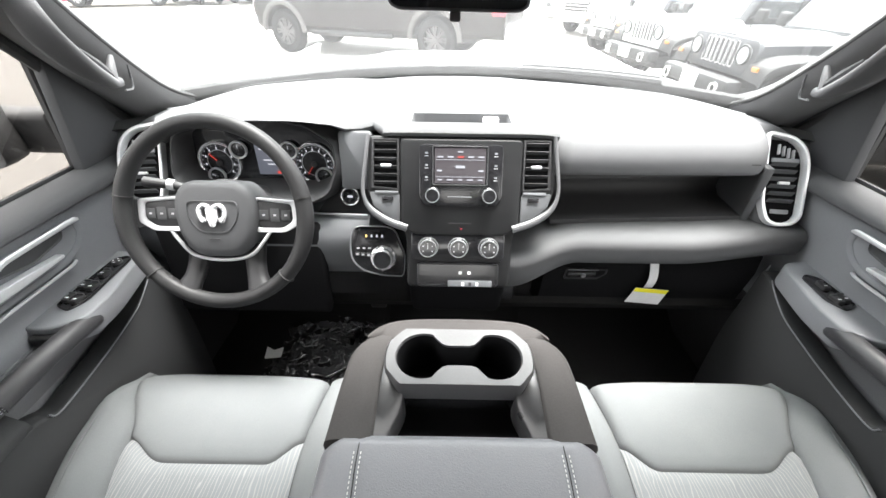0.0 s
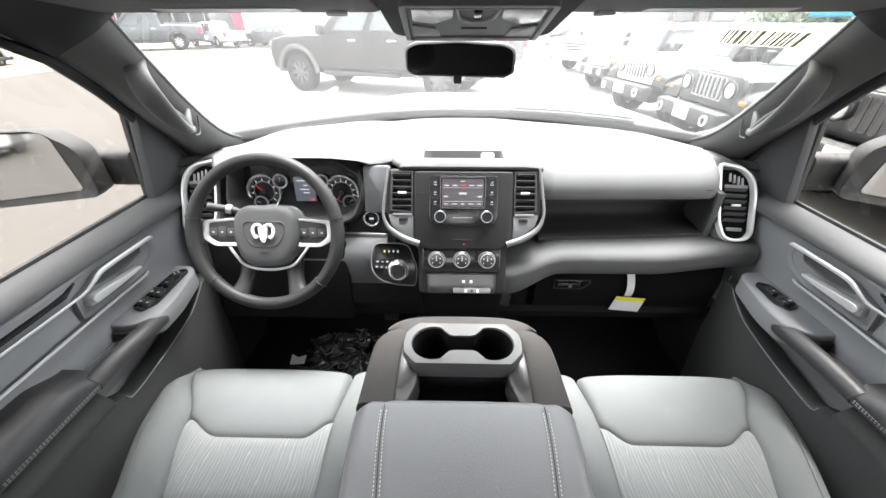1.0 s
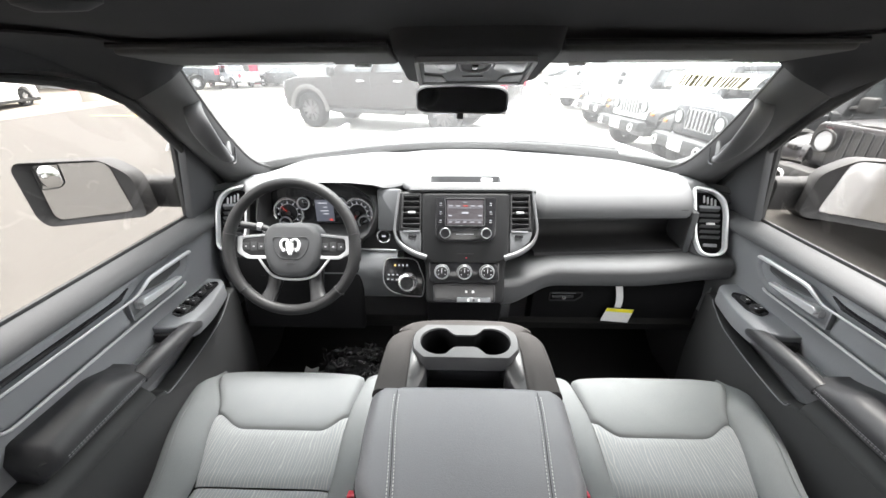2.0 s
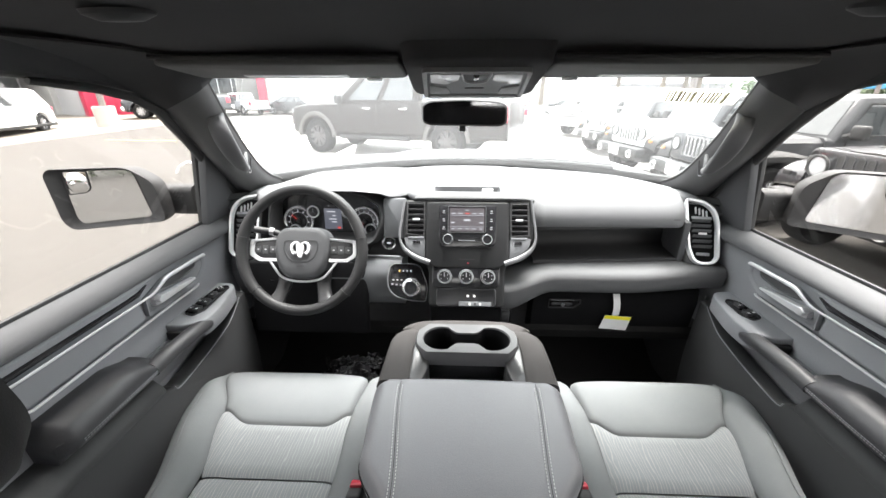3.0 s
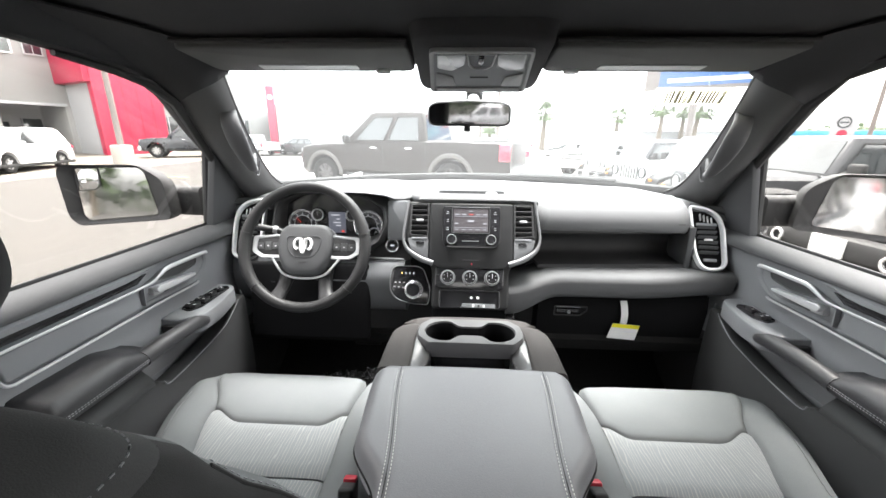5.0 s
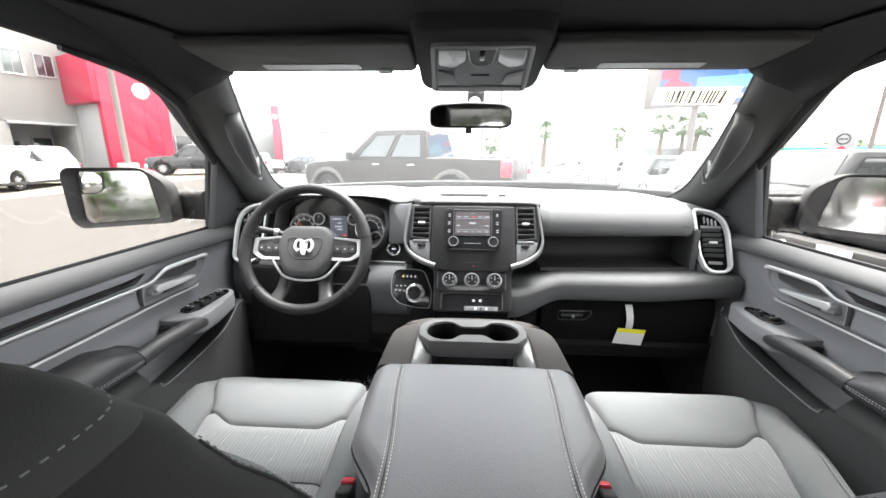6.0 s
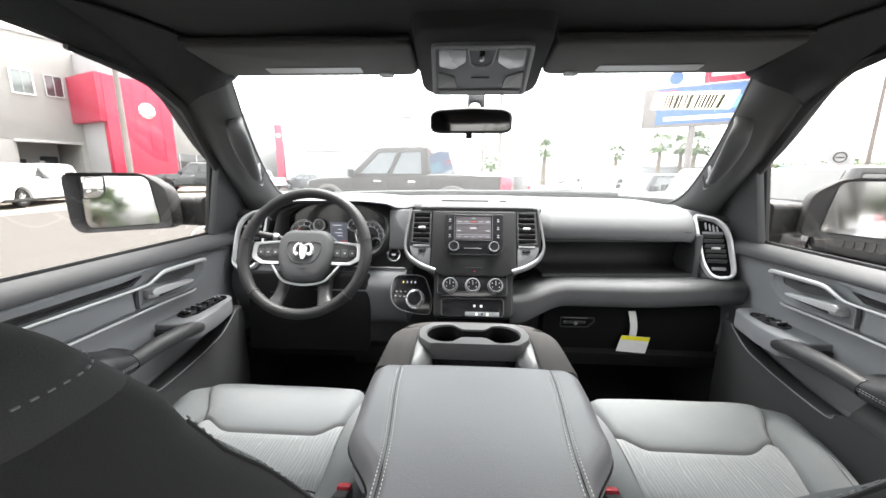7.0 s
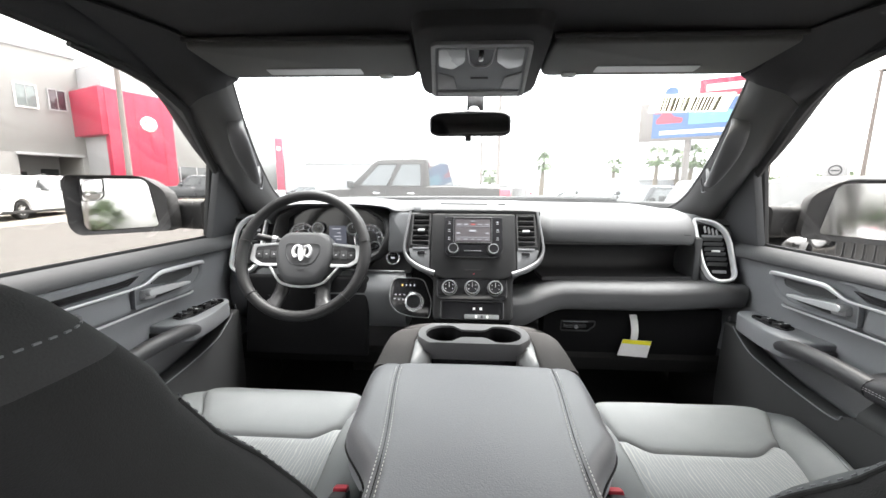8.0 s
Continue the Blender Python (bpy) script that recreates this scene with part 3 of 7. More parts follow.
    arm = part("armrest", loft(rings), ARMPAD, d, "black stitched armrest pad", 60)
    for zz in (1.137, 1.1415):
        st = [box(0.0010, 0.0036, 0.0010, pose(s * 0.7562, 0.345 - 0.0062 * k, zz), 0) for k in range(34)]
        tagged(part("stitching", join(*st), PALE, arm), kind="stuff")
    # sloped shelf below the armrest, then the lower board with the open map pocket ahead
    rings = []
    for i in range(13):
        y = 0.345 - 0.80 * i / 12
        rings.append([q(x, y, z) for x, z in ((0.84, 1.112), (0.800, 1.104), (0.772, 1.078), (0.768, 1.066), (0.772, 1.056), (0.84, 1.050))])
    part("lower_shelf", loft(rings), LOWER, d, "charcoal shelf below the armrest", 60)
    edge = [(0.372, 1.052), (0.392, 1.036), (0.50, 1.046), (0.585, 1.060), (0.640, 1.074), (0.690, 1.104), (0.712, 1.122)]
    board = rounded([(-0.43, 1.064), (0.34, 1.064)] + edge + [(0.752, 1.126), (0.76, 0.90), (0.74, 0.64), (-0.43, 0.64)], [0.01, 0.02, 0.012, 0.012, 0.02, 0.03, 0.03, 0.02, 0.01, 0.01, 0.05, 0.05, 0.01])
    mp = Matrix(((0, 0, -s, s * 0.810), (1, 0, 0, 0), (0, 1, 0, 0), (0, 0, 0, 1)))
    part("lower_board", prism(board, -0.01, 0.040, mp, 0.008, 3), LOWER, d, "charcoal lower board with the map pocket", 50)
    part("pocket_rim", tube(spline([(s * 0.7705, y, z + 0.001) for y, z in edge], 36), 0.0017, 8), MID, d, "grey rim of the map pocket")
    part("pocket_wall", prism(rounded([(0.36, 1.130), (0.36, 1.03), (0.60, 1.03), (0.72, 1.11), (0.72, 1.130)], 0.01), 0.001, 0.006, mm, 0.002), KNEEDK, d, "grey wall inside the map pocket")
    part("kick_line", tube(spline([q(0.785, 0.752, 1.140), q(0.782, 0.748, 1.11), q(0.784, 0.725, 1.05), q(0.790, 0.700, 0.99)], 12), 0.0024, 8), MID, d)
    # outer skin and glass
    skin = []
    for z in (0.50, 0.7, 0.95, 1.15, 1.27, 1.30):
        skin.append([q(0.985 - 0.05 * smooth(1.15, 1.30, z), y, z) for y in (-0.45, -0.1, 0.3, 0.7, 1.05)])
    part("outer_skin", slab(skin, (s * -0.02, 0, 0)), BODYPAINT, d, "silver painted outer skin")
    return d


for s in (-1, 1):
    build_door(s)


def glass_pt(s, y, z):
    return Vector((s * (0.905 - 0.20 * (z - 1.34)), y, z))


for s in (-1, 1):
    rows = [[glass_pt(s, y, z) for y in (-0.42, -0.1, 0.2, 0.5, 0.838 - 0.12 * (z - 1.34))] for z in (1.33, 1.5, 1.65, 1.86)]
    g = solo("window_front_door", slab(rows, (s * 0.004, 0, 0)), SIDEGLASS, "closed tinted front door glass", "window", "front door glass", kind="structure")
    g.visible_shadow = False
    # header rail over the door glass, as an arc into the pillar
    low = 1.0 if s < 0 else 0.0
    arc = spline([(0.860, 0.815, 1.57), (0.852, 0.787, 1.603), (0.815, 0.665, 1.708 - 0.012 * low), (0.785, 0.56, 1.763 - 0.022 * low), (0.77, 0.47, 1.786 - 0.016 * low), (0.765, 0.35, 1.791 - 0.008 * low), (0.765, 0.15, 1.793), (0.765, -0.1, 1.793), (0.765, -0.45, 1.793)], 40)
    rail = thing("door_header", (s * 0.8, 0.1, 1.83), "black header rail and weather seal over the door glass", "header rail", "door headers", kind="structure")
    part("rail", loft([[Vector((s * (x + dx), y + 0.5 * dz, z + dz)) for dx, dz in [(a * f, b * f) for a, b in ((-0.004, 0.004), (-0.020, 0.016), (-0.034, 0.040), (-0.040, 0.075), (0.06, 0.085), (0.085, 0.05), (0.04, 0.012))]] for f, (x, y, z) in zip([0.25 + 0.75 * smooth(0, 9, i) for i in range(40)], arc)]), HEADER, rail, "", 60)
    part("weather_seal", tube([(s * (x + 0.004), y + 0.004, z + 0.008) for x, y, z in arc], 0.011, 8), RUBBER, rail)
    # rear half of the cab side: pillar, rear door and its glass
    side = thing("rear_door", (s * 0.9, -0.9, 0.62), "closed rear door with dark trim and tinted glass", "car door", "rear doors", kind="structure")
    part("inner_panel", box(0.05, 1.02, 0.74, pose(s * 0.86, -0.98, 0.98), 0.015, 3), MID, side)
    part("pillar", box(0.06, 0.12, 0.56, pose(s * 0.835, -0.47, 1.60, 0, s * -11, 0), 0.02, 3), TRIMDK, side)
    part("outer_skin", slab([[Vector((s * (0.985 - 0.05 * smooth(1.15, 1.30, z)), y, z)) for y in (-1.52, -1.2, -0.8, -0.46)] for z in (0.50, 0.7, 0.95, 1.15, 1.27, 1.30)], (s * -0.02, 0, 0)), BODYPAINT, side, "silver painted outer side")
    gl = part("pane", box(0.005, 0.94, 0.52, pose(s * 0.85, -0.99, 1.59, 0, s * -11, 0), 0.001), SIDEGLASS, side)
    gl.visible_shadow = False


# ---- sun visors, overhead console, mirrors ----
for s in (-1, 1):
    x0, x1 = (-0.625, -0.152) if s < 0 else (0.136, 0.61)
    v = thing("sun_visor", ((x0 + x1) / 2, 0.5, 1.83), "folded dark grey sun visor with a pale label strip", "sun visor", "sun visors")
    m = Matrix.Translation(((x0 + x1) / 2, 0.488, 1.808)) @ pose(0, 0, 0, -7, 0, 0)
    out = rounded([(-(x1 - x0) / 2, -0.078), ((x1 - x0) / 2, -0.078), ((x1 - x0) / 2, 0.078), (-(x1 - x0) / 2, 0.078)], [0.012, 0.012, 0.03, 0.03])
    part("body", prism(out, -0.009, 0.009, m, 0.006, 3), VISOR, v)
    part("label_strip", prism(rrect(0.225, 0.030, 0.004), -0.0105, -0.0085, at(m, -0.005, 0.041), 0), PALE, v, "pale grey printed label strip")
    part("hinge_clip", hoop(rrect(0.034, 0.018, 0.008), rrect(0.022, 0.008, 0.004), -0.014, -0.006, at(m, (0.16 if s < 0 else -0.17), 0.068), 0.001), CARD, v, "pale plastic clip loop")
    part("hinge_rod", tube([(-(x1 - x0) / 2, 0.0, 0.0), ((x1 - x0) / 2, 0.0, 0.0)], 0.005, 8, m=at(m, 0, -0.084, 0.004)), DARK, v)

oc = thing("overhead_console", (-0.008, 0.46, 1.84), "grey overhead console with two map lamps", "overhead console")
mo = Matrix.Translation((-0.008, 0.480, 1.777)) @ Matrix(((1, 0, 0, 0), (0, 0.977, -0.211, 0), (0, -0.211, -0.977, 0), (0, 0, 0, 1)))
shell = rounded([(-0.136, 0.118), (-0.130, -0.150), (0.130, -0.150), (0.136, 0.118)], 0.042)
def mo_ring(kx, ky, z, base=mo):
    return [base @ Vector((x * kx, y * ky, z)) for x, y in shell]


part("shell", loft([mo_ring(1.20, 1.14, -0.075), mo_ring(1.11, 1.08, -0.058), mo_ring(1.055, 1.04, -0.040), mo_ring(1.02, 1.015, -0.022), mo_ring(1.0, 1.0, -0.008), [mo @ Vector((x * 0.965, y * 0.985, -0.002)) for x, y in shell]]), HEADER, oc, "dark grey shell that hangs from the headliner", 80)
mo = mo @ Matrix.Diagonal((0.86, 0.98, 1, 1))
RIMGREY = surf("light_grey_console_rim", (0.20, 0.20, 0.205), 0.6, grain=0.3)
plate = rounded([(-0.130, 0.110), (-0.115, -0.112), (0.115, -0.112), (0.130, 0.110)], 0.016)
part("panel", hoop(plate[::-1], inset(plate, 0.010)[::-1], -0.004, 0.006, mo, 0.003), RIMGREY, oc, "grey panel rim")
part("centre_plate", prism(inset(plate, 0.010)[::-1], -0.004, 0.003, mo, 0.001), MID, oc)
for s in (-1, 1):
    lamp = rounded([(s * 0.098, -0.098), (s * 0.036, -0.098), (s * 0.038, -0.050), (s * 0.068, -0.020), (s * 0.102, -0.034)], 0.008)
    part("map_lamp", prism(lamp if s > 0 else lamp[::-1], 0.002, 0.0065, mo, 0.0015), LENS, oc, "clear ribbed map lamp lens")
    btn = rounded([(s * 0.106, -0.006), (s * 0.066, 0.016), (s * 0.060, 0.070), (s * 0.112, 0.070)], 0.004)
    part("lamp_button", prism(btn if s < 0 else btn[::-1], 0.002, 0.006, mo, 0.001), RIMGREY, oc)
holder = rounded([(-0.034, -0.100), (0.034, -0.100), (0.028, -0.045), (0.014, -0.028), (-0.014, -0.028), (-0.028, -0.045)], 0.006)
part("switch_rim", hoop(holder, inset(holder, 0.003), 0.002, 0.007, mo, 0.001), PALE, oc)
part("roof_switch", box(0.012, 0.034, 0.008, at(mo, 0.0, -0.072, 0.005), 0.002), PIANO, oc)
part("slot", box(0.046, 0.006, 0.003, at(mo, 0.0, 0.022, 0.003), 0.001), RUBBER, oc)
part("front_lip", box(0.226, 0.018, 0.006, at(mo, 0.0, 0.090, 0.004), 0.002), RIMGREY, oc)

rv = thing("rear_view_mirror", (-0.03, 0.73, 1.66), "black rear-view mirror on the windscreen", "mirror")
mm = Matrix.Translation((-0.0245, 0.730, 1.7065)) @ pose(0, 0, 0, 0, 0, -5.6) @ face((0, 0, 0), -2.4) @ pose(0, 0, 0, 0, 0, -0.4)
shape = rounded([(-0.118, -0.024), (-0.100, -0.033), (0.100, -0.033), (0.118, -0.024), (0.118, 0.022), (0.095, 0.034), (0, 0.039), (-0.095, 0.034), (-0.118, 0.022)], 0.02)
part("housing", prism(shape, -0.026, 0.004, mm, 0.008, 3), DARK, rv)
part("mirror_glass", prism(inset(shape, 0.006), 0.004, 0.006, mm), surf("dimming_mirror_glass", (0.26, 0.26, 0.265), 0.03, metal=1.0, vary=0.02), rv, "dimmed dark mirror glass")
part("lever", box(0.018, 0.016, 0.010, at(mm, -0.004, -0.040, -0.006), 0.003), DARK, rv)
part("stem", join(tube([(-0.018, 0.745, 1.715), (-0.012, 0.770, 1.745), (-0.010, 0.785, 1.756)], 0.008, 10), lathe([(0, 0), (0.016, 0), (0.016, 0.02), (0.010, 0.026), (0, 0.026)], Matrix.Translation((-0.012, 0.765, 1.738)) @ pose(0, 0, 0, 60, 0, 0), 20)), PALE, rv, "grey ball stem")
part("mount", box(0.05, 0.07, 0.012, Matrix.Translation((-0.008, 0.790, 1.772)) @ pose(0, 0, 0, -37, 0, 0), 0.005, 2), DARK, rv)

for s in (-1, 1):
    h = thing("coat_hook", (s * 0.5, 0.2, 1.86), "small dark lamp cover set in the headliner", "headliner fitting", "headliner fittings")
    m = pose(s * 0.49, 0.20, roof_z(0.49, 0.20) - 0.005, 0, s * 4, s * -30)
    part("body", lathe([(0, -0.010), (0.022, -0.009), (0.036, -0.002), (0.038, 0.004), (0, 0.004)], m @ Matrix.Diagonal((1.15, 0.56, 1, 1)), 24), STACK, h)


def build_side_mirror(s):
    w = thing("side_mirror", (s * 1.0, 0.8, 1.33), "large black door mirror on a long arm", "door mirror", "door mirrors")
    c = Vector((s * 1.100, 0.715, 1.462))
    m = Matrix.Translation(c) @ pose(0, 0, 0, 0, 0, -25 if s > 0 else 12) @ face((0, 0, 0), 1.5 if s > 0 else 4)
    o = rounded([(s * x, y) for x, y in ((-0.135, 0.045), (-0.148, -0.078), (0.115, -0.092), (0.138, -0.065), (0.150, 0.074), (0.135, 0.092), (-0.070, 0.092))][::-s], 0.024)
    g = rounded([(s * x, y) for x, y in ((-0.075, 0.070), (-0.100, -0.066), (0.100, -0.080), (0.114, -0.062), (0.120, 0.074), (0.108, 0.085), (-0.058, 0.085))][::-s], 0.016)
    part("housing", join(hoop(o, g, -0.03, 0.016, m, 0.004, 2, 0.026), loft([[m @ Vector((x, y, -0.02)) for x, y in o], [m @ Vector((x * 0.97, y * 0.97, -0.06)) for x, y in o], [m @ Vector((x * 0.72, y * 0.75, -0.115)) for x, y in o]])), DARK, w, "matt black housing")
    part("mirror_glass", prism(inset(g, -0.002), -0.016, -0.011, m), MIRROR, w, "flat mirror glass")
    sp = rounded([(s * x, y) for x, y in ((0.117, 0.083), (0.050, 0.083), (0.050, 0.030), (0.066, 0.016), (0.114, 0.012))], 0.006)
    part("spotter_rim", hoop(sp[::s], inset(sp[::s], 0.0022), -0.011, -0.0085, m), DARK, w)
    part("spotter_glass", lathe([(0.030, 0.0), (0.026, 0.0012), (0.018, 0.0026), (0.009, 0.0034), (0, 0.0036)], at(m, s * 0.084, 0.048, -0.011) @ Matrix.Diagonal((1.02, 1.06, 1, 1)), 32), MIRROR, w, "small convex blind spot mirror")
    part("arm", loft([[Vector((s * 0.915, 0.85 + a, 1.426 + b)) for a, b in rrect(0.075, 0.098, 0.02, 3)], [Vector((s * 1.0, 0.84 + a, 1.428 + b)) for a, b in rrect(0.07, 0.094, 0.02, 3)], [Vector((s * 1.06, 0.79 + a, 1.44 + b)) for a, b in rrect(0.07, 0.11, 0.02, 3)]]), DARK, w, "black mirror arm")
    return w


for s in (-1, 1):
    build_side_mirror(s)


# ---- dashboard ----
dash = thing("dashboard", (0, 1.0, 1.0), "black and grey truck dashboard with satin trim", "dashboard")


def deck_z(x):
    z = 1.466 - 0.028 * smooth(0.55, 0.78, abs(x)) - 0.04 * smooth(0.74, 0.86, abs(x))
    z += 0.005 * (1 - smooth(0.14, 0.26, abs(x + 0.005)))
    z += 0.010 * (1 - smooth(0.10, 0.24, abs(x + 0.48)))
    return z


def deck_front(x):
    if x < -0.2:
        y = 0.795 + 0.03 * smooth(0.18, 0.26, abs(x + 0.48))
    elif x < 0.2:
        y = 0.775
    else:
        return 0.895
    return y + 0.075 * smooth(0.68, 0.76, abs(x))


deck_x = sorted([-0.86 + 1.72 * i / 60 for i in range(61)] + [-0.114, -0.110, 0.094, 0.098, 0.1990, 0.2005])
rings = []
for x in deck_x:
    yf, z, yb = deck_front(x), deck_z(x), wind_base(x) + 0.03
    yb = max(yb, yf + 0.12)
    d = yb - yf
    f = (1 - 0.72 * smooth(0.225, 0.18, abs(x + 0.47))) * (1 - 0.25 * smooth(0.215, 0.195, abs(x + 0.005)))
    dip = 0.020 if -0.111 < x < 0.095 else 0.0
    rings.append([Vector((x, *v)) for v in ((yf + 0.03, z - 0.05 * f), (yf + 0.004, z - 0.030 * f), (yf, z - 0.020 * f), (yf + 0.006, z - 0.010 * f), (yf + 0.013, z - 0.003), (yf + 0.021, z + 0.001), (yf + 0.023, z + 0.001 - dip),
                                            (yf + 0.076, z + 0.003 - dip), (yf + 0.080, z + 0.003), (yf + 0.5 * d, z + 0.006), (yf + 0.8 * d, z - 0.004), (yb, z - 0.022), (yb, z - 0.06))])
part("top_pad", loft(rings), SOFT, dash, "black grained top pad", 50)
# rubber floor of the storage tray in the deck
mt = pose(-0.008, 0.8245, 1.4535, 0, 0, 0)
part("tray_mat", box(0.190, 0.046, 0.003, mt, 0.001), RUBBER, dash, "black rubber tray mat")
part("light_sensor", box(0.034, 0.020, 0.020, at(mt, 0.066, 0.010, 0.008), 0.003), CARD, dash, "pale square sensor cover")
for s in (-1, 1):
    slots = [box(0.004, 0.010, 0.0012, pose(s * (0.44 + 0.0075 * k), wind_base(0.44 + 0.0075 * k) - 0.055, deck_z(s * (0.44 + 0.0075 * k)) + 0.0005, -6, 0, 0), 0) for k in range(26)]
    tagged(part("demister_slots", join(*slots), RUBBER, dash), kind="stuff")

# pad over the passenger's shelf
rings = []
for i in range(29):
    x = 0.202 + 0.496 * i / 28
    e = 0.012 * (smooth(0.215, 0.202, x) + smooth(0.675, 0.698, x))
    k = 0.037 * (x - 0.205) / 0.49
    prof = ((0.845, 1.362), (0.800, 1.357), (0.783, 1.362), (0.772, 1.376), (0.772, 1.398), (0.784, 1.424), (0.806, 1.446), (0.840, 1.461), (0.90, 1.469), (0.95, 1.460), (0.95, 1.38))
    rings.append([Vector((x, y + k + e, z - 0.010 * k / 0.037 - e * 0.4)) for y, z in prof])
part("passenger_pad", loft(rings), SOFT, dash, "black padded upper cover", 50)
part("badge_line", box(0.040, 0.0012, 0.002, pose(0.655, 0.8065, 1.383), 0), DARK, dash)

# open shelf
shelf = []
for i in range(25):
    x = 0.215 + 0.50 * i / 24
    k = 0.035 * (x - 0.205) / 0.49
    shelf.append([Vector((x, y + k, z)) for y, z in ((0.79, 1.36), (0.90, 1.345), (0.935, 1.30), (0.93, 1.25), (0.90, 1.232), (0.775, 1.238))])
part("shelf", sheet(shelf, 0.01), DARK, dash, "black open shelf above the lower pad", 60)
part("shelf_mat", sheet([[Vector((x, y + 0.035 * (x - 0.205) / 0.49, 1.2405)) for y in (0.80, 0.85, 0.89)] for x in [0.25 + 0.02 * i for i in range(21)]], 0.003), RUBBER, dash, "ribbed rubber shelf mat")
# The end keeps a lighter plastic: light falling there is put into its colour.
part("shelf_end", box(0.02, 0.16, 0.15, pose(0.715, 0.885, 1.30, 0, 0, -8), 0.006), STACK, dash)

# lower pad across the passenger's side, which sweeps up to the stack
rings = []
for i in range(41):
    x = 0.105 + 0.725 * i / 40
    u = smooth(0.28, 0.115, x)
    k = 0.045 * smooth(0.5, 0.83, x)
    dz = -0.050 * u
    dy = -0.035 * u
    prof = ((0.90, 1.225), (0.78, 1.238), (0.735, 1.238), (0.716, 1.234), (0.706, 1.225), (0.703, 1.212), (0.704, 1.192), (0.709, 1.172), (0.724, 1.160), (0.79, 1.150), (0.90, 1.150))
    rings.append([Vector((x, y + k + dy, z + dz * (0.6 if z > 1.2 else 1.0))) for y, z in prof])
part("lower_pad", loft(rings), PADGREY, dash, "grey moulded lower pad", 50)
rings = []
for i in range(31):
    x = -0.82 + 0.60 * i / 30
    k = 0.05 * smooth(0.5, 0.82, abs(x))
    prof = ((0.90, 1.235), (0.785, 1.252), (0.760, 1.246), (0.742, 1.226), (0.733, 1.19), (0.738, 1.14), (0.760, 1.09), (0.80, 1.06), (0.90, 1.05))
    rings.append([Vector((x, y + k, z)) for y, z in prof])
KNEE = surf("grey_knee_plastic", (0.100, 0.103, 0.108), 0.7, grain=0.45, size=700, spec=0.25)
part("knee_panel", loft(rings), KNEE, dash, "grey knee panel below the wheel", 50)
# Added sheet over the knee panel; its black stands for the wheel's shade.
part("wheel_shade_panel", box(0.40, 0.03, 0.26, pose(-0.535, 0.738, 1.115, -8, 0, 0), 0.012, 3), SHADEBLACK, dash, "added black panel that paints the shade behind the wheel")
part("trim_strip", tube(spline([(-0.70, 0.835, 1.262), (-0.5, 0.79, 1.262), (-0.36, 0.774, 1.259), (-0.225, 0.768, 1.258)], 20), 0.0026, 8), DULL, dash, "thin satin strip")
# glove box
gb = part("glove_box", loft([[Vector((x, y, z)) for y, z in ((0.83, 1.155), (0.772, 1.150), (0.765, 1.10), (0.775, 1.00), (0.80, 0.955), (0.86, 0.94))] for x in (0.225, 0.235, 0.5, 0.765, 0.775)]), SHADEBLACK, dash, "black glove box lid, darkened further for the shade it sits in")
latch = rounded([(-0.047, -0.018), (0.040, -0.018), (0.062, 0.002), (0.062, 0.018), (-0.047, 0.018)], 0.005)
mg = face((0.325, 0.766, 1.092), -4)
part("latch_bowl", hoop(latch, inset(latch, 0.004), -0.004, 0.004, mg, 0.001), DARK, gb)
part("latch", box(0.074, 0.016, 0.010, at(mg, -0.004, 0.003, 0.004), 0.003), PIANO, gb, "gloss black latch")
part("latch_line", box(0.078, 0.0022, 0.003, at(mg, -0.002, 0.0165, 0.005), 0), MID, gb)
part("lock", knob(0.006, 0.003, at(mg, 0.0, 0.0, 0.009), 0.001, 16), MID, gb)
part("under_panel", sheet([[Vector((x, y, z)) for y, z in ((0.775, 1.0), (0.82, 0.94), (1.0, 0.93), (1.25, 1.0))] for x in (-0.82, -0.2, 0.2, 0.82)], 0.02), CARPET, dash)

# ---- instrument cluster ----
ol = rounded([(-0.665, 1.345), (-0.655, 1.430), (-0.600, 1.462), (-0.54, 1.474), (-0.425, 1.474), (-0.345, 1.458), (-0.285, 1.424), (-0.277, 1.370), (-0.300, 1.312), (-0.35, 1.290), (-0.62, 1.290)][::-1], 0.02, 4)
cl_rings = [(ol, 0.792, 1.0), (inset(ol, 0.006), 0.786, 1.0), (inset(ol, 0.013), 0.795, 1.0), (inset(ol, 0.020), 0.868, 1.0)]
wide = [(-0.475 + (x + 0.475) * 1.13, min(1.466, 1.375 + (z - 1.375) * 1.30 - 0.003)) for x, z in ol]
cl_rings = [(wide, 0.850, 1)] + cl_rings
cluster = part("gauge_binnacle", loft([[Vector((x, y + 0.42 * (z - 1.375) * (1 if y < 0.84 else 0.35), z)) for x, z in r] for r, y, _ in cl_rings], caps=False), DARK, dash, "black hooded gauge binnacle", 50)
part("cluster_panel", prism(inset(ol, 0.012), 0, 0.004, Matrix(((1, 0, 0, 0), (0, 0.1, 1, 0.722), (0, 1, 0, 0), (0, 0, 0, 1)))), PIANO, cluster)


def cm(x, z, out=0.0):
    return face((x, 0.722 + 0.1 * z - out, z), 6)


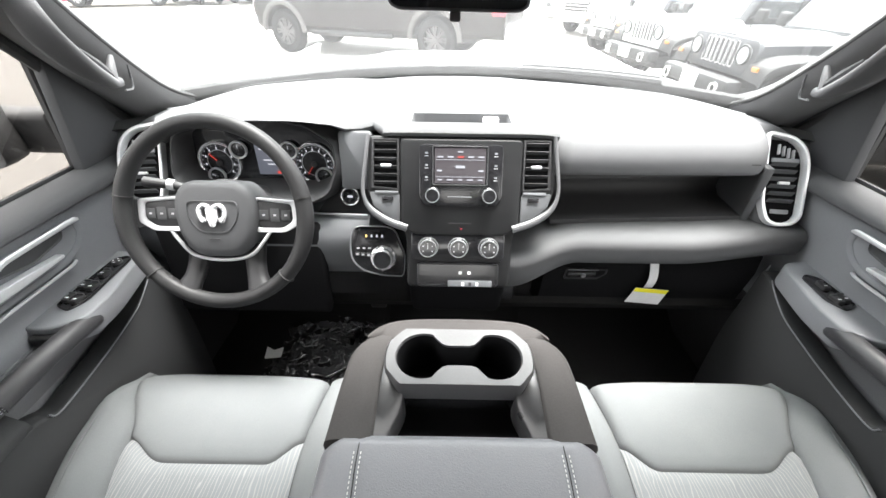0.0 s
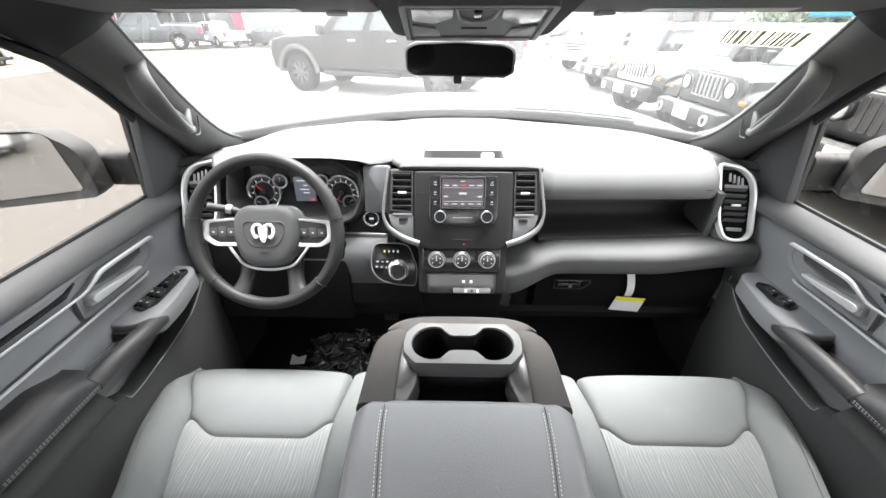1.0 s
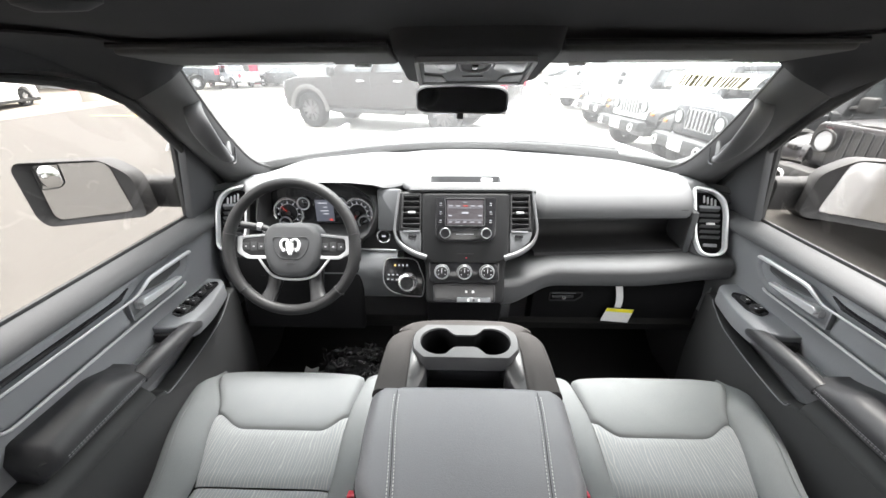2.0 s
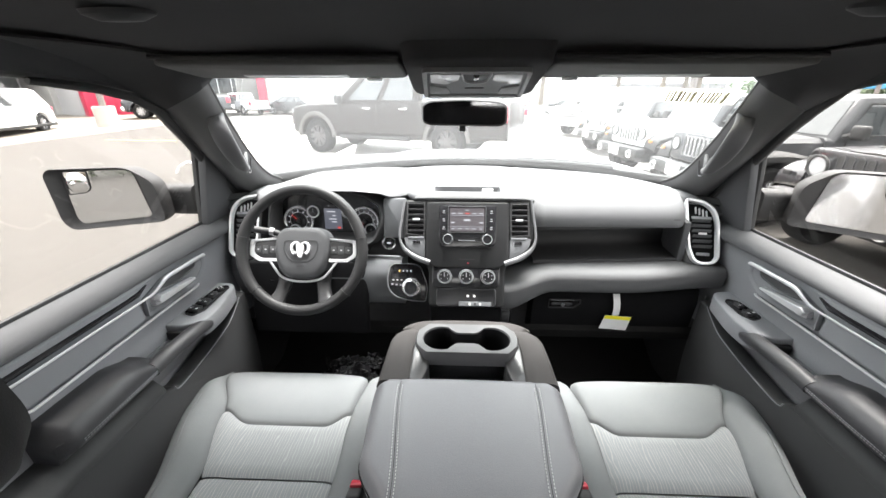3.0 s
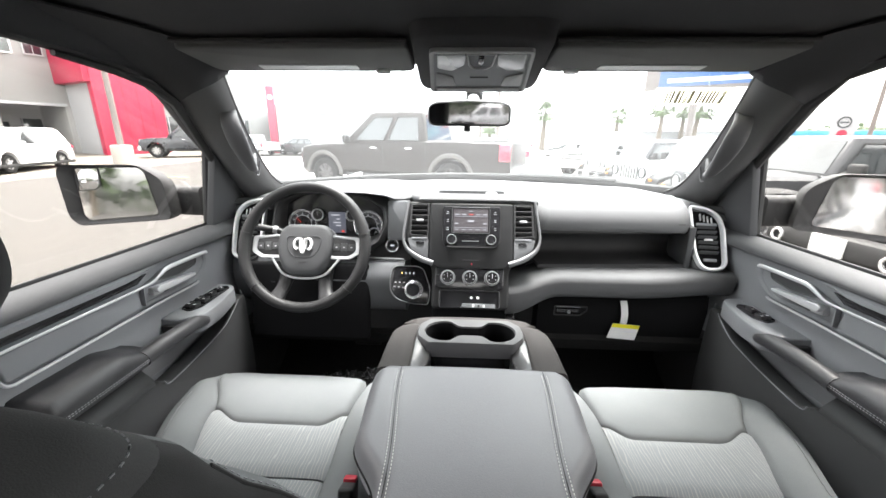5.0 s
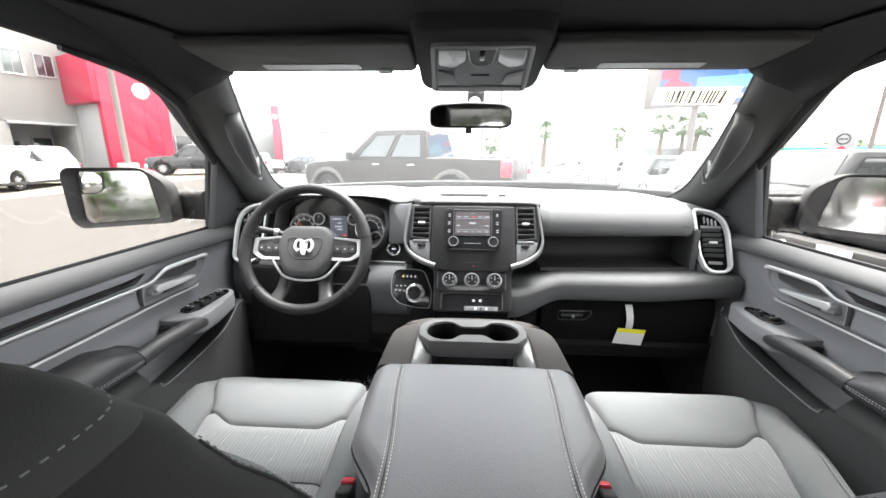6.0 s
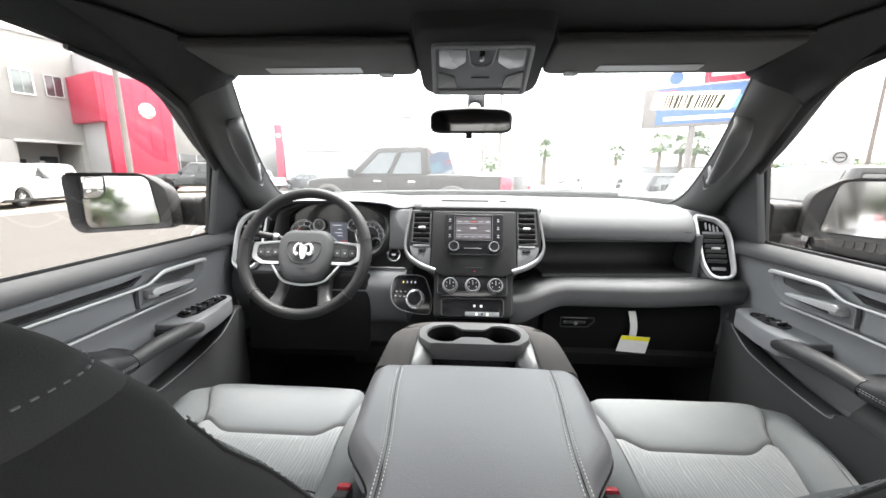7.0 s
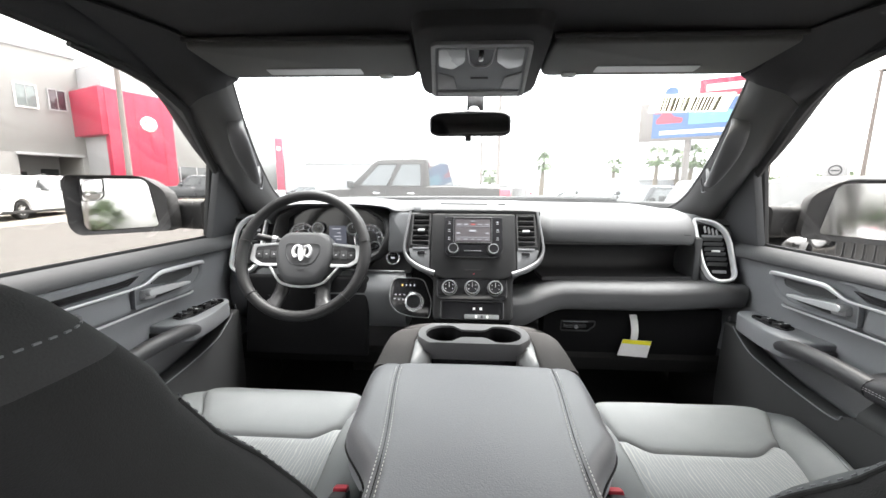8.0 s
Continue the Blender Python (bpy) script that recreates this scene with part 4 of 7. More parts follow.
def dial(x, z, r, ticks, needle, small=False):
    x, z = x - (0.006 if x > -0.45 else -0.002), z - 0.007
    up = 0.008 if small else 0.0
    part("dial_face", knob(r * 0.95, 0.003, cm(x, z, up + 0.001), 0.001), PIANO, cluster)
    ring = part("dial_ring", hoop(circle(r), circle(r * (0.80 if small else 0.90)), 0, 0.010, cm(x, z, up + 0.0), 0.002, 2, 0.003), SATIN if small else CHROME, cluster, "bright dial ring")
    if not small:
        part("inner_ring", hoop(circle(r * 0.60), circle(r * 0.565), 0.003, 0.0046, cm(x, z, up + 0.0), 0.0004), DULL, ring)
        part("number_band", hoop(circle(r * 0.885), circle(r * 0.865), 0.003, 0.005, cm(x, z, up + 0.0), 0.0004), DULL, ring)
    marks = []
    for k in range(ticks):
        a = radians(220 - 260 * k / (ticks - 1))
        big = not k % 2 and not small
        marks.append(box(r * (0.05 if not big else 0.08), r * (0.012 if not big else 0.020), 0.001, cm(x, z, up + 0.005) @ Matrix.Translation((r * 0.80 * math.cos(a), r * 0.80 * math.sin(a), 0)) @ pose(0, 0, 0, 0, 0, math.degrees(a)), 0))
        if big:
            marks.append(box(r * 0.055, r * 0.095, 0.001, cm(x, z, up + 0.005) @ Matrix.Translation((r * 0.67 * math.cos(a), r * 0.67 * math.sin(a), 0)), 0))
    tagged(part("dial_marks", join(*marks), LIT, cluster), kind="stuff")
    a = radians(needle)
    part("needle", box(r * 0.58, r * 0.014, 0.0015, cm(x, z, up + 0.007) @ Matrix.Translation((r * 0.31 * math.cos(a), r * 0.31 * math.sin(a), 0)) @ pose(0, 0, 0, 0, 0, needle), 0), LITRED if not small else LIT, cluster, "lit needle")
    part("needle_hub", knob(r * 0.14, 0.004, cm(x, z, up + 0.006), 0.001, 16), DARK, cluster)


dial(-0.589, 1.357, 0.051, 17, 135)
dial(-0.352, 1.357, 0.051, 21, 235)
dial(-0.533, 1.391, 0.021, 5, 90, True)
dial(-0.406, 1.391, 0.021, 5, 90, True)
dial(-0.600, 1.326, 0.021, 5, 150, True)
dial(-0.330, 1.330, 0.021, 5, 45, True)
disp = part("display", box(0.060, 0.072, 0.003, cm(-0.467, 1.357, 0.002), 0.001), DISPLAY, cluster, "small blue-grey lit display")
for k, (w, dx, dz) in enumerate(((0.03, -0.005, 0.026), (0.012, 0.004, 0.012), (0.026, 0.0, 0.0), (0.018, 0.004, -0.010))):
    part("display_bar", box(w, 0.003, 0.001, at(cm(-0.467, 1.357, 0.004), dx, dz), 0), LIT, disp)
part("warning_mark", box(0.010, 0.006, 0.001, at(cm(-0.467, 1.357, 0.004), 0.020, -0.030), 0), LITRED, disp)
sb = part("start_button", knob(0.019, 0.008, face((-0.264, 0.792, 1.297), 15), 0.002), PIANO, dash, "black start button in a chrome ring")
part("ring", hoop(circle(0.0225), circle(0.0185), 0, 0.010, face((-0.264, 0.792, 1.297), 15), 0.002), CHROME, sb)
part("mark", box(0.012, 0.005, 0.001, at(face((-0.264, 0.792, 1.297), 15), 0, 0, 0.0085), 0), LIT, sb)
part("button_panel", prism(rounded([(-0.090, -0.050), (0.062, -0.050), (0.062, 0.042), (-0.02, 0.042)], 0.012), -0.02, 0.0, face((-0.264, 0.794, 1.297), 15), 0.004), DARK, dash)
part("column_fascia", prism(rounded([(-0.035, -0.055), (0.045, -0.055), (0.04, 0.075), (-0.035, 0.075)], 0.01), -0.04, 0.0, face((-0.245, 0.795, 1.372), 14), 0.006), KNEE, dash)

# gear selector pod
mgp = face((-0.197, 0.722, 1.186), 22)
pod = rounded([(-0.058, 0.052), (-0.066, 0.02), (-0.064, -0.020), (-0.040, -0.046), (0.005, -0.058), (0.056, -0.060), (0.060, -0.050), (0.064, -0.01), (0.040, 0.052), (0.02, 0.060), (-0.045, 0.060)], 0.016)
gp = part("gear_selector", prism(pod[::-1], -0.03, 0.004, mgp, 0.004), PIANO, dash, "gloss black rotary gear selector panel")
part("rim", hoop(pod[::-1], inset(pod[::-1], 0.0022), 0.0, 0.0060, mgp, 0.001), DULL, gp)
part("dial", lathe([(0, 0), (0.030, 0), (0.030, 0.006), (0.026, 0.008), (0.026, 0.022), (0.022, 0.026), (0.012, 0.025), (0, 0.024)], at(mgp, 0.012, -0.014, 0.004), 40), CHROME, gp, "chrome rotary gear dial")
part("dial_top", knob(0.021, 0.003, at(mgp, 0.012, -0.014, 0.0285), 0.001), PIANO, gp)
for k in range(4):
    part("gear_letter", box(0.0040, 0.006, 0.001, at(mgp, -0.028 + 0.0125 * k, 0.038, 0.0045), 0), AMBER if k == 0 else LIT, gp)
for k in range(3):
    part("key", box(0.011, 0.009, 0.004, at(mgp, -0.050 + 0.0135 * k, -0.006 - 0.001 * k, 0.005), 0.001), DARK, gp)
    part("key_mark", box(0.006, 0.0035, 0.001, at(mgp, -0.050 + 0.0135 * k, -0.006 - 0.001 * k, 0.0075), 0), PALE, gp)
    part("key_mark", box(0.006, 0.0035, 0.001, at(mgp, -0.048 + 0.0135 * k, 0.008, 0.0045), 0), PALE, gp)

# ---- centre stack ----
ms = face((-0.007, 0.732, 1.340), 24.2)
body = rounded([(-0.198, 0.118), (-0.206, 0.0), (-0.180, -0.045), (-0.118, -0.082), (-0.118, -0.215), (0.118, -0.215), (0.118, -0.082), (0.180, -0.045), (0.206, 0.0), (0.198, 0.118)], [0.012, 0.04, 0.04, 0.03, 0.015, 0.015, 0.03, 0.04, 0.04, 0.012])
BEZEL = surf("satin_grey_bezel_paint", (0.115, 0.116, 0.12), 0.42, metal=0.45, vary=0.05)
FASCIA = surf("black_stack_plastic", (0.0105, 0.0108, 0.0113), 0.5, grain=0.35, size=700, spec=0.22)
part("stack_housing", prism(body, -0.10, 0.0, ms, 0.006, 3), FASCIA, dash, "charcoal housing of the centre controls")
mid = rounded([(-0.130, 0.112), (-0.128, -0.075), (-0.100, -0.092), (0.100, -0.092), (0.128, -0.075), (0.130, 0.112)], 0.012)
part("stack_face", prism(mid, -0.004, 0.008, ms, 0.004, 3), FASCIA, dash, "black raised stack face")
for s in (-1, 1):
    sw = spline([(s * 0.197, 0.120, 0.004), (s * 0.202, 0.08, 0.006), (s * 0.209, 0.03, 0.007), (s * 0.210, -0.005, 0.007), (s * 0.196, -0.036, 0.007), (s * 0.160, -0.062, 0.007), (s * 0.116, -0.078, 0.007)], 30)
    wid = [0.0032 + 0.0036 * smooth(14, 24, i) for i in range(30)]
    part("vent_bezel", tube(sw, wid, 10, flat=1.25, up=(0, 0, 1), m=ms), BEZEL, dash, "sweeping satin silver vent bezel")
    vent = part("air_vent", hoop([(s * a, b) for a, b in ((0.132, 0.112), (0.132, 0.002), (0.194, 0.008), (0.189, 0.112))][::s], [(s * a, b) for a, b in ((0.137, 0.108), (0.137, 0.008), (0.188, 0.013), (0.184, 0.108))][::s], -0.02, 0.006, ms, 0.0015), DARK, dash, "black louvred air vent")
    part("throat", prism([(s * a, b) for a, b in ((0.135, 0.110), (0.135, 0.004), (0.190, 0.010), (0.186, 0.110))][::s], -0.003, 0.0008, ms), SHADEBLACK, vent)
    for k in range(6):
        w = 0.050 - 0.0006 * k
        part("slat", box(w, 0.011, 0.0022, at(ms, s * 0.1615, 0.020 + 0.0165 * k, 0.004) @ pose(0, 0, 0, 55, 0, 0), 0.0008, 1), DARK, vent)
    part("tab", box(0.022, 0.007, 0.010, at(ms, s * 0.160, 0.056, 0.008), 0.002), SATIN, vent, "silver louvre tab")
    low = part("vent_wheel_panel", prism(rounded([(s * 0.132, -0.002), (s * 0.132, -0.066), (s * 0.160, -0.054), (s * 0.190, -0.030), (s * 0.198, 0.0)][::-s], 0.006), -0.002, 0.004, ms, 0.0015), KNEE, dash)
    part("wheel", box(0.024, 0.008, 0.006, at(ms, s * 0.158, -0.014, 0.005), 0.002), PIANO, low)
    # Grey bar that paints a shine along the foot of the vent.
    part("shine", box(0.050, 0.006, 0.004, at(ms, s * 0.160, 0.000, 0.004), 0.001), MID, low)
# radio
mr = at(ms, 0.0, 0.037, 0.008)
rp = rounded([(-0.089, 0.064), (-0.089, -0.048), (-0.076, -0.066), (0.076, -0.066), (0.089, -0.048), (0.089, 0.064)][::-1], 0.010)
radio = part("radio", prism(rp, -0.004, 0.004, mr, 0.002), PIANO, dash, "gloss black radio with a small lit screen")
frame_out = rrect(0.118, 0.082, 0.004, 4, -0.002, 0.020)
part("screen_frame", hoop(frame_out, inset(frame_out, 0.0024), 0.003, 0.0065, mr, 0.001), KNOBDK, radio, "thin grey screen frame")
scr = part("screen", prism(rrect(0.108, 0.073, 0.001, 2, -0.002, 0.020), 0.004, 0.005, mr), SCREEN, radio, "lit grey radio screen")
for k in range(5):
    part("screen_bar", box(0.013, 0.0034, 0.0006, at(mr, -0.044 + 0.0215 * k, 0.0385, 0.0053), 0), LITRED if k == 2 else LIT, scr)
    part("screen_bar", box(0.014 if k % 2 else 0.010, 0.003, 0.0006, at(mr, -0.045 + 0.0215 * k, -0.009, 0.0053), 0), LIT, scr)
part("screen_bar", box(0.012, 0.003, 0.0006, at(mr, -0.002, 0.049, 0.0053), 0), LIT, scr)
part("screen_line", box(0.104, 0.0012, 0.0006, at(mr, -0.002, 0.0325, 0.0053), 0), LIT, scr)
part("screen_line", box(0.104, 0.0012, 0.0006, at(mr, -0.002, -0.003, 0.0053), 0), LIT, scr)
part("station", box(0.020, 0.006, 0.0006, at(mr, -0.002, 0.018, 0.0053), 0), LIT, scr)
for dx in (-0.046, 0.042):
    part("screen_bar", box(0.011, 0.004, 0.0006, at(mr, dx, 0.010, 0.0053), 0), LIT, scr)
for s in (-1, 1):
    kn = part("knob", lathe([(0, 0), (0.0165, 0), (0.0165, 0.004), (0.014, 0.006), (0.014, 0.019), (0.012, 0.021), (0, 0.0205)], at(mr, s * 0.060, -0.042, 0.003), 32), PIANO, radio, "black knob with a chrome ring")
    part("knob_ring", hoop(circle(0.0148), circle(0.0130), 0.014, 0.0215, at(mr, s * 0.060, -0.042, 0.003), 0.001), DULL, kn)
    for k in range(3):
        part("key_mark", box(0.006, 0.0040, 0.0006, at(mr, s * 0.0735, 0.046 - 0.025 * k, 0.0043), 0), MID, radio)
        part("key_mark", box(0.008, 0.0012, 0.0006, at(mr, s * 0.0735, 0.040 - 0.025 * k, 0.0043), 0), PALE, radio)
part("slot", box(0.052, 0.002, 0.002, at(mr, -0.002, -0.045, 0.004), 0.0005), MID, radio)
part("hazard_mark", box(0.0035, 0.0035, 0.001, at(ms, 0.003, -0.078, 0.0085) @ pose(0, 0, 0, 0, 0, 45), 0), RED, dash)
part("stack_key_line", box(0.050, 0.002, 0.001, at(ms, -0.0, -0.066, 0.0085), 0), DARK, dash)
# climate knobs
mh = at(ms, -0.003, -0.120, 0.0)
cp = part("climate_panel", prism(rounded([(-0.104, 0.032), (-0.104, -0.026), (-0.094, -0.034), (0.094, -0.034), (0.104, -0.026), (0.104, 0.032)][::-1], 0.008), -0.004, 0.005, mh, 0.002), PIANO, dash, "black climate control panel")
for k in range(3):
    x = -0.066 + 0.067 * k
    kn = part("knob", lathe([(0, 0), (0.0215, 0), (0.0215, 0.004), (0.0185, 0.007), (0.0185, 0.020), (0.0165, 0.023), (0, 0.022)], at(mh, x, 0.0, 0.004), 36), PIANO, cp, "black climate knob with a chrome ring")
    part("knob_ring", hoop(circle(0.0193), circle(0.0172), 0.014, 0.0240, at(mh, x, 0.0, 0.004), 0.001), DULL, kn)
    part("skirt_ring", hoop(circle(0.0228), circle(0.0205), 0.000, 0.0052, at(mh, x, 0.0, 0.004), 0.001), DULL, kn)
    for a in (30, 90, 150, 210, 330):
        part("mark", box(0.0026, 0.0026, 0.0006, at(mh, x + 0.0115 * math.cos(radians(a)), 0.0115 * math.sin(radians(a)), 0.0268), 0), PALE, kn)
    part("pointer", box(0.0016, 0.010, 0.001, at(mh, x, 0.004, 0.0272), 0), PALE, kn)
# lower bin with sockets
mb = at(ms, -0.002, -0.184, 0.0)
bo = rrect(0.186, 0.058, 0.010)
bin_ = part("stack_bin", join(hoop(bo, inset(bo, 0.006), -0.006, 0.005, mb, 0.002), prism(inset(bo, 0.005), -0.006, 0.0012, mb)), PIANO, dash, "black open bin with sockets")
part("socket_bar", box(0.100, 0.014, 0.008, at(mb, 0.028, -0.020, 0.005), 0.002), MID, bin_)
for k in range(3):
    part("socket", box(0.006, 0.008, 0.002, at(mb, 0.012 + 0.016 * k, -0.020, 0.0095), 0), DARK if k % 2 else WHITE, bin_)
for k in range(2):
    part("socket_mark", box(0.007, 0.007, 0.001, at(mb, 0.006 + 0.020 * k, 0.004, 0.0016), 0), WHITE, bin_)
part("stack_foot", box(0.24, 0.16, 0.16, pose(-0.007, 0.78, 1.08, 14, 0, 0), 0.02, 3), SHADEBLACK, dash)
part("drawer", box(0.26, 0.12, 0.07, pose(0.02, 0.80, 1.045, 0, 0, 0), 0.012, 3), PIANO, dash, "gloss black low drawer")

# outer air vents
BEZEL = surf("bright_satin_bezel", (0.66, 0.67, 0.68), 0.34, metal=0.4, vary=0.05)
for s in (-1, 1):
    mv = face((s * 0.774, 0.835, 1.334), 32.5, s * -6)
    ov = [(s * x, y) for x, y in rounded([(-0.048, 0.105), (-0.046, -0.055), (-0.030, -0.095), (-0.008, -0.104), (0.030, -0.100), (0.046, -0.085), (0.052, 0.03), (0.044, 0.070), (0.012, 0.096)], [0.006, 0.02, 0.02, 0.02, 0.015, 0.02, 0.03, 0.03, 0.03])]
    ov = [(s * (-0.046 + (s * x + 0.048) * 0.87), y) for x, y in ov]
    ov = ov if s < 0 else ov[::-1]
    sv = part("outer_vent", hoop(ov, inset(ov, 0.0085), -0.03, 0.010, mv, 0.003), BEZEL, dash, "satin silver framed outer air vent")
    part("backing", prism(inset(ov, 0.006), -0.03, -0.010, mv), SHADEBLACK, sv)
    for k in range(6):
        part("slat", box(0.058, 0.013, 0.0028, at(mv, s * -0.004, -0.050 + 0.0175 * k, 0.0) @ pose(0, 0, 0, 55, 0, 0), 0.0008, 1), STACK, sv)
    part("tab", box(0.024, 0.007, 0.008, at(mv, s * -0.004, -0.008, 0.005), 0.002), SATIN, sv)
    for k in range(4):
        part("fin", box(0.003, 0.024, 0.008, at(mv, s * (-0.020 + 0.011 * k), 0.068 + 0.004 * (1 - k), 0.0), 0.0008, 1), PALE, sv)
    part("bridge", box(0.062, 0.010, 0.006, at(mv, s * -0.004, 0.046, 0.002), 0.002), MID, sv)
    part("thumbwheel", box(0.040, 0.010, 0.006, at(mv, s * -0.004, -0.076, 0.001), 0.002), MID, sv)
    sur = [(x * 1.28, y * 1.10 - 0.004) for x, y in ov]
    part("vent_surround", loft([[mv @ Vector((x * 1.12, y * 1.08, -0.10)) for x, y in sur], [mv @ Vector((x, y, -0.014)) for x, y in sur], [mv @ Vector((x, y, 0.0)) for x, y in ov]], caps=False), SOFT, dash, "", 50)

# ---- steering wheel ----
wh = thing("steering_wheel", (-0.492, 0.62, 1.337), "black leather steering wheel with satin spoke trim", "steering wheel")
mw = face((-0.492, 0.628, 1.336), 24)
rim_pts = []
for i in range(64):
    a = 2 * math.pi * i / 64
    rim_pts.append((0.1785 * math.cos(a), 0.1785 * math.sin(a) * (1.0 if math.sin(a) > -0.7 else 0.985), 0))
rim = part("rim", tube(rim_pts, [0.0150 + 0.0015 * max(0, math.cos(4 * math.pi * i / 64)) for i in range(64)], 16, closed=True, m=mw), RIMHIDE, wh, "stitched black leather rim", 80)
for a in (12, 168, 222, 318):
    part("rim_seam", hoop(circle(0.0180, 20), circle(0.0150, 20), -0.0007, 0.0007, mw @ Matrix.Translation((0.1785 * math.cos(radians(a)), 0.1785 * math.sin(radians(a)), 0)) @ pose(0, 0, 0, 90, 0, a), 0), RUBBER, rim)
SPOKE = surf("grey_spoke_plastic", (0.016, 0.016, 0.017), 0.45, grain=0.3, size=700, spec=0.25)
mhub = at(mw, 0.0, 0.0, -0.026)


def spline4(pts, n):
    """As spline, for points with a width."""
    a = spline([p[:3] for p in pts], n)
    b = spline([(p[3], 0, 0) for p in pts], n)
    return [(v.x, v.y, v.z, w.x) for v, w in zip(a, b)]


hub = rounded([(-0.078, 0.042), (-0.055, 0.066), (0.055, 0.066), (0.078, 0.042), (0.082, 0.0), (0.072, -0.050), (0.044, -0.084), (-0.044, -0.084), (-0.072, -0.050), (-0.082, 0.0)][::-1], 0.025)
part("airbag_cover", loft([[mhub @ Vector((x * k, y * k, z)) for x, y in hub] for k, z in ((1.0, -0.03), (1.02, 0.006), (0.99, 0.020), (0.93, 0.028), (0.80, 0.031), (0.5, 0.032))]), STACK, wh, "black airbag cover", 50)
crest = rounded([(-0.050, -0.002), (-0.052, 0.030), (0.052, 0.030), (0.050, -0.002), (0.030, -0.034), (-0.030, -0.034)], 0.02)
part("cover_step", hoop(crest[::-1], inset(crest[::-1], 0.0025), 0.030, 0.0335, mhub, 0.001), STACK, wh)
# plain emblem: a shield with two curled sides
emb = join(prism(rounded([(-0.012, 0.015), (-0.010, -0.006), (-0.005, -0.022), (0.005, -0.022), (0.010, -0.006), (0.012, 0.015), (0.0, 0.019)], 0.004), 0.031, 0.037, mhub, 0.0015),
           tube(spline([(-0.004, 0.017, 0.034), (-0.015, 0.021, 0.034), (-0.0235, 0.014, 0.034), (-0.0245, 0.001, 0.034), (-0.019, -0.010, 0.034), (-0.013, -0.006, 0.034)], 18), 0.0046, 8, m=mhub),
           tube(spline([(0.004, 0.017, 0.034), (0.015, 0.021, 0.034), (0.0235, 0.014, 0.034), (0.0245, 0.001, 0.034), (0.019, -0.010, 0.034), (0.013, -0.006, 0.034)], 18), 0.0046, 8, m=mhub))
part("emblem", emb, CHROME, wh, "plain chrome emblem")
part("badge_bar", box(0.022, 0.003, 0.001, at(mhub, 0, -0.046, 0.0325), 0), DARK, wh)
for s in (-1, 1):
    sp = [(s * x, y) for x, y in rounded([(0.070, 0.040), (0.158, 0.030), (0.162, -0.020), (0.130, -0.034), (0.072, -0.034)], 0.010)]
    sp = sp if s < 0 else sp[::-1]
    spoke = part("spoke", prism(sp, -0.016, 0.010, mhub, 0.006, 3), SPOKE, wh)
    padk = [(s * x, y) for x, y in rounded([(0.076, 0.030), (0.146, 0.023), (0.148, -0.010), (0.127, -0.025), (0.076, -0.025)], 0.008)]
    padk = padk if s < 0 else padk[::-1]
    tr = [(s * x, y) for x, y in rounded([(0.073, 0.036), (0.159, 0.030), (0.161, -0.017), (0.132, -0.034), (0.073, -0.034)], 0.008)]
    tr = tr if s < 0 else tr[::-1]
    part("spoke_trim", hoop(tr, padk, 0.006, 0.0145, mhub, 0.002, 2, 0.002), SATIN, spoke, "satin silver spoke trim")
    part("switch_pad", prism(padk, 0.006, 0.012, mhub, 0.002), DARK, spoke)
    for k in range(3):
        part("key", box(0.019, 0.020 if k != 1 else 0.026, 0.003, at(mhub, s * (0.091 + 0.022 * k), 0.001, 0.0125), 0.0012), KNOBDK, spoke)
        part("mark", box(0.005, 0.0035, 0.0008, at(mhub, s * (0.091 + 0.022 * k), 0.001, 0.0142), 0), PALE, spoke)
    part("rim_root", loft([[mhub @ Vector((s * x, y, z)) for x, y, z in ((xx, 0.030 * w, zz + 0.006), (xx, -0.030 * w, zz + 0.006), (xx, -0.030 * w, zz - 0.012), (xx, 0.030 * w, zz - 0.012))] for xx, zz, w in ((0.150, 0.000, 0.85), (0.162, 0.010, 0.95), (0.174, 0.022, 1.25))]), SPOKE, wh, "", 50)
    rings = []
    for k, (cx, cy, cz, hw) in enumerate(spline4([(0.056, -0.060, -0.004, 0.024), (0.058, -0.092, 0.000, 0.020), (0.064, -0.124, 0.010, 0.019), (0.073, -0.144, 0.020, 0.023), (0.079, -0.157, 0.026, 0.028)], 12)):
        rings.append([mhub @ Vector((s * (cx + hw * a), cy + 0.12 * hw * a, cz + b)) for a, b in ((-1, -0.010), (-1, 0.000), (-0.85, 0.006), (-0.4, 0.009), (0.4, 0.009), (0.85, 0.006), (1, 0.0), (1, -0.010))])
    part("lower_spoke", loft(rings), SPOKE, wh, "grey moulded lower spoke", 50)
skirt = spline([(-0.100, -0.033, 0.010), (-0.088, -0.050, 0.012), (-0.064, -0.078, 0.013), (-0.035, -0.089, 0.013), (0.0, -0.092, 0.013), (0.035, -0.089, 0.013), (0.064, -0.078, 0.013), (0.088, -0.050, 0.012), (0.100, -0.033, 0.010)], 36)
part("skirt_trim", tube(skirt, 0.0036, 8, up=(0, 0, 1), m=mhub), SATIN, wh, "satin silver line under the cover")
part("back_cover", lathe([(0.055, 0.0), (0.075, -0.03), (0.07, -0.09), (0.05, -0.12)], at(mw, 0, -0.005, -0.015), 32), DARK, wh)
part("column", tube([mw @ Vector((0, -0.005, -0.06)), mw @ Vector((0, -0.01, -0.24))], 0.062, 20), DARK, dash, "black steering column shroud")
stalk = part("stalk", tube([mw @ Vector(v) for v in ((-0.05, 0.035, -0.07), (-0.11, 0.055, -0.055), (-0.165, 0.062, -0.045))], [0.007, 0.009, 0.011], 12), DARK, dash, "black turn signal stalk")
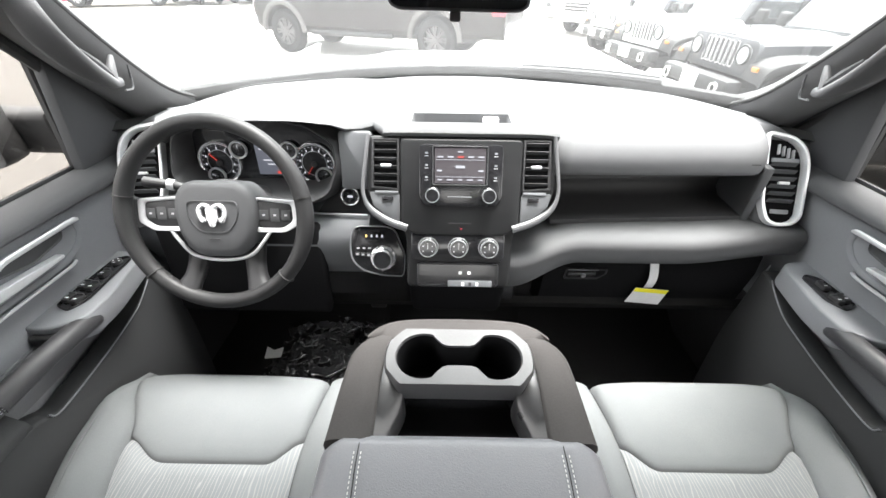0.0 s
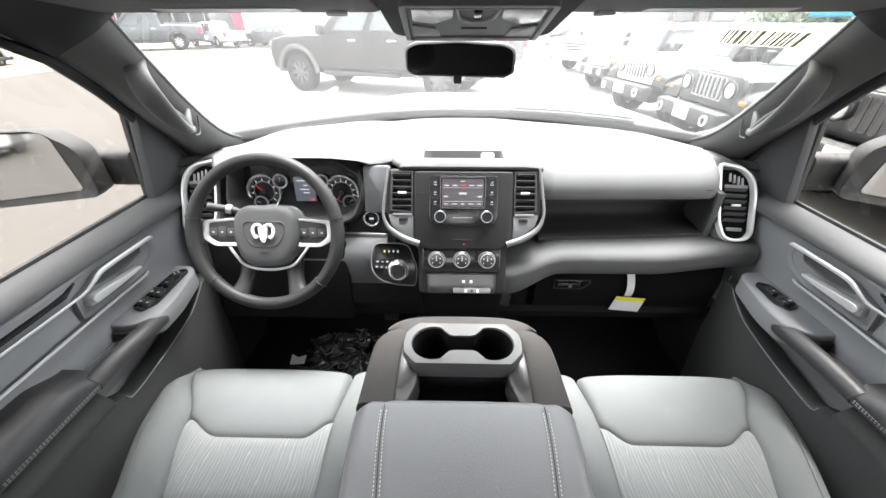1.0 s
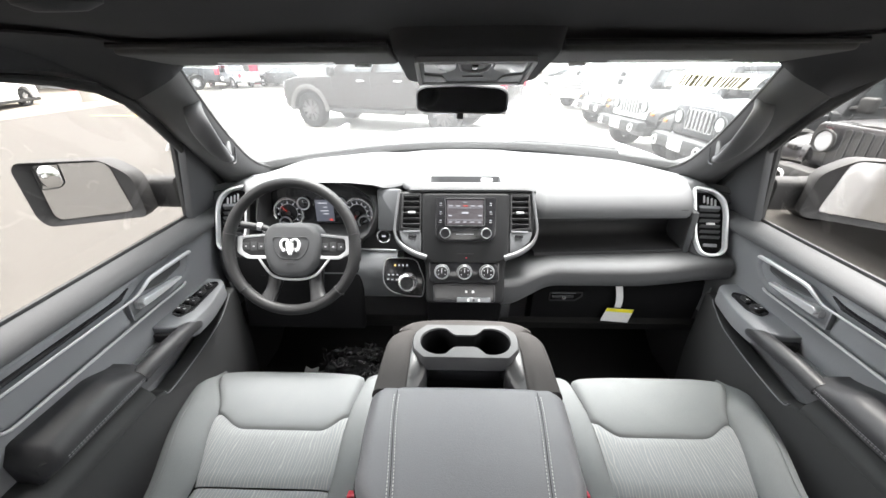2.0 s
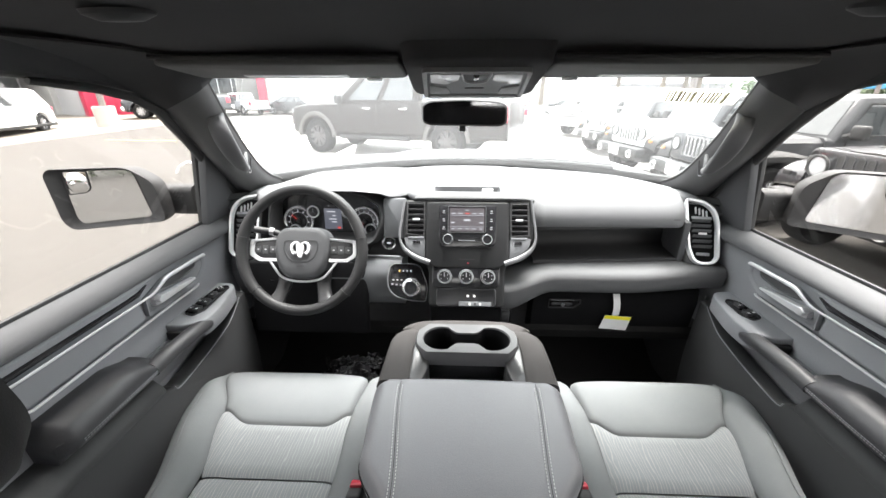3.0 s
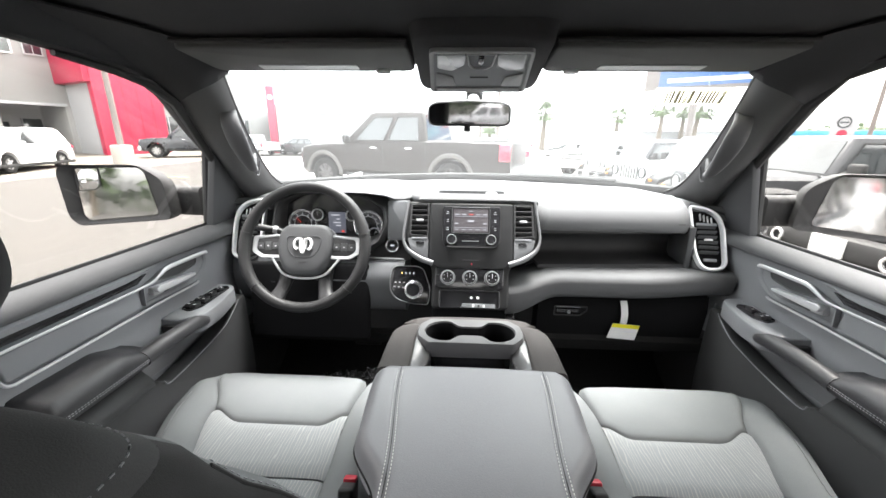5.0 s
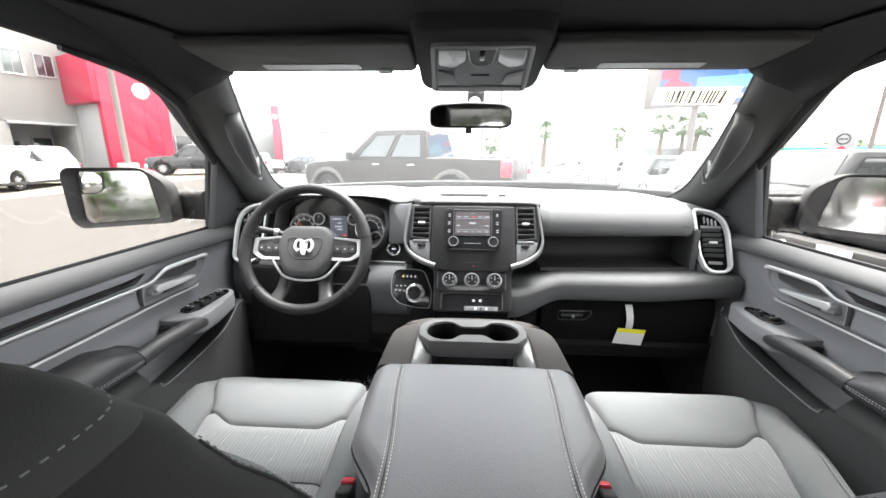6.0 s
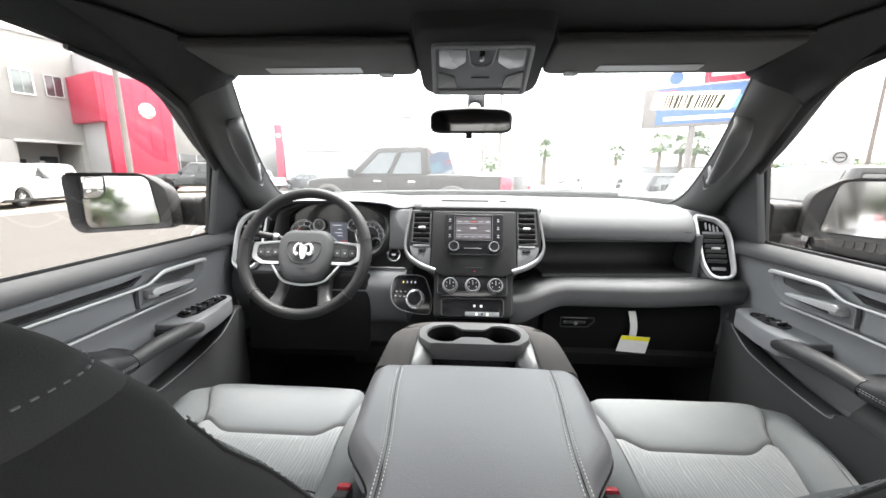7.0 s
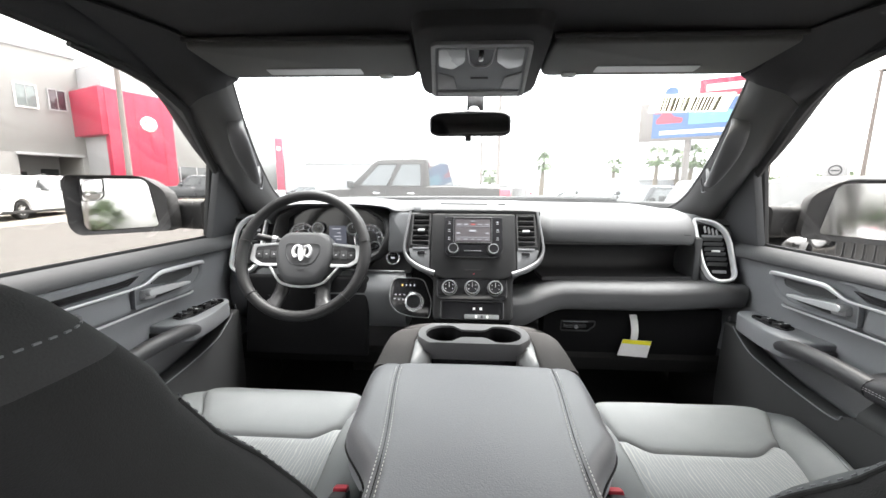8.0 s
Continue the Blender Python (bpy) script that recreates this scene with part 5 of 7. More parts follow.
part("stalk_ring", tube([mw @ Vector((-0.110, 0.055, -0.055)), mw @ Vector((-0.122, 0.057, -0.052))], 0.0115, 12), PALE, stalk)
for k in range(2):
    part("side_switch", knob(0.012, 0.012, face((-0.655 + 0.055 * k, 0.745, 1.185), 10), 0.002, 20), PIANO, dash)

# pedals
pd = thing("pedal", (-0.40, 1.05, 0.80), "black rubber brake pedal", "pedal", "pedals")
part("pad", box(0.11, 0.065, 0.02, pose(-0.42, 1.02, 0.82, 50, 0, 0), 0.006), RUBBER, pd)
part("lever", tube([(-0.42, 1.03, 0.83), (-0.42, 1.10, 0.95), (-0.42, 1.18, 1.05)], 0.012, 8), DARK, pd)
pe = thing("pedal", (-0.27, 1.06, 0.78), "black rubber accelerator pedal", "pedal", "pedals")
part("pad", box(0.055, 0.17, 0.02, pose(-0.275, 1.04, 0.80, 45, 0, 0), 0.006), RUBBER, pe)
part("lever", tube([(-0.275, 1.06, 0.83), (-0.275, 1.12, 0.95), (-0.275, 1.2, 1.0)], 0.012, 8), DARK, pe)


# ---- seats ----
def build_seat(s):
    c = 0.455
    seat = thing("front_seat", (s * c, 0.1, 0.64), "light grey cloth front seat with patterned insert and dark back", "car seat", "front seats")

    def q(x, y, z):
        """x runs from the seat's middle towards the door."""
        return Vector((s * (c + x), y, z))

    def groove(u, k=10):
        return abs(2 * u - 1) ** k

    def pad_out(y):
        """Outer edge of the front pad and of the insert."""
        return 0.142 + 0.053 * smooth(0.16, 0.37, y) + 0.062 * smooth(0.365, 0.50, y)

    def pad_in(y):
        return -0.152 + 0.006 * smooth(0.20, 0.34, y) - 0.010 * smooth(0.38, 0.50, y)

    def pad_rear(x):
        """Seam between pad and insert: straight, with its ends turned forwards."""
        return 0.322 + 0.046 * smooth(0.095, 0.200, x) ** 1.3 + 0.046 * smooth(-0.085, -0.150, x) ** 1.2

    base = part("base", box(0.50, 0.50, 0.20, pose(s * c, 0.18, 0.78), 0.04, 3), DARK, seat, "black seat base")
    # front pad
    rows = []
    prof = [(1.10, 0.80), (1.075, 0.835), (1.058, 0.89), (1.040, 0.930), (1.012, 0.962), (0.970, 0.982), (0.91, 0.990), (0.80, 0.993), (0.62, 0.994), (0.44, 0.994), (0.28, 0.994), (0.15, 0.993), (0.06, 0.991), (0.02, 0.987), (0.0, 0.979)]
    for v, z in prof:
        row = []
        for i in range(33):
            u = i / 32
            front = 0.520 - 0.012 * (2 * u - 1) ** 4
            y = 0.322 + 0.195 * v
            for k in range(6):
                x = pad_in(y) + (pad_out(y) - pad_in(y)) * u
                y = pad_rear(x) + (front - pad_rear(x)) * v
            row.append(q(x, y, z - 0.007 * groove(u, 24) + 0.001 * (1 - (2 * u - 1) ** 2)))
        rows.append([row[0] - Vector((0, 0, 0.07))] + row + [row[-1] - Vector((0, 0, 0.07))])
    part("front_pad", sheet(rows, 0.02), CLOTH, seat, "smooth light grey cloth front pad", 70)
    # patterned insert in two panels
    for y0, y1 in ((0.326, 0.186), (0.182, -0.06)):
        rows = []
        for j in range(11):
            v = j / 10
            row = []
            for i in range(25):
                u = i / 24
                yn = y0 + (y1 - y0) * v
                y = yn
                for k in range(6):
                    x = pad_in(y) + (pad_out(y) - pad_in(y)) * u
                    y = yn + ((pad_rear(x) - 0.322) * (1 - v) if y0 > 0.3 else 0.0)
                row.append(q(x, y, 0.988 - 0.007 * groove(u, 20) - 0.007 * groove(v, 16) - 0.012 * smooth(0.3, 0.0, y)))
            rows.append(row)
        part("seat_insert", sheet(rows, 0.02), RIB, seat, "grey insert with pale wavering lines", 70)
    # bolsters
    def reach_out(y):
        """Outer outline of the cushion in plan."""
        return 0.236 + 0.084 * smooth(0.08, 0.40, y) - 0.058 * smooth(0.445, 0.535, y) ** 1.5

    rows = []
    for j in range(26):
        y = -0.06 + 0.585 * j / 25
        h, o = pad_out(y), reach_out(y)
        o = max(o, h + 0.012)
        k = smooth(0.43, 0.525, y)
        nar = min(1.0, (o - h) / 0.10)
        row = []
        for px, pz in ((0.0, 0.978), (0.03, 0.986), (0.10, 0.992), (0.28, 1.000), (0.46, 1.004), (0.64, 1.001), (0.80, 0.990), (0.91, 0.970), (0.98, 0.936), (1.0, 0.88), (0.98, 0.80)):
            crease = 0.004 * math.exp(-((y - 0.455 + 0.10 * px) / 0.007) ** 2) * math.exp(-((px - 0.15) / 0.22) ** 2)
            row.append(q(h + (o - h) * px, y, pz - (pz - 0.978) * (1 - nar) * 0.5 * (1 if pz > 0.978 else 0) - 0.020 * k - crease))
        rows.append(row)
    rows += [[v + Vector((0, dy, -dz * max(0.0, (v.z - 0.76) / 0.20))) for v in rows[-1]] for dy, dz in ((0.010, 0.022), (0.014, 0.06), (0.008, 0.13))]
    part("cushion_bolster", sheet(rows, 0.02), CLOTH, seat, "light grey cloth side bolster", 70)
    seam = [q(pad_out(y) + 0.60 * (reach_out(y) - pad_out(y)), y, 1.0035) for y in [-0.05 + 0.03 * i for i in range(16)]]
    part("seam", tube(seam, 0.0010, 6), CLOTH, seat)
    rows = []
    for j in range(20):
        y = -0.06 + 0.580 * j / 19
        k = smooth(0.34, 0.52, y)
        drop = 0.016 * smooth(0.46, 0.52, y) ** 2
        row = []
        for px, pz in ((0.0, 0.974), (0.05, 0.983), (0.16, 0.991), (0.35, 0.999), (0.55, 1.002), (0.76, 0.996), (0.90, 0.980), (0.975, 0.940), (1.0, 0.88), (0.98, 0.80)):
            row.append(q(pad_in(y) - (0.094 - 0.010 * k) * px, y, pz + 0.004 - drop - 0.016 * k))
        rows.append(row)
    rows += [[v + Vector((0, dy, -dz * max(0.0, (v.z - 0.76) / 0.20))) for v in rows[-1]] for dy, dz in ((0.008, 0.05), (0.004, 0.12))]
    part("cushion_bolster", sheet(rows, 0.02), CLOTH, seat, "light grey cloth side bolster", 70)
    # backrest, by slices up its height: light front cover, dark sides and rear
    back = -0.045 if s > 0 else 0.0
    fronts, rears, tops = [], [], []
    for z, w, d in ((0.92, 0.268, 0.15), (1.0, 0.280, 0.15), (1.08, 0.285, 0.15), (1.16, 0.285, 0.148), (1.20, 0.276, 0.146), (1.23, 0.264, 0.145), (1.275, 0.240, 0.142), (1.30, 0.226, 0.140), (1.32, 0.217, 0.138), (1.36, 0.211, 0.134), (1.40, 0.216, 0.130),
                    (1.43, 0.217, 0.124), (1.450, 0.213, 0.114), (1.463, 0.203, 0.098), (1.471, 0.184, 0.080), (1.476, 0.146, 0.056), (1.478, 0.07, 0.03)):
        yf = 0.060 - 0.4565 * (z - 1.0) + back * (z - 0.8) - 0.018 * smooth(1.27, 1.37, z) - 0.030 * smooth(1.37, 1.475, z)
        def at_angle(a, z=z, w=w, d=d, yf=yf):
            ca, sa = math.cos(a), math.sin(a)
            px = math.copysign(abs(ca) ** 0.38, ca) * w
            py = math.copysign(abs(sa) ** 0.55, sa) * d / 2
            if sa > 0:
                py -= 0.035 * (1 - smooth(0.35, 0.75, abs(px) / w)) * smooth(1.44, 1.30, z)
            return q(px, yf - d / 2 + py, z)
        a0 = radians(24 + 22 * smooth(1.30, 1.42, z))
        if z < 1.445:
            fronts.append([at_angle(a0 + (math.pi - 2 * a0) * i / 24) for i in range(25)])
            rears.append([at_angle(math.pi - a0 + (math.pi + 2 * a0) * i / 24) for i in range(25)])
        if z > 1.42:
            tops.append([at_angle(2 * math.pi * i / 48) for i in range(48)])
    part("backrest_front", sheet(fronts, 0.004), CLOTH, seat, "light grey cloth front of the backrest", 70)
    part("backrest_rear", sheet(rears, 0.004), CLOTHDK, seat, "dark grey cloth sides and rear of the backrest", 70)
    part("backrest_top", loft(tops), CLOTHMID, seat, "mid grey cloth over the top of the backrest", 70)
    seam_lines = [[r[0] for r in fronts], [r[24] for r in fronts], [tops[1][k % 48] for k in range(13, 36)], [tops[1][k % 48] for k in range(37, 60)]]
    for n, edge in enumerate(seam_lines):
        if n < 2:
            part("piping", tube(spline([tuple(v) for v in edge[:-2]], 40), 0.0024, 8), CLOTHDK, seat)
        dots = []
        pts = spline([tuple(v) for v in (edge[:-2] if n < 2 else edge)], 400)
        gone = 0.0
        for k in range(399):
            v, step = pts[k], pts[k + 1] - pts[k]
            gone += step.length
            if gone < (0.0095 if n < 2 else 0.0075):
                continue
            gone = 0.0
            rot = step.normalized().to_track_quat("Y", "Z").to_matrix().to_4x4()
            off = Vector((s * (0.003 if n else -0.003), 0.005, 0.001)) if n < 2 else Vector((0, 0, 0.0005))
            dots.append(box(*((0.0013, 0.0042, 0.0012) if n < 2 else (0.0011, 0.0036, 0.0010)), Matrix.Translation(v + off) @ rot, 0))
        tagged(part("stitching", join(*dots), MID, seat), kind="stuff")
    hr = [(-0.134, 0.0), (-0.132, 0.20), (-0.10, 0.265), (0.10, 0.265), (0.132, 0.20), (0.134, 0.0), (0.10, -0.04), (-0.10, -0.04)]
    mh_ = Matrix.Translation((s * c, -0.225 + back, 1.545)) @ face((0, 0, 0), -8)
    o = rounded(hr[::-1], 0.05, 8)
    part("headrest", loft([[mh_ @ Vector((1.05 * x * k, 0.10 + (y - 0.10) * k, z)) for x, y in o] for k, z in ((0.80, -0.052), (0.93, -0.045), (1.0, -0.025), (1.0, 0.022), (0.93, 0.042), (0.80, 0.050))]), CLOTHDK, seat, "dark cloth headrest", 50)
    for dx in (-0.06, 0.06):
        part("headrest_post", tube([(s * c + dx, -0.24 + back, 1.44), (s * c + dx, -0.225 + back, 1.53)], 0.006, 10), CHROME, seat)
    return seat


for s in (-1, 1):
    build_seat(s)
    bk = thing("seat_belt_buckle", (s * 0.225, 0.10, 0.95), "black seat belt buckle with a red release button", "buckle", "seat belt buckles")
    mbk = pose(s * (0.214 if s > 0 else 0.238), 0.118, 0.974 if s < 0 else 0.994, -24, 0, 0)
    part("body", box(0.028, 0.050, 0.11, mbk, 0.006, 3), DARK, bk)
    part("release", box(0.024, 0.018, 0.012, at(mbk, 0, 0.012, 0.055), 0.003), RED, bk, "red release button")

# rear bench
rb = thing("rear_bench", (0, -1.15, 0.64), "dark grey cloth rear bench", "car seat")
part("cushion", box(1.40, 0.50, 0.20, pose(0, -1.06, 0.92, 5, 0, 0), 0.06, 4), CLOTH, rb)
part("backrest", box(1.40, 0.16, 0.56, pose(0, -1.36, 1.20, 12, 0, 0), 0.06, 4), CLOTHDK, rb)
for x in (-0.47, 0.47):
    part("headrest", box(0.24, 0.09, 0.13, pose(x, -1.41, 1.52, 10, 0, 0), 0.035, 4), CLOTHDK, rb)

# ---- centre console ----
co = thing("centre_console", (-0.012, 0.1, 0.64), "grey centre console with twin cup holders and padded lid", "centre console")
CX = -0.012
# lid with tucked waist
def lid_half(y):
    w = 0.202 - 0.010 * smooth(0.25, 0.10, y) - 0.052 * smooth(0.092, -0.012, y)
    return w - 0.030 * smooth(0.245, 0.282, y) ** 2 - 0.004 * smooth(0.15, 0.25, y)


def lid_z(x, y):
    return 1.197 - 0.004 * (x / 0.19) ** 2 - 0.005 * smooth(0.05, -0.15, y)


rows = []
for j in range(64):
    y = 0.282 - 0.45 * (j / 63) ** 1.25
    w = lid_half(y)
    row = []
    for i in range(81):
        u = 2 * i / 80 - 1
        u = math.copysign(1 - (1 - abs(u)) ** 1.35, u)
        x = u * w
        e = min(w - abs(x), (0.282 - y) * 1.2)
        k = min(1.0, e / 0.026)
        drop = 0.030 * (1 - math.sqrt(max(0.0, 1 - (1 - k) ** 2)))
        seam = 0.142 - 0.018 * smooth(0.25, 0.0, y)
        gr = 0.0015 * math.exp(-((abs(x) - seam) / 0.006) ** 2)
        row.append((CX + x, y, lid_z(x, y) - drop - gr))
    row = [(row[0][0] + 0.004, y, 1.125), (row[0][0], y, 1.150)] + row + [(row[-1][0], y, 1.150), (row[-1][0] - 0.004, y, 1.125)]
    rows.append(row)
rows.insert(0, [(x, y + 0.002, 1.125) for x, y, z in rows[0]])
part("lid", sheet(rows, 0.008), HIDE, co, "grey leatherette padded lid", 60)
part("lid_seam", tube([(CX + s_, y_, z_) for s_, y_, z_ in [(lid_half(0.282 - 0.45 * (j / 40)) + 0.0005, 0.282 - 0.45 * (j / 40), 1.158) for j in range(41)]], 0.002, 6), CLOTHDK, co)
part("lid_seam", tube([(CX - s_, y_, z_) for s_, y_, z_ in [(lid_half(0.282 - 0.45 * (j / 40)) + 0.0005, 0.282 - 0.45 * (j / 40), 1.158) for j in range(41)]], 0.002, 6), CLOTHDK, co)
for s in (-1, 1):
    dots = []
    for off in (-0.0048, 0.0048):
        for k in range(62):
            y = 0.248 - 0.0062 * k
            x = s * (0.142 - 0.018 * smooth(0.25, 0.0, y)) + off
            dots.append(box(0.0011, 0.0034, 0.0009, pose(CX + x, y, lid_z(x, y) + 0.0001), 0))
    tagged(part("stitching", join(*dots), THREAD, co, "pale double stitching"), kind="stuff")
    part("lid_seam", tube([(CX + s * (0.142 - 0.018 * smooth(0.25, 0.0, y)), y, lid_z(0.136, y) - 0.0012) for y in [0.262 - 0.42 * k / 30 for k in range(31)]], 0.0007, 6), CLOTHDK, co)
# body
part("body", loft([[Vector((CX + x * k, y, z)) for x, y in rounded([(-0.17, 0.47), (-0.17, -0.5), (0.17, -0.5), (0.17, 0.47)], 0.04)] for z, k in ((0.66, 0.98), (0.9, 0.98), (1.07, 0.97), (1.085, 0.96))]), DARK, co, "black console body")
part("bin", loft([[Vector((CX + x, y, z)) for x, y in rounded([(-0.155, 0.270), (-0.155, -0.49), (0.155, -0.49), (0.155, 0.270)], 0.03)] for z in (1.08, 1.135)]), DARK, co, "black bin under the lid")
CHEEK = surf("dark_soft_touch", (0.046, 0.043, 0.042), 0.8, grain=0.3, spec=0.12)
# cheeks either side of the cup holders
for s in (-1, 1):
    rings = []
    for j in range(17):
        t = j / 16
        y = 0.268 + 0.195 * t
        drop = 0.010 * smooth(0.80, 1.0, t) ** 2
        xo = 0.198 - 0.010 * t - 0.020 * smooth(0.60, 1.0, t) ** 2
        xi = 0.128 - 0.010 * smooth(0.5, 1.0, t)
        zt = 1.190 + 0.006 * smooth(0.0, 0.5, t) - drop
        prof = ((xi, zt - 0.09), (xi, zt - 0.004), (xi + 0.004, zt), (xi + 0.4 * (xo - xi), zt + 0.0015), (xo - 0.012, zt - 0.001), (xo - 0.004, zt - 0.006), (xo, zt - 0.018), (xo - 0.003, zt - 0.12))
        rings.append([Vector((CX + s * x, y, z)) for x, z in prof])
    part("cheek", loft(rings), CHEEK, co, "dark soft-touch cheek", 60)
part("nose", loft([[Vector((CX + x, y, z)) for y, z in ((0.455, 1.06), (0.455, 1.187), (0.486 + n, 1.192), (0.497 + n, 1.188), (0.504 + n, 1.176), (0.507 + n, 1.12), (0.505 + n, 1.06))] for x, n in [(0.0164 * i - 0.164, 0.006 - 0.012 * abs(0.1 * i - 1) ** 2.5 - 0.028 * abs(0.1 * i - 1) ** 7) for i in range(21)]]), CHEEK, co, "", 60)
# cup holder tray


def dumbbell(n=72):
    """The opening of the two joined cups."""
    r, off, pts = 0.0455, 0.0605, []
    waist = 0.020
    for i in range(n):
        a = 2 * math.pi * i / n
        ca, sa = math.cos(a), math.sin(a)
        x = (off + r) * ca
        ax = abs(x)
        if ax > off - 0.030:
            dx = min(r, ax - off) if ax > off else ax - off
            y = math.sqrt(max(0.0, r * r - dx * dx))
        else:
            y = waist
        if abs(ax - (off - 0.030)) < 0.010:
            y = 0.5 * (y + waist + 0.006)
        pts.append((x, math.copysign(y, sa)))
    return pts


hole = [(x, 0.409 + y) for x, y in dumbbell(72)]
rim_ring = []
for x, y in hole:
    xr, yh = x * 0.1285 / 0.106, y - 0.409
    lim = 0.060 if abs(xr) < 0.1 else 0.060 - (abs(xr) - 0.1) * 1.2
    rim_ring.append((xr, 0.409 + math.copysign(lim * min(1.0, abs(yh) / 0.016), yh)))
levels = [[Vector((CX + x, y, 1.165)) for x, y in rim_ring], [Vector((CX + x * 0.985, 0.409 + (y - 0.409) * 0.985, 1.196)) for x, y in rim_ring], [Vector((CX + x * 0.96, 0.409 + (y - 0.409) * 0.95, 1.201)) for x, y in rim_ring],
          [Vector((CX + x * 1.02, 0.409 + (y - 0.409) * 1.03, 1.200)) for x, y in hole], [Vector((CX + x, y, 1.195)) for x, y in hole]]
part("cup_rim", loft(levels, caps=False), surf("metallic_grey_plastic", (0.047, 0.047, 0.049), 0.45, grain=0.15, spec=0.35), co, "metallic grey cup holder rim", 60)
part("cup_well", loft([[Vector((CX + x, y, 1.1955)) for x, y in hole], [Vector((CX + x * 0.985, 0.409 + (y - 0.409) * 0.98, 1.16)) for x, y in hole], [Vector((CX + x * 0.96, 0.409 + (y - 0.409) * 0.93, 1.108)) for x, y in hole]][::-1], caps=False), SHADEBLACK, co)
part("cup_floor", prism([(CX + x * 0.97, 0.409 + (y - 0.409) * 0.94) for x, y in hole], 1.100, 1.112), SHADEBLACK, co)
# tray walls that run back and down from the rim, flaring to the lid
TRAYGREY = surf("tray_grey", (0.034, 0.034, 0.035), 0.32, grain=0.1, spec=0.5)
for s in (-1, 1):
    rings = []
    for j in range(13):
        t = j / 12
        y = 0.440 - 0.158 * t
        zo, zi = 1.194 - 0.016 * smooth(0.3, 1.0, t), 1.190 - 0.030 * smooth(0.25, 1.0, t)
        xo = 0.127 + 0.006 * smooth(0.2, 1.0, t)
        xi = 0.112 - 0.022 * smooth(0.1, 0.6, t) + 0.018 * smooth(0.6, 1.0, t)
        rings.append([Vector((CX + s * x, y, z)) for x, z in ((xo, 1.10), (xo, zo - 0.002), (xo - 0.003, zo), (0.5 * (xo + xi), 0.5 * (zo + zi)), (xi + 0.003, zi), (xi, zi - 0.004), (xi - 0.002, 1.10))])
    part("tray_side", loft(rings), TRAYGREY, co, "metallic grey tray wall", 60)
part("tray_floor", box(0.20, 0.09, 0.01, pose(CX, 0.315, 1.115), 0.002), SHADEBLACK, co)
part("tray_face", box(0.19, 0.012, 0.06, pose(CX, 0.362, 1.140, 8, 0, 0), 0.004), PIANO, co)

# ---- card tag, film, sticker ----
tg = thing("hang_tag", (0.51, 0.752, 1.0), "white card tag with a yellow band hung from the glove box", "paper tag")
part("strap", sheet([[Vector((0.499 + 0.010 * (1 - t) + dx, 0.762 - 0.012 * math.sin(math.pi * t), 1.050 + 0.085 * t)) for dx in (-0.011, 0.011)] for t in [i / 8 for i in range(9)]], 0.0012), CARD, tg)
mtag = face((0.508, 0.752, 1.028), -6, -4) @ pose(0, 0, 0, 0, 0, -2)
card = part("card", prism([(-0.047, -0.030), (0.043, -0.030), (0.048, 0.028), (-0.038, 0.028)], -0.0006, 0.0006, mtag), CARD, tg)
part("band", prism([(-0.0392, 0.014), (0.0462, 0.014), (0.0475, 0.028), (-0.038, 0.028)], 0.0006, 0.0012, mtag), YELLOW, card, "bright yellow printed band")

rows = []
for j in range(130):
    row = []
    for i in range(140):
        x, y = -0.62 + 0.38 * i / 139, 0.62 + 0.36 * j / 129
        fold = (1 - abs(noise.noise((x * 13 + y * 6, y * 15, 3)))) ** 16 * 0.030 + (1 - abs(noise.noise((x * 31 - y * 16, y * 27, 8)))) ** 12 * 0.014
        edge = min(1.0, 6 * min(i / 139, 1 - i / 139, j / 129, 1 - j / 129) + 0.2 + 0.5 * noise.noise((x * 9, y * 9, 1)))
        z = 0.668 + max(0, y - 0.95) * 0.5 + edge * (0.016 + 0.014 * noise.noise((x * 8, y * 8, 0)) + fold)
        row.append((x + 0.010 * noise.noise((x * 14, y * 14, 9)), y + 0.010 * noise.noise((x * 14, y * 14, 5)), z))
    rows.append(row)
solo("floor_film", sheet(rows, 0.0006), FILM, "crumpled shiny clear plastic film over the driver's mat", "plastic film", angle=60)
solo("paper_scrap", prism(rounded([(-0.03, -0.02), (0.02, -0.024), (0.03, 0.012), (0.0, 0.006), (-0.02, 0.024)], 0.004), 0, 0.0008, pose(-0.60, 0.80, 0.705, 12, 8, 20)), CARD, "small torn scrap of white paper on the film", "paper")
mat = solo("floor_mat", sheet([[Vector((x, y, 0.648 + max(0, y - 0.93) * 0.6)) for y in (0.55, 0.7, 0.93, 1.1)] for x in (0.26, 0.45, 0.74)], 0.008), CARPET, "black carpet passenger floor mat", "floor mat")

# barcode sheet stuck inside the glass
def glass_frame(u, v):
    a, b, c = ws_point(u, v), ws_point(u + 0.05, v), ws_point(u, v + 0.05)
    x = (b - a).normalized()
    n = x.cross((c - a).normalized()).normalized()
    y = n.cross(x)
    m = Matrix((x, y, n)).transposed().to_4x4()
    m.translation = a
    return m


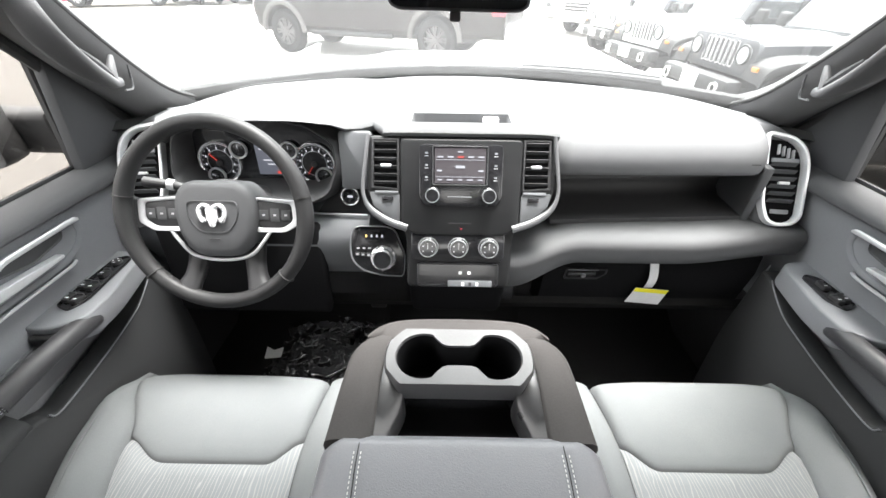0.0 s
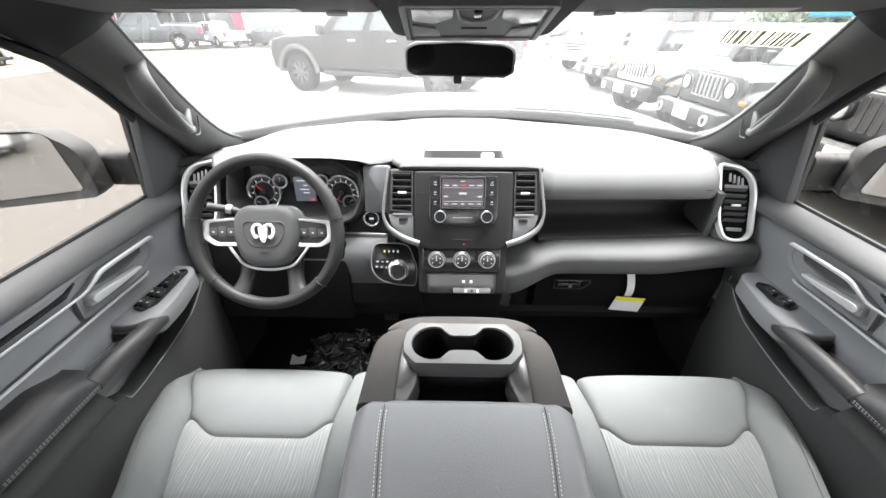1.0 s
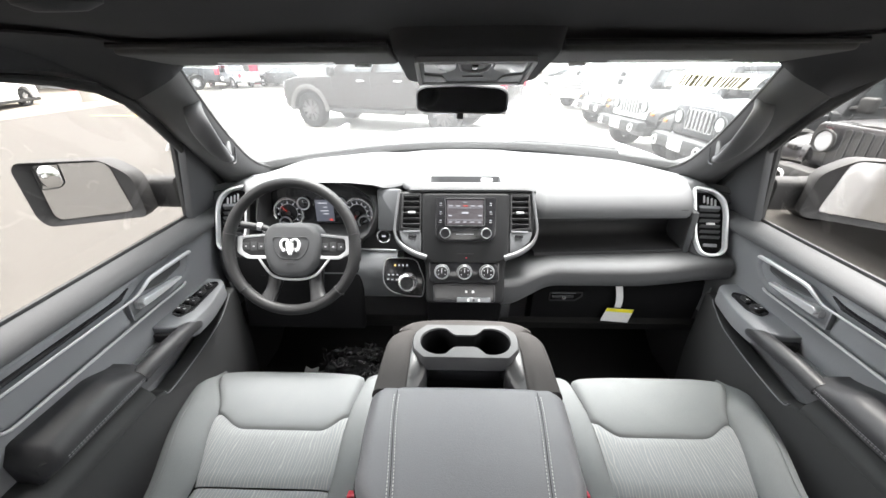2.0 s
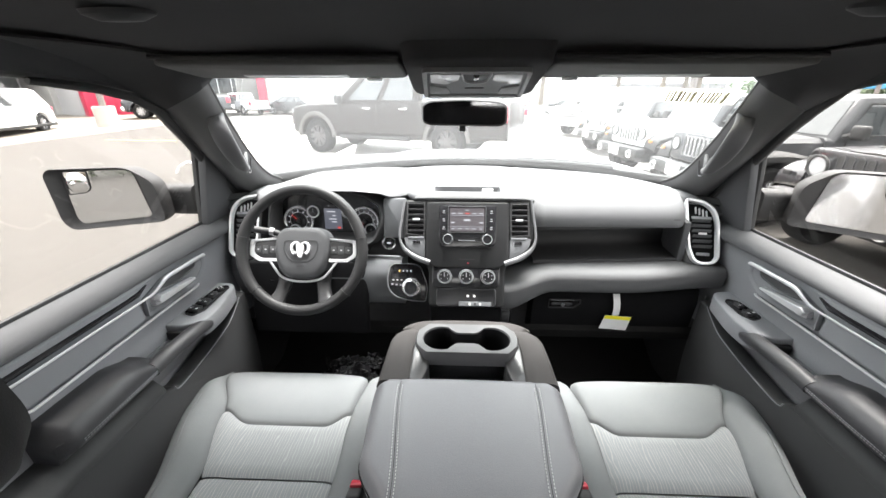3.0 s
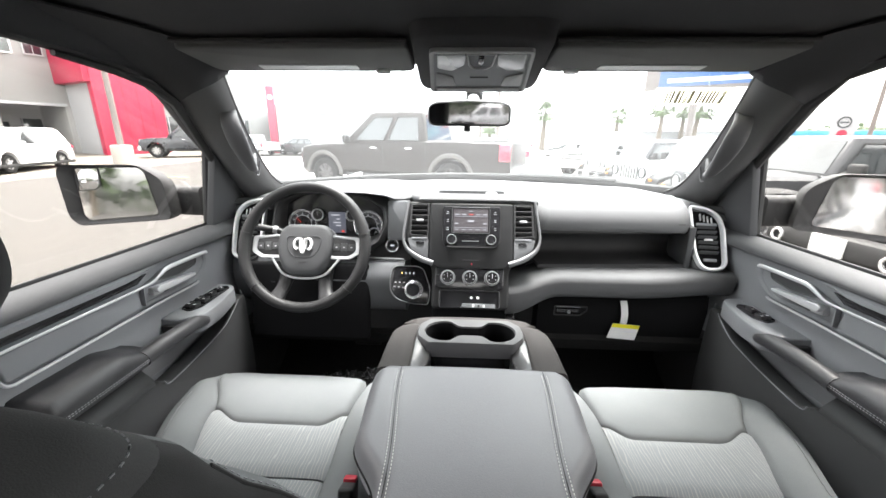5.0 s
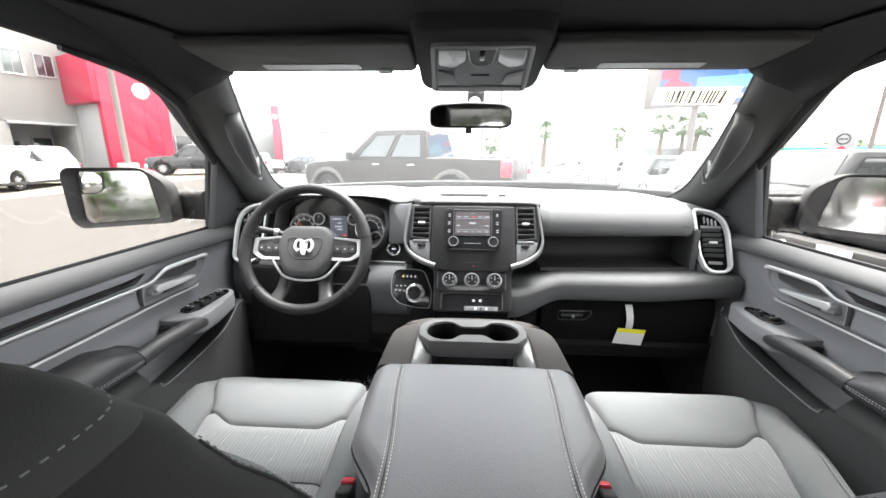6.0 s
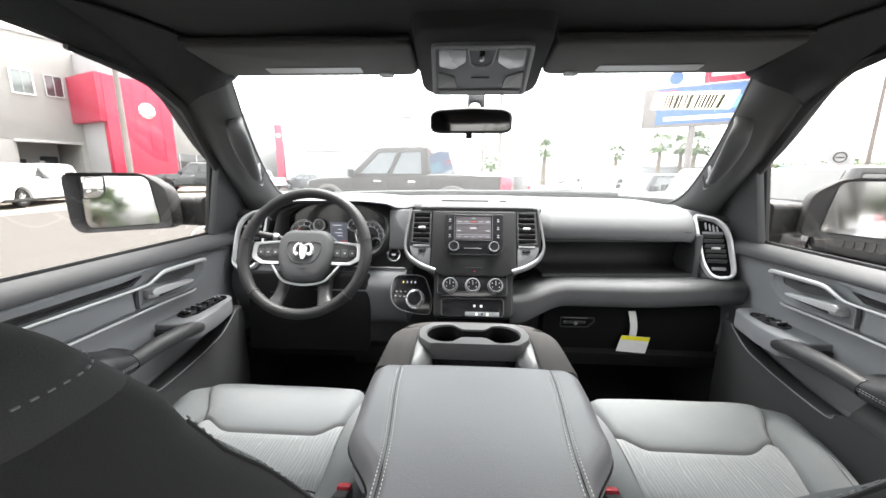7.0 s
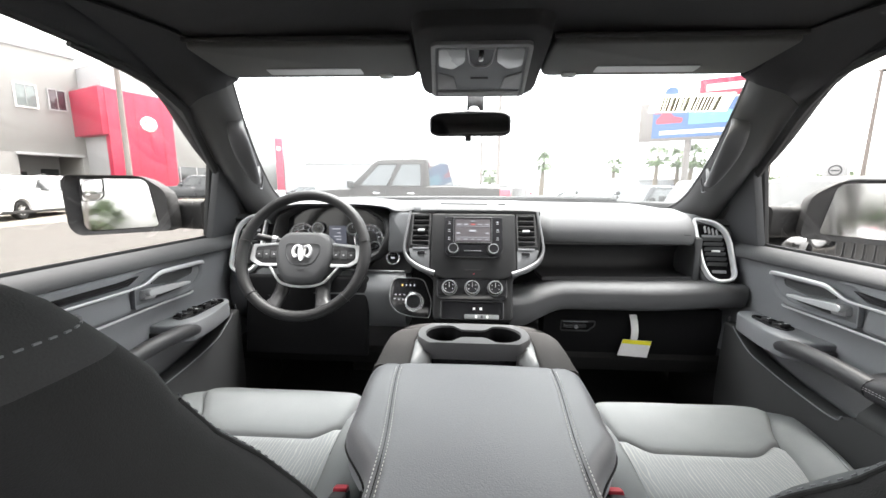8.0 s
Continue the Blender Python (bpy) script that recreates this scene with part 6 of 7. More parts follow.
gm = glass_frame(0.815, 0.76)
stick = thing("window_sticker", gm.translation, "pale printed barcode sheet stuck on the windscreen", "sticker")
part("sheet", box(0.185, 0.075, 0.0006, at(gm, 0, 0, 0.006), 0), pane("thin_paper", (0.80, 0.78, 0.66), film=0.22), stick)
random.seed(11)
x = -0.062
bars = []
while x < 0.066:
    w = random.choice((0.0024, 0.0036, 0.0052))
    if not -0.004 < x < 0.010:
        bars.append(box(w, 0.058, 0.0004, at(gm, x, -0.002, 0.0075), 0))
    x += w + random.choice((0.0018, 0.0026, 0.0034))
tagged(part("barcode", join(*bars), surf("brown_ink", (0.10, 0.085, 0.03), 0.8), stick), kind="stuff")


# ---- own hood, cowl and wipers ----
def hood_z(x, y):
    return 1.425 - 0.05 * smooth(1.4, 2.5, y) - 0.09 * smooth(2.2, 2.9, y) - 0.03 * (x / 0.8) ** 2 + 0.020 * (1 - smooth(0.34, 0.48, abs(x)))


solo("hood", sheet([[(x, y, hood_z(x, y)) for x in [-0.93 + 1.86 * i / 30 for i in range(31)]] for y in [wind_base(0.0) + 0.10 + 0.145 * j for j in range(11)]], 0.02), BODYPAINT, "silver painted hood with a raised middle", "hood", angle=60)
solo("cowl", sheet([[(x, wind_base(x) + dy, z) for x in [-0.88 + 1.76 * i / 24 for i in range(25)]] for dy, z in ((0.02, 1.425), (0.08, 1.40), (0.16, 1.395))], 0.02), RUBBER, "black plastic cowl below the windscreen", "cowl")
for s in (-1, 1):
    wp = thing("wiper", (0.1 * s, 1.35, 1.44), "black wiper at rest on the windscreen", "wiper", "wipers")
    pts = [(x, wind_base(x) + 0.025, 1.472 + 0.008 * math.sin(3 * x)) for x in [(-0.62 + 0.56 * i / 12) if s < 0 else (0.02 + 0.56 * i / 12) for i in range(13)]]
    part("blade", tube(pts, 0.011, 8), RUBBER, wp)
    part("arm", tube([(p[0], p[1] + 0.02, p[2] + 0.008) for p in pts[4:]], 0.007, 8), DARK, wp)

# ---- ground ----
ASPHALT = surf("worn_asphalt", (0.037, 0.0335, 0.0295), 0.85, vary=0.25, grain=0.5, size=60, blotch=0.35)
CONCRETEGLARE = surf("pale_concrete_and_glare", (0.34, 0.325, 0.30), 0.85, vary=0.12, grain=0.4, size=40, blotch=0.4)


def ground_z(y):
    """The lot is level round the truck and climbs gently ahead of it."""
    return 0.022 * (min(45.0, max(3.0, y)) - 3.0)


def paving(outline, up, thick, rows=24):
    """A paved patch that follows the lot's slope; outline: (y, x from, x to)."""
    grid = []
    for (y0, a0, b0), (y1, a1, b1) in zip(outline, outline[1:]):
        for k in range(rows + 1):
            t = k / rows
            y = y0 + (y1 - y0) * t
            grid.append([Vector((a0 + (a1 - a0) * t + (b0 + (b1 - b0) * t - a0 - (a1 - a0) * t) * i / 8, y, ground_z(y) + up)) for i in range(9)])
    return slab(grid, (0, 0, -thick))


solo("ground", slab([[(x, y, ground_z(y)) for x in (-400, -60, 60, 400)] for y in (-300, 3, 45, 700)], (0, 0, -0.2)), ASPHALT, "grey worn asphalt of the car lot", "ground", kind="structure")
# Added patch: the asphalt's glare through the windscreen is painted as pale ground.
solo("pavement", paving([(6.2, -3.6, 16.5), (22.0, -13.0, 16.5)], 0.012, 0.05), CONCRETEGLARE, "pale patch added ahead, its colour standing for glare on the asphalt", "pavement", kind="structure")


# ---- vehicles ----
TYRE = surf("tyre_rubber", (0.012, 0.012, 0.012), 0.85, spec=0.2)
ALLOY = surf("alloy_wheel", (0.55, 0.55, 0.56), 0.3, metal=0.8)
BLACKALLOY = surf("dark_wheel", (0.03, 0.03, 0.03), 0.35)
CARGLASS = surf("dark_car_glass", (0.03, 0.035, 0.037), 0.06, vary=0.05, coat=1.0)
LAMPGLASS = surf("headlamp", (0.34, 0.35, 0.36), 0.15, coat=1.0)
TAIL = surf("red_tail_lamp", (0.55, 0.02, 0.05), 0.25, coat=0.6)
ORANGE = surf("amber_marker", (0.35, 0.14, 0.02), 0.3)


def paint(name, col, metal=0.2):
    return surf(name, col, 0.3, metal=metal, vary=0.06, coat=0.8, blotch=1.5)


def vpart(name, bm, mat, parent, label="", angle=38):
    ob = new(name, data_of(name, bm, mat, angle))
    ob.parent = parent
    return tagged(ob, label)


def wheel(car, x, y, r, w, rimmat, spokes=6):
    side = 1 if x > 0 else -1
    m = pose(x, y, r, 0, 90 * side, 0)
    wp = vpart("wheel", lathe([(r * 0.62, -w / 2), (r * 0.9, -w / 2), (r * 0.985, -w * 0.36), (r, -w * 0.2), (r, w * 0.2), (r * 0.985, w * 0.36), (r * 0.9, w / 2), (r * 0.62, w / 2), (r * 0.60, w * 0.3)], m, 36), TYRE, car, "black tyre")
    vpart("rim", lathe([(r * 0.63, w * 0.46), (r * 0.58, w * 0.40), (r * 0.55, w * 0.05), (r * 0.10, 0.0)], m, 36), BLACKALLOY, wp)
    sp = []
    for k in range(spokes):
        mk = m @ pose(0, 0, 0, 0, 0, 360 * k / spokes)
        sp.append(prism([(r * 0.09, -r * 0.06), (r * 0.60, -r * 0.115), (r * 0.60, -r * 0.03), (r * 0.30, 0), (r * 0.60, r * 0.03), (r * 0.60, r * 0.115), (r * 0.09, r * 0.06)], w * 0.22, w * 0.40, mk, 0.004, 1))
    sp.append(lathe([(0, w * 0.46), (r * 0.13, w * 0.44), (r * 0.16, w * 0.3)], m, 20))
    vpart("spokes", join(*sp), rimmat, wp, "machined wheel spokes")


def hull(tops, halfs, zb, axles, r_arch, n=70):
    """A car's lower body as sections along its length; tops and halfs: (y, z) and (y, half width)."""
    def lerp(tab, y):
        if y <= tab[0][0]:
            return tab[0][1]
        for (a, p), (b, q) in zip(tab, tab[1:]):
            if y <= b:
                return p + (q - p) * (y - a) / (b - a)
        return tab[-1][1]
    y0, y1 = tops[0][0], tops[-1][0]
    ys = {y0 + (y1 - y0) * i / n for i in range(n + 1)}
    for ax in axles:
        for k in range(13):
            ys.add(ax[0] + r_arch * math.cos(math.pi * k / 12))
    rings = []
    for y in sorted(v for v in ys if y0 <= v <= y1):
        z0 = zb
        for ax, rz in axles:
            if abs(y - ax) < r_arch:
                z0 = max(z0, rz + math.sqrt(max(0, r_arch ** 2 - (y - ax) ** 2)))
        zt, w = lerp(tops, y), lerp(halfs, y)
        z0 = min(z0, zt - 0.12)
        h = zt - z0
        half = [(w * 0.93, z0), (w, z0 + 0.10 * h), (w, z0 + 0.62 * h), (w * 0.985, z0 + 0.80 * h), (w * 0.955, z0 + 0.95 * h), (w * 0.90, zt), (w * 0.5, zt + 0.012)]
        rings.append([Vector((x, y, z)) for x, z in half] + [Vector((-x, y, z)) for x, z in reversed(half)])
    return loft(rings)


def cab(car, base, roof, side_panes, front=True, body_mat=None, glass=None):
    """Greenhouse: base and roof are (y back, y front, half width, z)."""
    b0, b1, bw, bz = base
    r0, r1, rw, rz = roof
    def ring(y0, y1, w, z, r=0.08):
        return [Vector((x, y, z)) for x, y in rrect(2 * w, y1 - y0, r, 4, 0, (y0 + y1) / 2)]
    vpart("cabin", loft([ring(b0, b1, bw, bz - 0.05), ring(b0, b1, bw, bz), ring(b0 + (r0 - b0) * 0.93, b1 + (r1 - b1) * 0.93, bw + (rw - bw) * 0.93, bz + (rz - bz) * 0.93), ring(r0 + 0.03, r1 - 0.03, rw - 0.03, rz - 0.015, 0.1), ring(r0 + 0.1, r1 - 0.1, rw - 0.1, rz, 0.1)]), body_mat, car, "painted cabin with pillars and roof")

    def sidept(s, t, f, out=0.006):
        """t along from back 0 to front 1, f up from base 0 to roof 1."""
        y0, y1 = b0 + (r0 - b0) * f, b1 + (r1 - b1) * f
        return Vector((s * (bw + (rw - bw) * f + out), y0 + (y1 - y0) * t, bz + (rz - bz) * f))
    for s in (-1, 1):
        for t0, t1 in side_panes:
            q = [sidept(s, t0, 0.08), sidept(s, t1, 0.08), sidept(s, t1 - 0.01, 0.80), sidept(s, t0 + 0.01, 0.80)]
            qi = [v + Vector((-s * 0.03, 0, 0)) for v in q]
            w = vpart("side_window", loft([qi, q]), glass or CARGLASS, car, "dark side glass")
            vpart("frame", tube(q, 0.014, 6, closed=True), RUBBER, w)
    for end, (yb, yr) in (("windscreen", (b1, r1)), ("back_window", (b0, r0))):
        d = 1 if end == "windscreen" else -1
        def pt(x, f):
            return Vector((x * (bw + (rw - bw) * f), yb + (yr - yb) * f + d * 0.012, bz + (rz - bz) * f))
        q = [pt(-0.86, 0.08), pt(0.86, 0.08), pt(0.84, 0.88), pt(-0.84, 0.88)]
        vpart(end, loft([[v + Vector((0, -d * 0.03, 0)) for v in q], q]), glass or CARGLASS, car, "dark glass")


def mirror_pair(car, y, x, z, mat):
    for s in (-1, 1):
        mp = vpart("door_mirror", join(box(0.20, 0.10, 0.19, pose(s * (x + 0.16), y, z + 0.06), 0.035, 3), tube([(s * (x - 0.02), y + 0.02, z), (s * (x + 0.10), y, z + 0.03)], 0.03, 8)), mat, car)


def build_pickup(mat, label, flare=None, group="parked trucks", rim=None):
    car = thing("pickup_truck", (0, 0, 0), label, "pickup truck", group)
    r = 0.42
    ax = [(1.86, r), (-1.81, r)]
    vpart("body", hull([(-3.22, 1.22), (-3.17, 1.27), (-0.75, 1.28), (-0.6, 1.24), (1.0, 1.22), (1.35, 1.20), (2.25, 1.16), (2.62, 1.10), (2.78, 0.98)], [(-3.22, 0.94), (-2.7, 0.98), (2.1, 0.99), (2.58, 0.96), (2.78, 0.82)], 0.48, ax, 0.52), mat, car, "painted lower body and cargo bed")
    vpart("underbody", box(1.5, 5.3, 0.22, pose(0, 0, 0.50), 0.03), RUBBER, car)
    cab(car, (-1.16, 1.22, 0.94, 1.22), (-1.00, 0.42, 0.74, 1.94), ((0.08, 0.44), (0.50, 0.86)), body_mat=mat)
    vpart("bed_opening", box(1.55, 1.85, 0.02, pose(0, -2.15, 1.285), 0.005), RUBBER, car)
    for y, _ in ax:
        for x in (-0.83, 0.83):
            wheel(car, x, y, r, 0.29, rim or ALLOY, 8)
        for s in (-1, 1):
            arc = [(s * 0.985, y + 0.545 * math.cos(math.pi * k / 14), r + 0.545 * math.sin(math.pi * k / 14)) for k in range(15)]
            vpart("wheel_flare", tube(arc, 0.055, 8, flat=0.8), flare or mat, car, "moulded wheel arch flare")
    for s in (-1, 1):
        vpart("tail_lamp", box(0.14, 0.26, 0.36, pose(s * 0.905, -3.09, 1.04), 0.03), TAIL, car, "red tail lamp")
        vpart("headlamp", box(0.26, 0.16, 0.16, pose(s * 0.74, 2.66, 0.98, 0, 0, s * -18), 0.03), LAMPGLASS, car, "clear headlamp")
        vpart("step_bar", tube([(s * 0.93, -0.85, 0.44), (s * 0.93, 1.15, 0.44)], 0.055, 10), RUBBER, car, "black side step")
        for y in (-0.72, 0.28):
            vpart("door_handle", box(0.03, 0.20, 0.035, pose(s * 0.995, y, 1.10), 0.01), CHROME, car)
        for y in (-1.16, 0.02, 1.12):
            vpart("door_gap", box(0.012, 0.012, 0.66, pose(s * 0.984, y, 0.84), 0), RUBBER, car)
    vpart("grille", box(1.1, 0.08, 0.42, pose(0, 2.745, 0.90), 0.04), RUBBER, car, "black grille")
    for k in range(4):
        vpart("grille_bar", box(1.0, 0.03, 0.03, pose(0, 2.79, 0.76 + 0.095 * k), 0.01), CHROME, car)
    vpart("front_bumper", box(1.80, 0.22, 0.26, pose(0, 2.74, 0.56), 0.06, 3), CHROME, car)
    vpart("rear_bumper", box(1.80, 0.20, 0.22, pose(0, -3.30, 0.60), 0.05, 3), CHROME, car, "bright rear bumper")
    vpart("tailgate_line", box(1.45, 0.02, 0.5, pose(0, -3.215, 1.0), 0.01), mat, car)
    mirror_pair(car, 1.02, 0.93, 1.24, RUBBER)
    return car


def build_suv(mat, label, low=0.0, group="parked cars", name="parked_suv", category="suv"):
    """low: how much lower than a tall wagon it is (a saloon has 0.25)."""
    car = thing(name, (0, 0, 0), label, category, group)
    r = 0.37 - 0.1 * low
    ax = [(1.45, r), (-1.45, r)]
    vpart("body", hull([(-2.45, 0.98 - low), (-2.3, 1.10 - 0.6 * low), (0.9, 1.10 - 0.5 * low), (1.2, 1.08 - 0.5 * low), (2.2, 0.98 - 0.6 * low), (2.45, 0.80 - 0.6 * low)], [(-2.45, 0.84), (-2.1, 0.95), (1.9, 0.96), (2.3, 0.88), (2.45, 0.70)], 0.28, ax, r + 0.08), mat, car, "painted body")
    vpart("sill", box(1.90, 4.6, 0.14, pose(0, 0, 0.30), 0.04), RUBBER, car, "black lower cladding")
    cab(car, (-2.25 + 1.2 * low, 1.2, 0.92, 1.08 - 0.5 * low), (-1.95 + 2.4 * low, 0.35, 0.70, 1.76 - 1.2 * low), ((0.06, 0.30), (0.34, 0.58), (0.62, 0.88)), body_mat=mat)
    for y, _ in ax:
        for x in (-0.82, 0.82):
            wheel(car, x, y, r, 0.24, ALLOY, 7)
    for s in (-1, 1):
        vpart("tail_lamp", box(0.22, 0.12, 0.16, pose(s * 0.80, -2.36, 0.96 - 0.6 * low, 0, 0, s * 14), 0.03), TAIL, car, "red tail lamp")
        vpart("headlamp", box(0.30, 0.16, 0.10, pose(s * 0.68, 2.30, 0.80 - 0.4 * low, 0, 0, s * -25), 0.03), LAMPGLASS, car, "clear headlamp")
        for y in (-0.62, 0.35):
            vpart("door_handle", box(0.03, 0.18, 0.03, pose(s * 0.965, y, 0.95 - 0.4 * low), 0.01), mat, car)
        for y in (-1.0, 0.02, 0.95):
            vpart("door_gap", box(0.012, 0.012, 0.55, pose(s * 0.956, y, 0.72 - 0.3 * low), 0), RUBBER, car)
        if not low:
            vpart("roof_rail", tube([(s * 0.62, -1.8, 1.78), (s * 0.62, 0.1, 1.78)], 0.02, 8), CHROME, car)
    vpart("grille", box(1.0, 0.06, 0.20, pose(0, 2.43, 0.68 - 0.3 * low), 0.03), RUBBER, car)
    mirror_pair(car, 0.80, 0.92, 1.08 - 0.5 * low, mat)
    return car


def build_jeep(mat, label, group="row of off-roaders", top=None):
    car = thing("off_roader", (0, 0, 0), label, "off-road car", group)
    r = 0.40
    ax = [(1.45, r), (-1.5, r)]
    vpart("tub", hull([(-2.1, 1.16), (0.55, 1.16), (0.75, 1.18)], [(-2.1, 0.78), (0.75, 0.78)], 0.50, [(-1.5, r)], 0.50, 30), mat, car, "painted body tub")
    hood = [[Vector((s, y, z)) for s, z in ((-w, 0.72), (-w, h - 0.06), (-w + 0.07, h), (0, h + 0.025), (w - 0.07, h), (w, h - 0.06), (w, 0.72))] for y, w, h in ((0.62, 0.76, 1.17), (0.80, 0.72, 1.17), (1.3, 0.69, 1.165), (1.8, 0.66, 1.155), (1.95, 0.64, 1.145))]
    vpart("hood", loft(hood), mat, car, "flat painted hood")
    vpart("chassis", box(1.1, 4.0, 0.22, pose(0, -0.05, 0.50), 0.03), RUBBER, car)
    gr = rounded([(-0.64, -0.24), (0.64, -0.24), (0.68, 0.05), (0.63, 0.19), (-0.63, 0.19), (-0.68, 0.05)], 0.06)
    mg = pose(0, 1.94, 0.96, 90, 0, 180)
    g = vpart("grille", prism(gr, -0.03, 0.04, mg, 0.02, 2), mat, car, "painted upright grille")
    for k in range(7):
        slot = rrect(0.060, 0.29, 0.028, 4, -0.288 + 0.096 * k, 0.0)
        vpart("slot", prism(slot, 0.036, 0.046, mg), RUBBER, g, "dark grille slot")
        vpart("slot_rim", hoop(rrect(0.076, 0.31, 0.034, 4, -0.288 + 0.096 * k, 0.0), slot, 0.038, 0.050, mg), GREYP if mat is JEEPBLACK else CHROME, g)
    for s in (-1, 1):
        lamp = vpart("headlamp", lathe([(0, 0.052), (0.075, 0.050), (0.095, 0.046), (0.10, 0.04), (0.10, 0.0)], mg @ Matrix.Translation((s * 0.485, 0.015, 0.03)), 28), LAMPGLASS, car, "round headlamp")
        vpart("ring", hoop(circle(0.118, 28), circle(0.096, 28), 0.03, 0.060, mg @ Matrix.Translation((s * 0.485, 0.015, 0.03)), 0.008), RUBBER, lamp)
        # fender: flat top that turns down outwards
        prof = spline([(s * 0.62, 2.02, 0.78), (s * 0.62, 1.96, 0.92), (s * 0.62, 1.70, 1.00), (s * 0.62, 1.20, 1.00), (s * 0.62, 0.92, 0.88), (s * 0.62, 0.80, 0.62)], 24)
        rings = []
        for v in prof:
            rings.append([v, v + Vector((s * 0.28, 0, -0.01)), v + Vector((s * 0.33, 0, -0.05)), v + Vector((s * 0.33, 0, -0.12)), v + Vector((s * 0.29, 0, -0.07)), v + Vector((0, 0, -0.05))])
        fd = vpart("front_fender", loft(rings), RUBBER if mat is not JEEPBLACK else mat, car, "wide front fender")
        vpart("marker", box(0.10, 0.03, 0.05, pose(s * 0.80, 2.03, 0.86), 0.01), RUBBER if mat is JEEPBLACK else ORANGE, fd, "small marker lamp")
        rp = spline([(s * 0.76, -1.0, 0.62), (s * 0.76, -1.12, 0.90), (s * 0.76, -1.35, 1.0), (s * 0.76, -1.75, 1.0), (s * 0.76, -2.0, 0.86), (s * 0.76, -2.08, 0.62)], 20)
        vpart("rear_fender", tube(rp, 0.07, 8, flat=1.5), RUBBER, car)
        vpart("door_gap", box(0.012, 0.012, 0.6, pose(s * 0.785, 0.50, 0.84), 0), RUBBER, car)
        vpart("door_handle", box(0.03, 0.16, 0.04, pose(s * 0.79, -0.30, 1.02), 0.01), RUBBER, car)
        vpart("step", tube([(s * 0.82, -0.95, 0.46), (s * 0.82, 0.75, 0.46)], 0.05, 8), RUBBER, car)
        for y, _ in ax:
            wheel(car, s * 0.79, y, r, 0.27, ALLOY, 7)
    vpart("front_bumper", box(1.50, 0.22, 0.20, pose(0, 2.16, 0.62), 0.05, 2), RUBBER, car, "heavy black front bumper")
    for s in (-1, 1):
        vpart("fog_lamp", hoop(circle(0.075, 20), circle(0.045, 20), 0, 0.03, pose(s * 0.56, 2.275, 0.60, 90, 0, 180), 0.005), CHROME, car)
    vpart("number_plate", box(0.34, 0.02, 0.18, pose(0.0, 2.285, 0.62), 0.004), CARD, car, "blank white card plate")
    cab(car, (-2.05, 0.66, 0.75, 1.16), (-1.98, 0.34, 0.68, 1.72), ((0.03, 0.28), (0.32, 0.60), (0.64, 0.95)), body_mat=top or mat)
    vpart("spare_wheel", lathe([(0, 0.12), (0.30, 0.13), (0.38, 0.10), (0.38, -0.10), (0, -0.12)], pose(0, -2.25, 1.0, 90, 0, 0), 28), TYRE, car)
    mirror_pair(car, 0.50, 0.76, 1.20, RUBBER)
    return car


JEEPBLACK = paint("black_paint", (0.018, 0.018, 0.02))
GRANITE = surf("granite_metallic_paint", (0.016, 0.0130, 0.0112), 0.45, metal=0.15, vary=0.06, blotch=1.5, spec=0.3)
WHITEP = paint("white_paint", (0.75, 0.75, 0.75), 0.0)
SILVERP = paint("silver_paint", (0.42, 0.43, 0.45), 0.5)
DARKBLUE = paint("dark_blue_paint", (0.02, 0.023, 0.028))
GREYP = surf("grey_paint", (0.050, 0.052, 0.055), 0.45, metal=0.2, vary=0.06, coat=0.15, blotch=1.5)

tr = build_pickup(GRANITE, "granite grey crew cab pickup with pale wheel flares", surf("pale_flare_grey", (0.07, 0.066, 0.062), 0.5), "lot trucks", surf("smoked_wheel", (0.09, 0.085, 0.085), 0.4, metal=0.5))
tr.matrix_basis = pose(-1.76, 10.61, 0.167, 0, 0, 70.3) @ Matrix.Diagonal((1.045, 1.045, 1.087, 1))
jw = build_jeep(WHITEP, "white off-road car with black hardtop facing the lane", top=JEEPBLACK)
jw.matrix_basis = pose(5.21, 7.91, 0.108, 0, 0, 100) @ Matrix.Diagonal((0.934, 0.934, 0.934, 1))
jb = build_jeep(JEEPBLACK, "black off-road car with pale grille slots")
jb.matrix_basis = pose(5.86, 3.48, 0.011, 0, 0, 93) @ Matrix.Diagonal((0.994, 0.994, 1.033, 1))
jg = build_jeep(GREYP, "dark grey off-road car with a boxy cabin", top=GREYP)
jg.matrix_basis = pose(5.44, 5.64, 0.058, 0, 0, 93) @ Matrix.Diagonal((0.965, 0.965, 0.965, 1))
copy_thing(jw, pose(5.28, 10.89, 0.174, 0, 0, 104) @ Matrix.Diagonal((0.894, 0.894, 0.894, 1)))
copy_thing(jg, pose(5.9, 0.8, 0, 0, 0, 92))
pw = build_pickup(SILVERP, "silver crew cab pickup with a chrome bumper", group="lot trucks")
pw.matrix_basis = pose(5.79, 15.0, 0.264, 0, 0, 125) @ Matrix.Diagonal((0.84, 0.84, 0.84, 1))
pk = build_pickup(DARKBLUE, "dark blue-grey crew cab pickup beside the red wall", group="lot trucks")
pk.matrix_basis = pose(-15.9, 21.65, 0.410, 0, 0, 118) @ Matrix.Diagonal((0.85, 0.85, 0.89, 1))
su = build_suv(WHITEP, "white parked suv with dark lower cladding")
su.matrix_basis = pose(-17.49, 13.69, 0.235, 0, 0, 196) @ Matrix.Diagonal((0.909, 0.909, 0.909, 1))
sd = build_suv(JEEPBLACK, "dark parked saloon car", 0.25, "parked cars", "parked_saloon", "car")
sd.matrix_basis = pose(-10.38, 24.27, 0.468, 0, 0, 75) @ Matrix.Diagonal((0.716, 0.716, 0.716, 1))
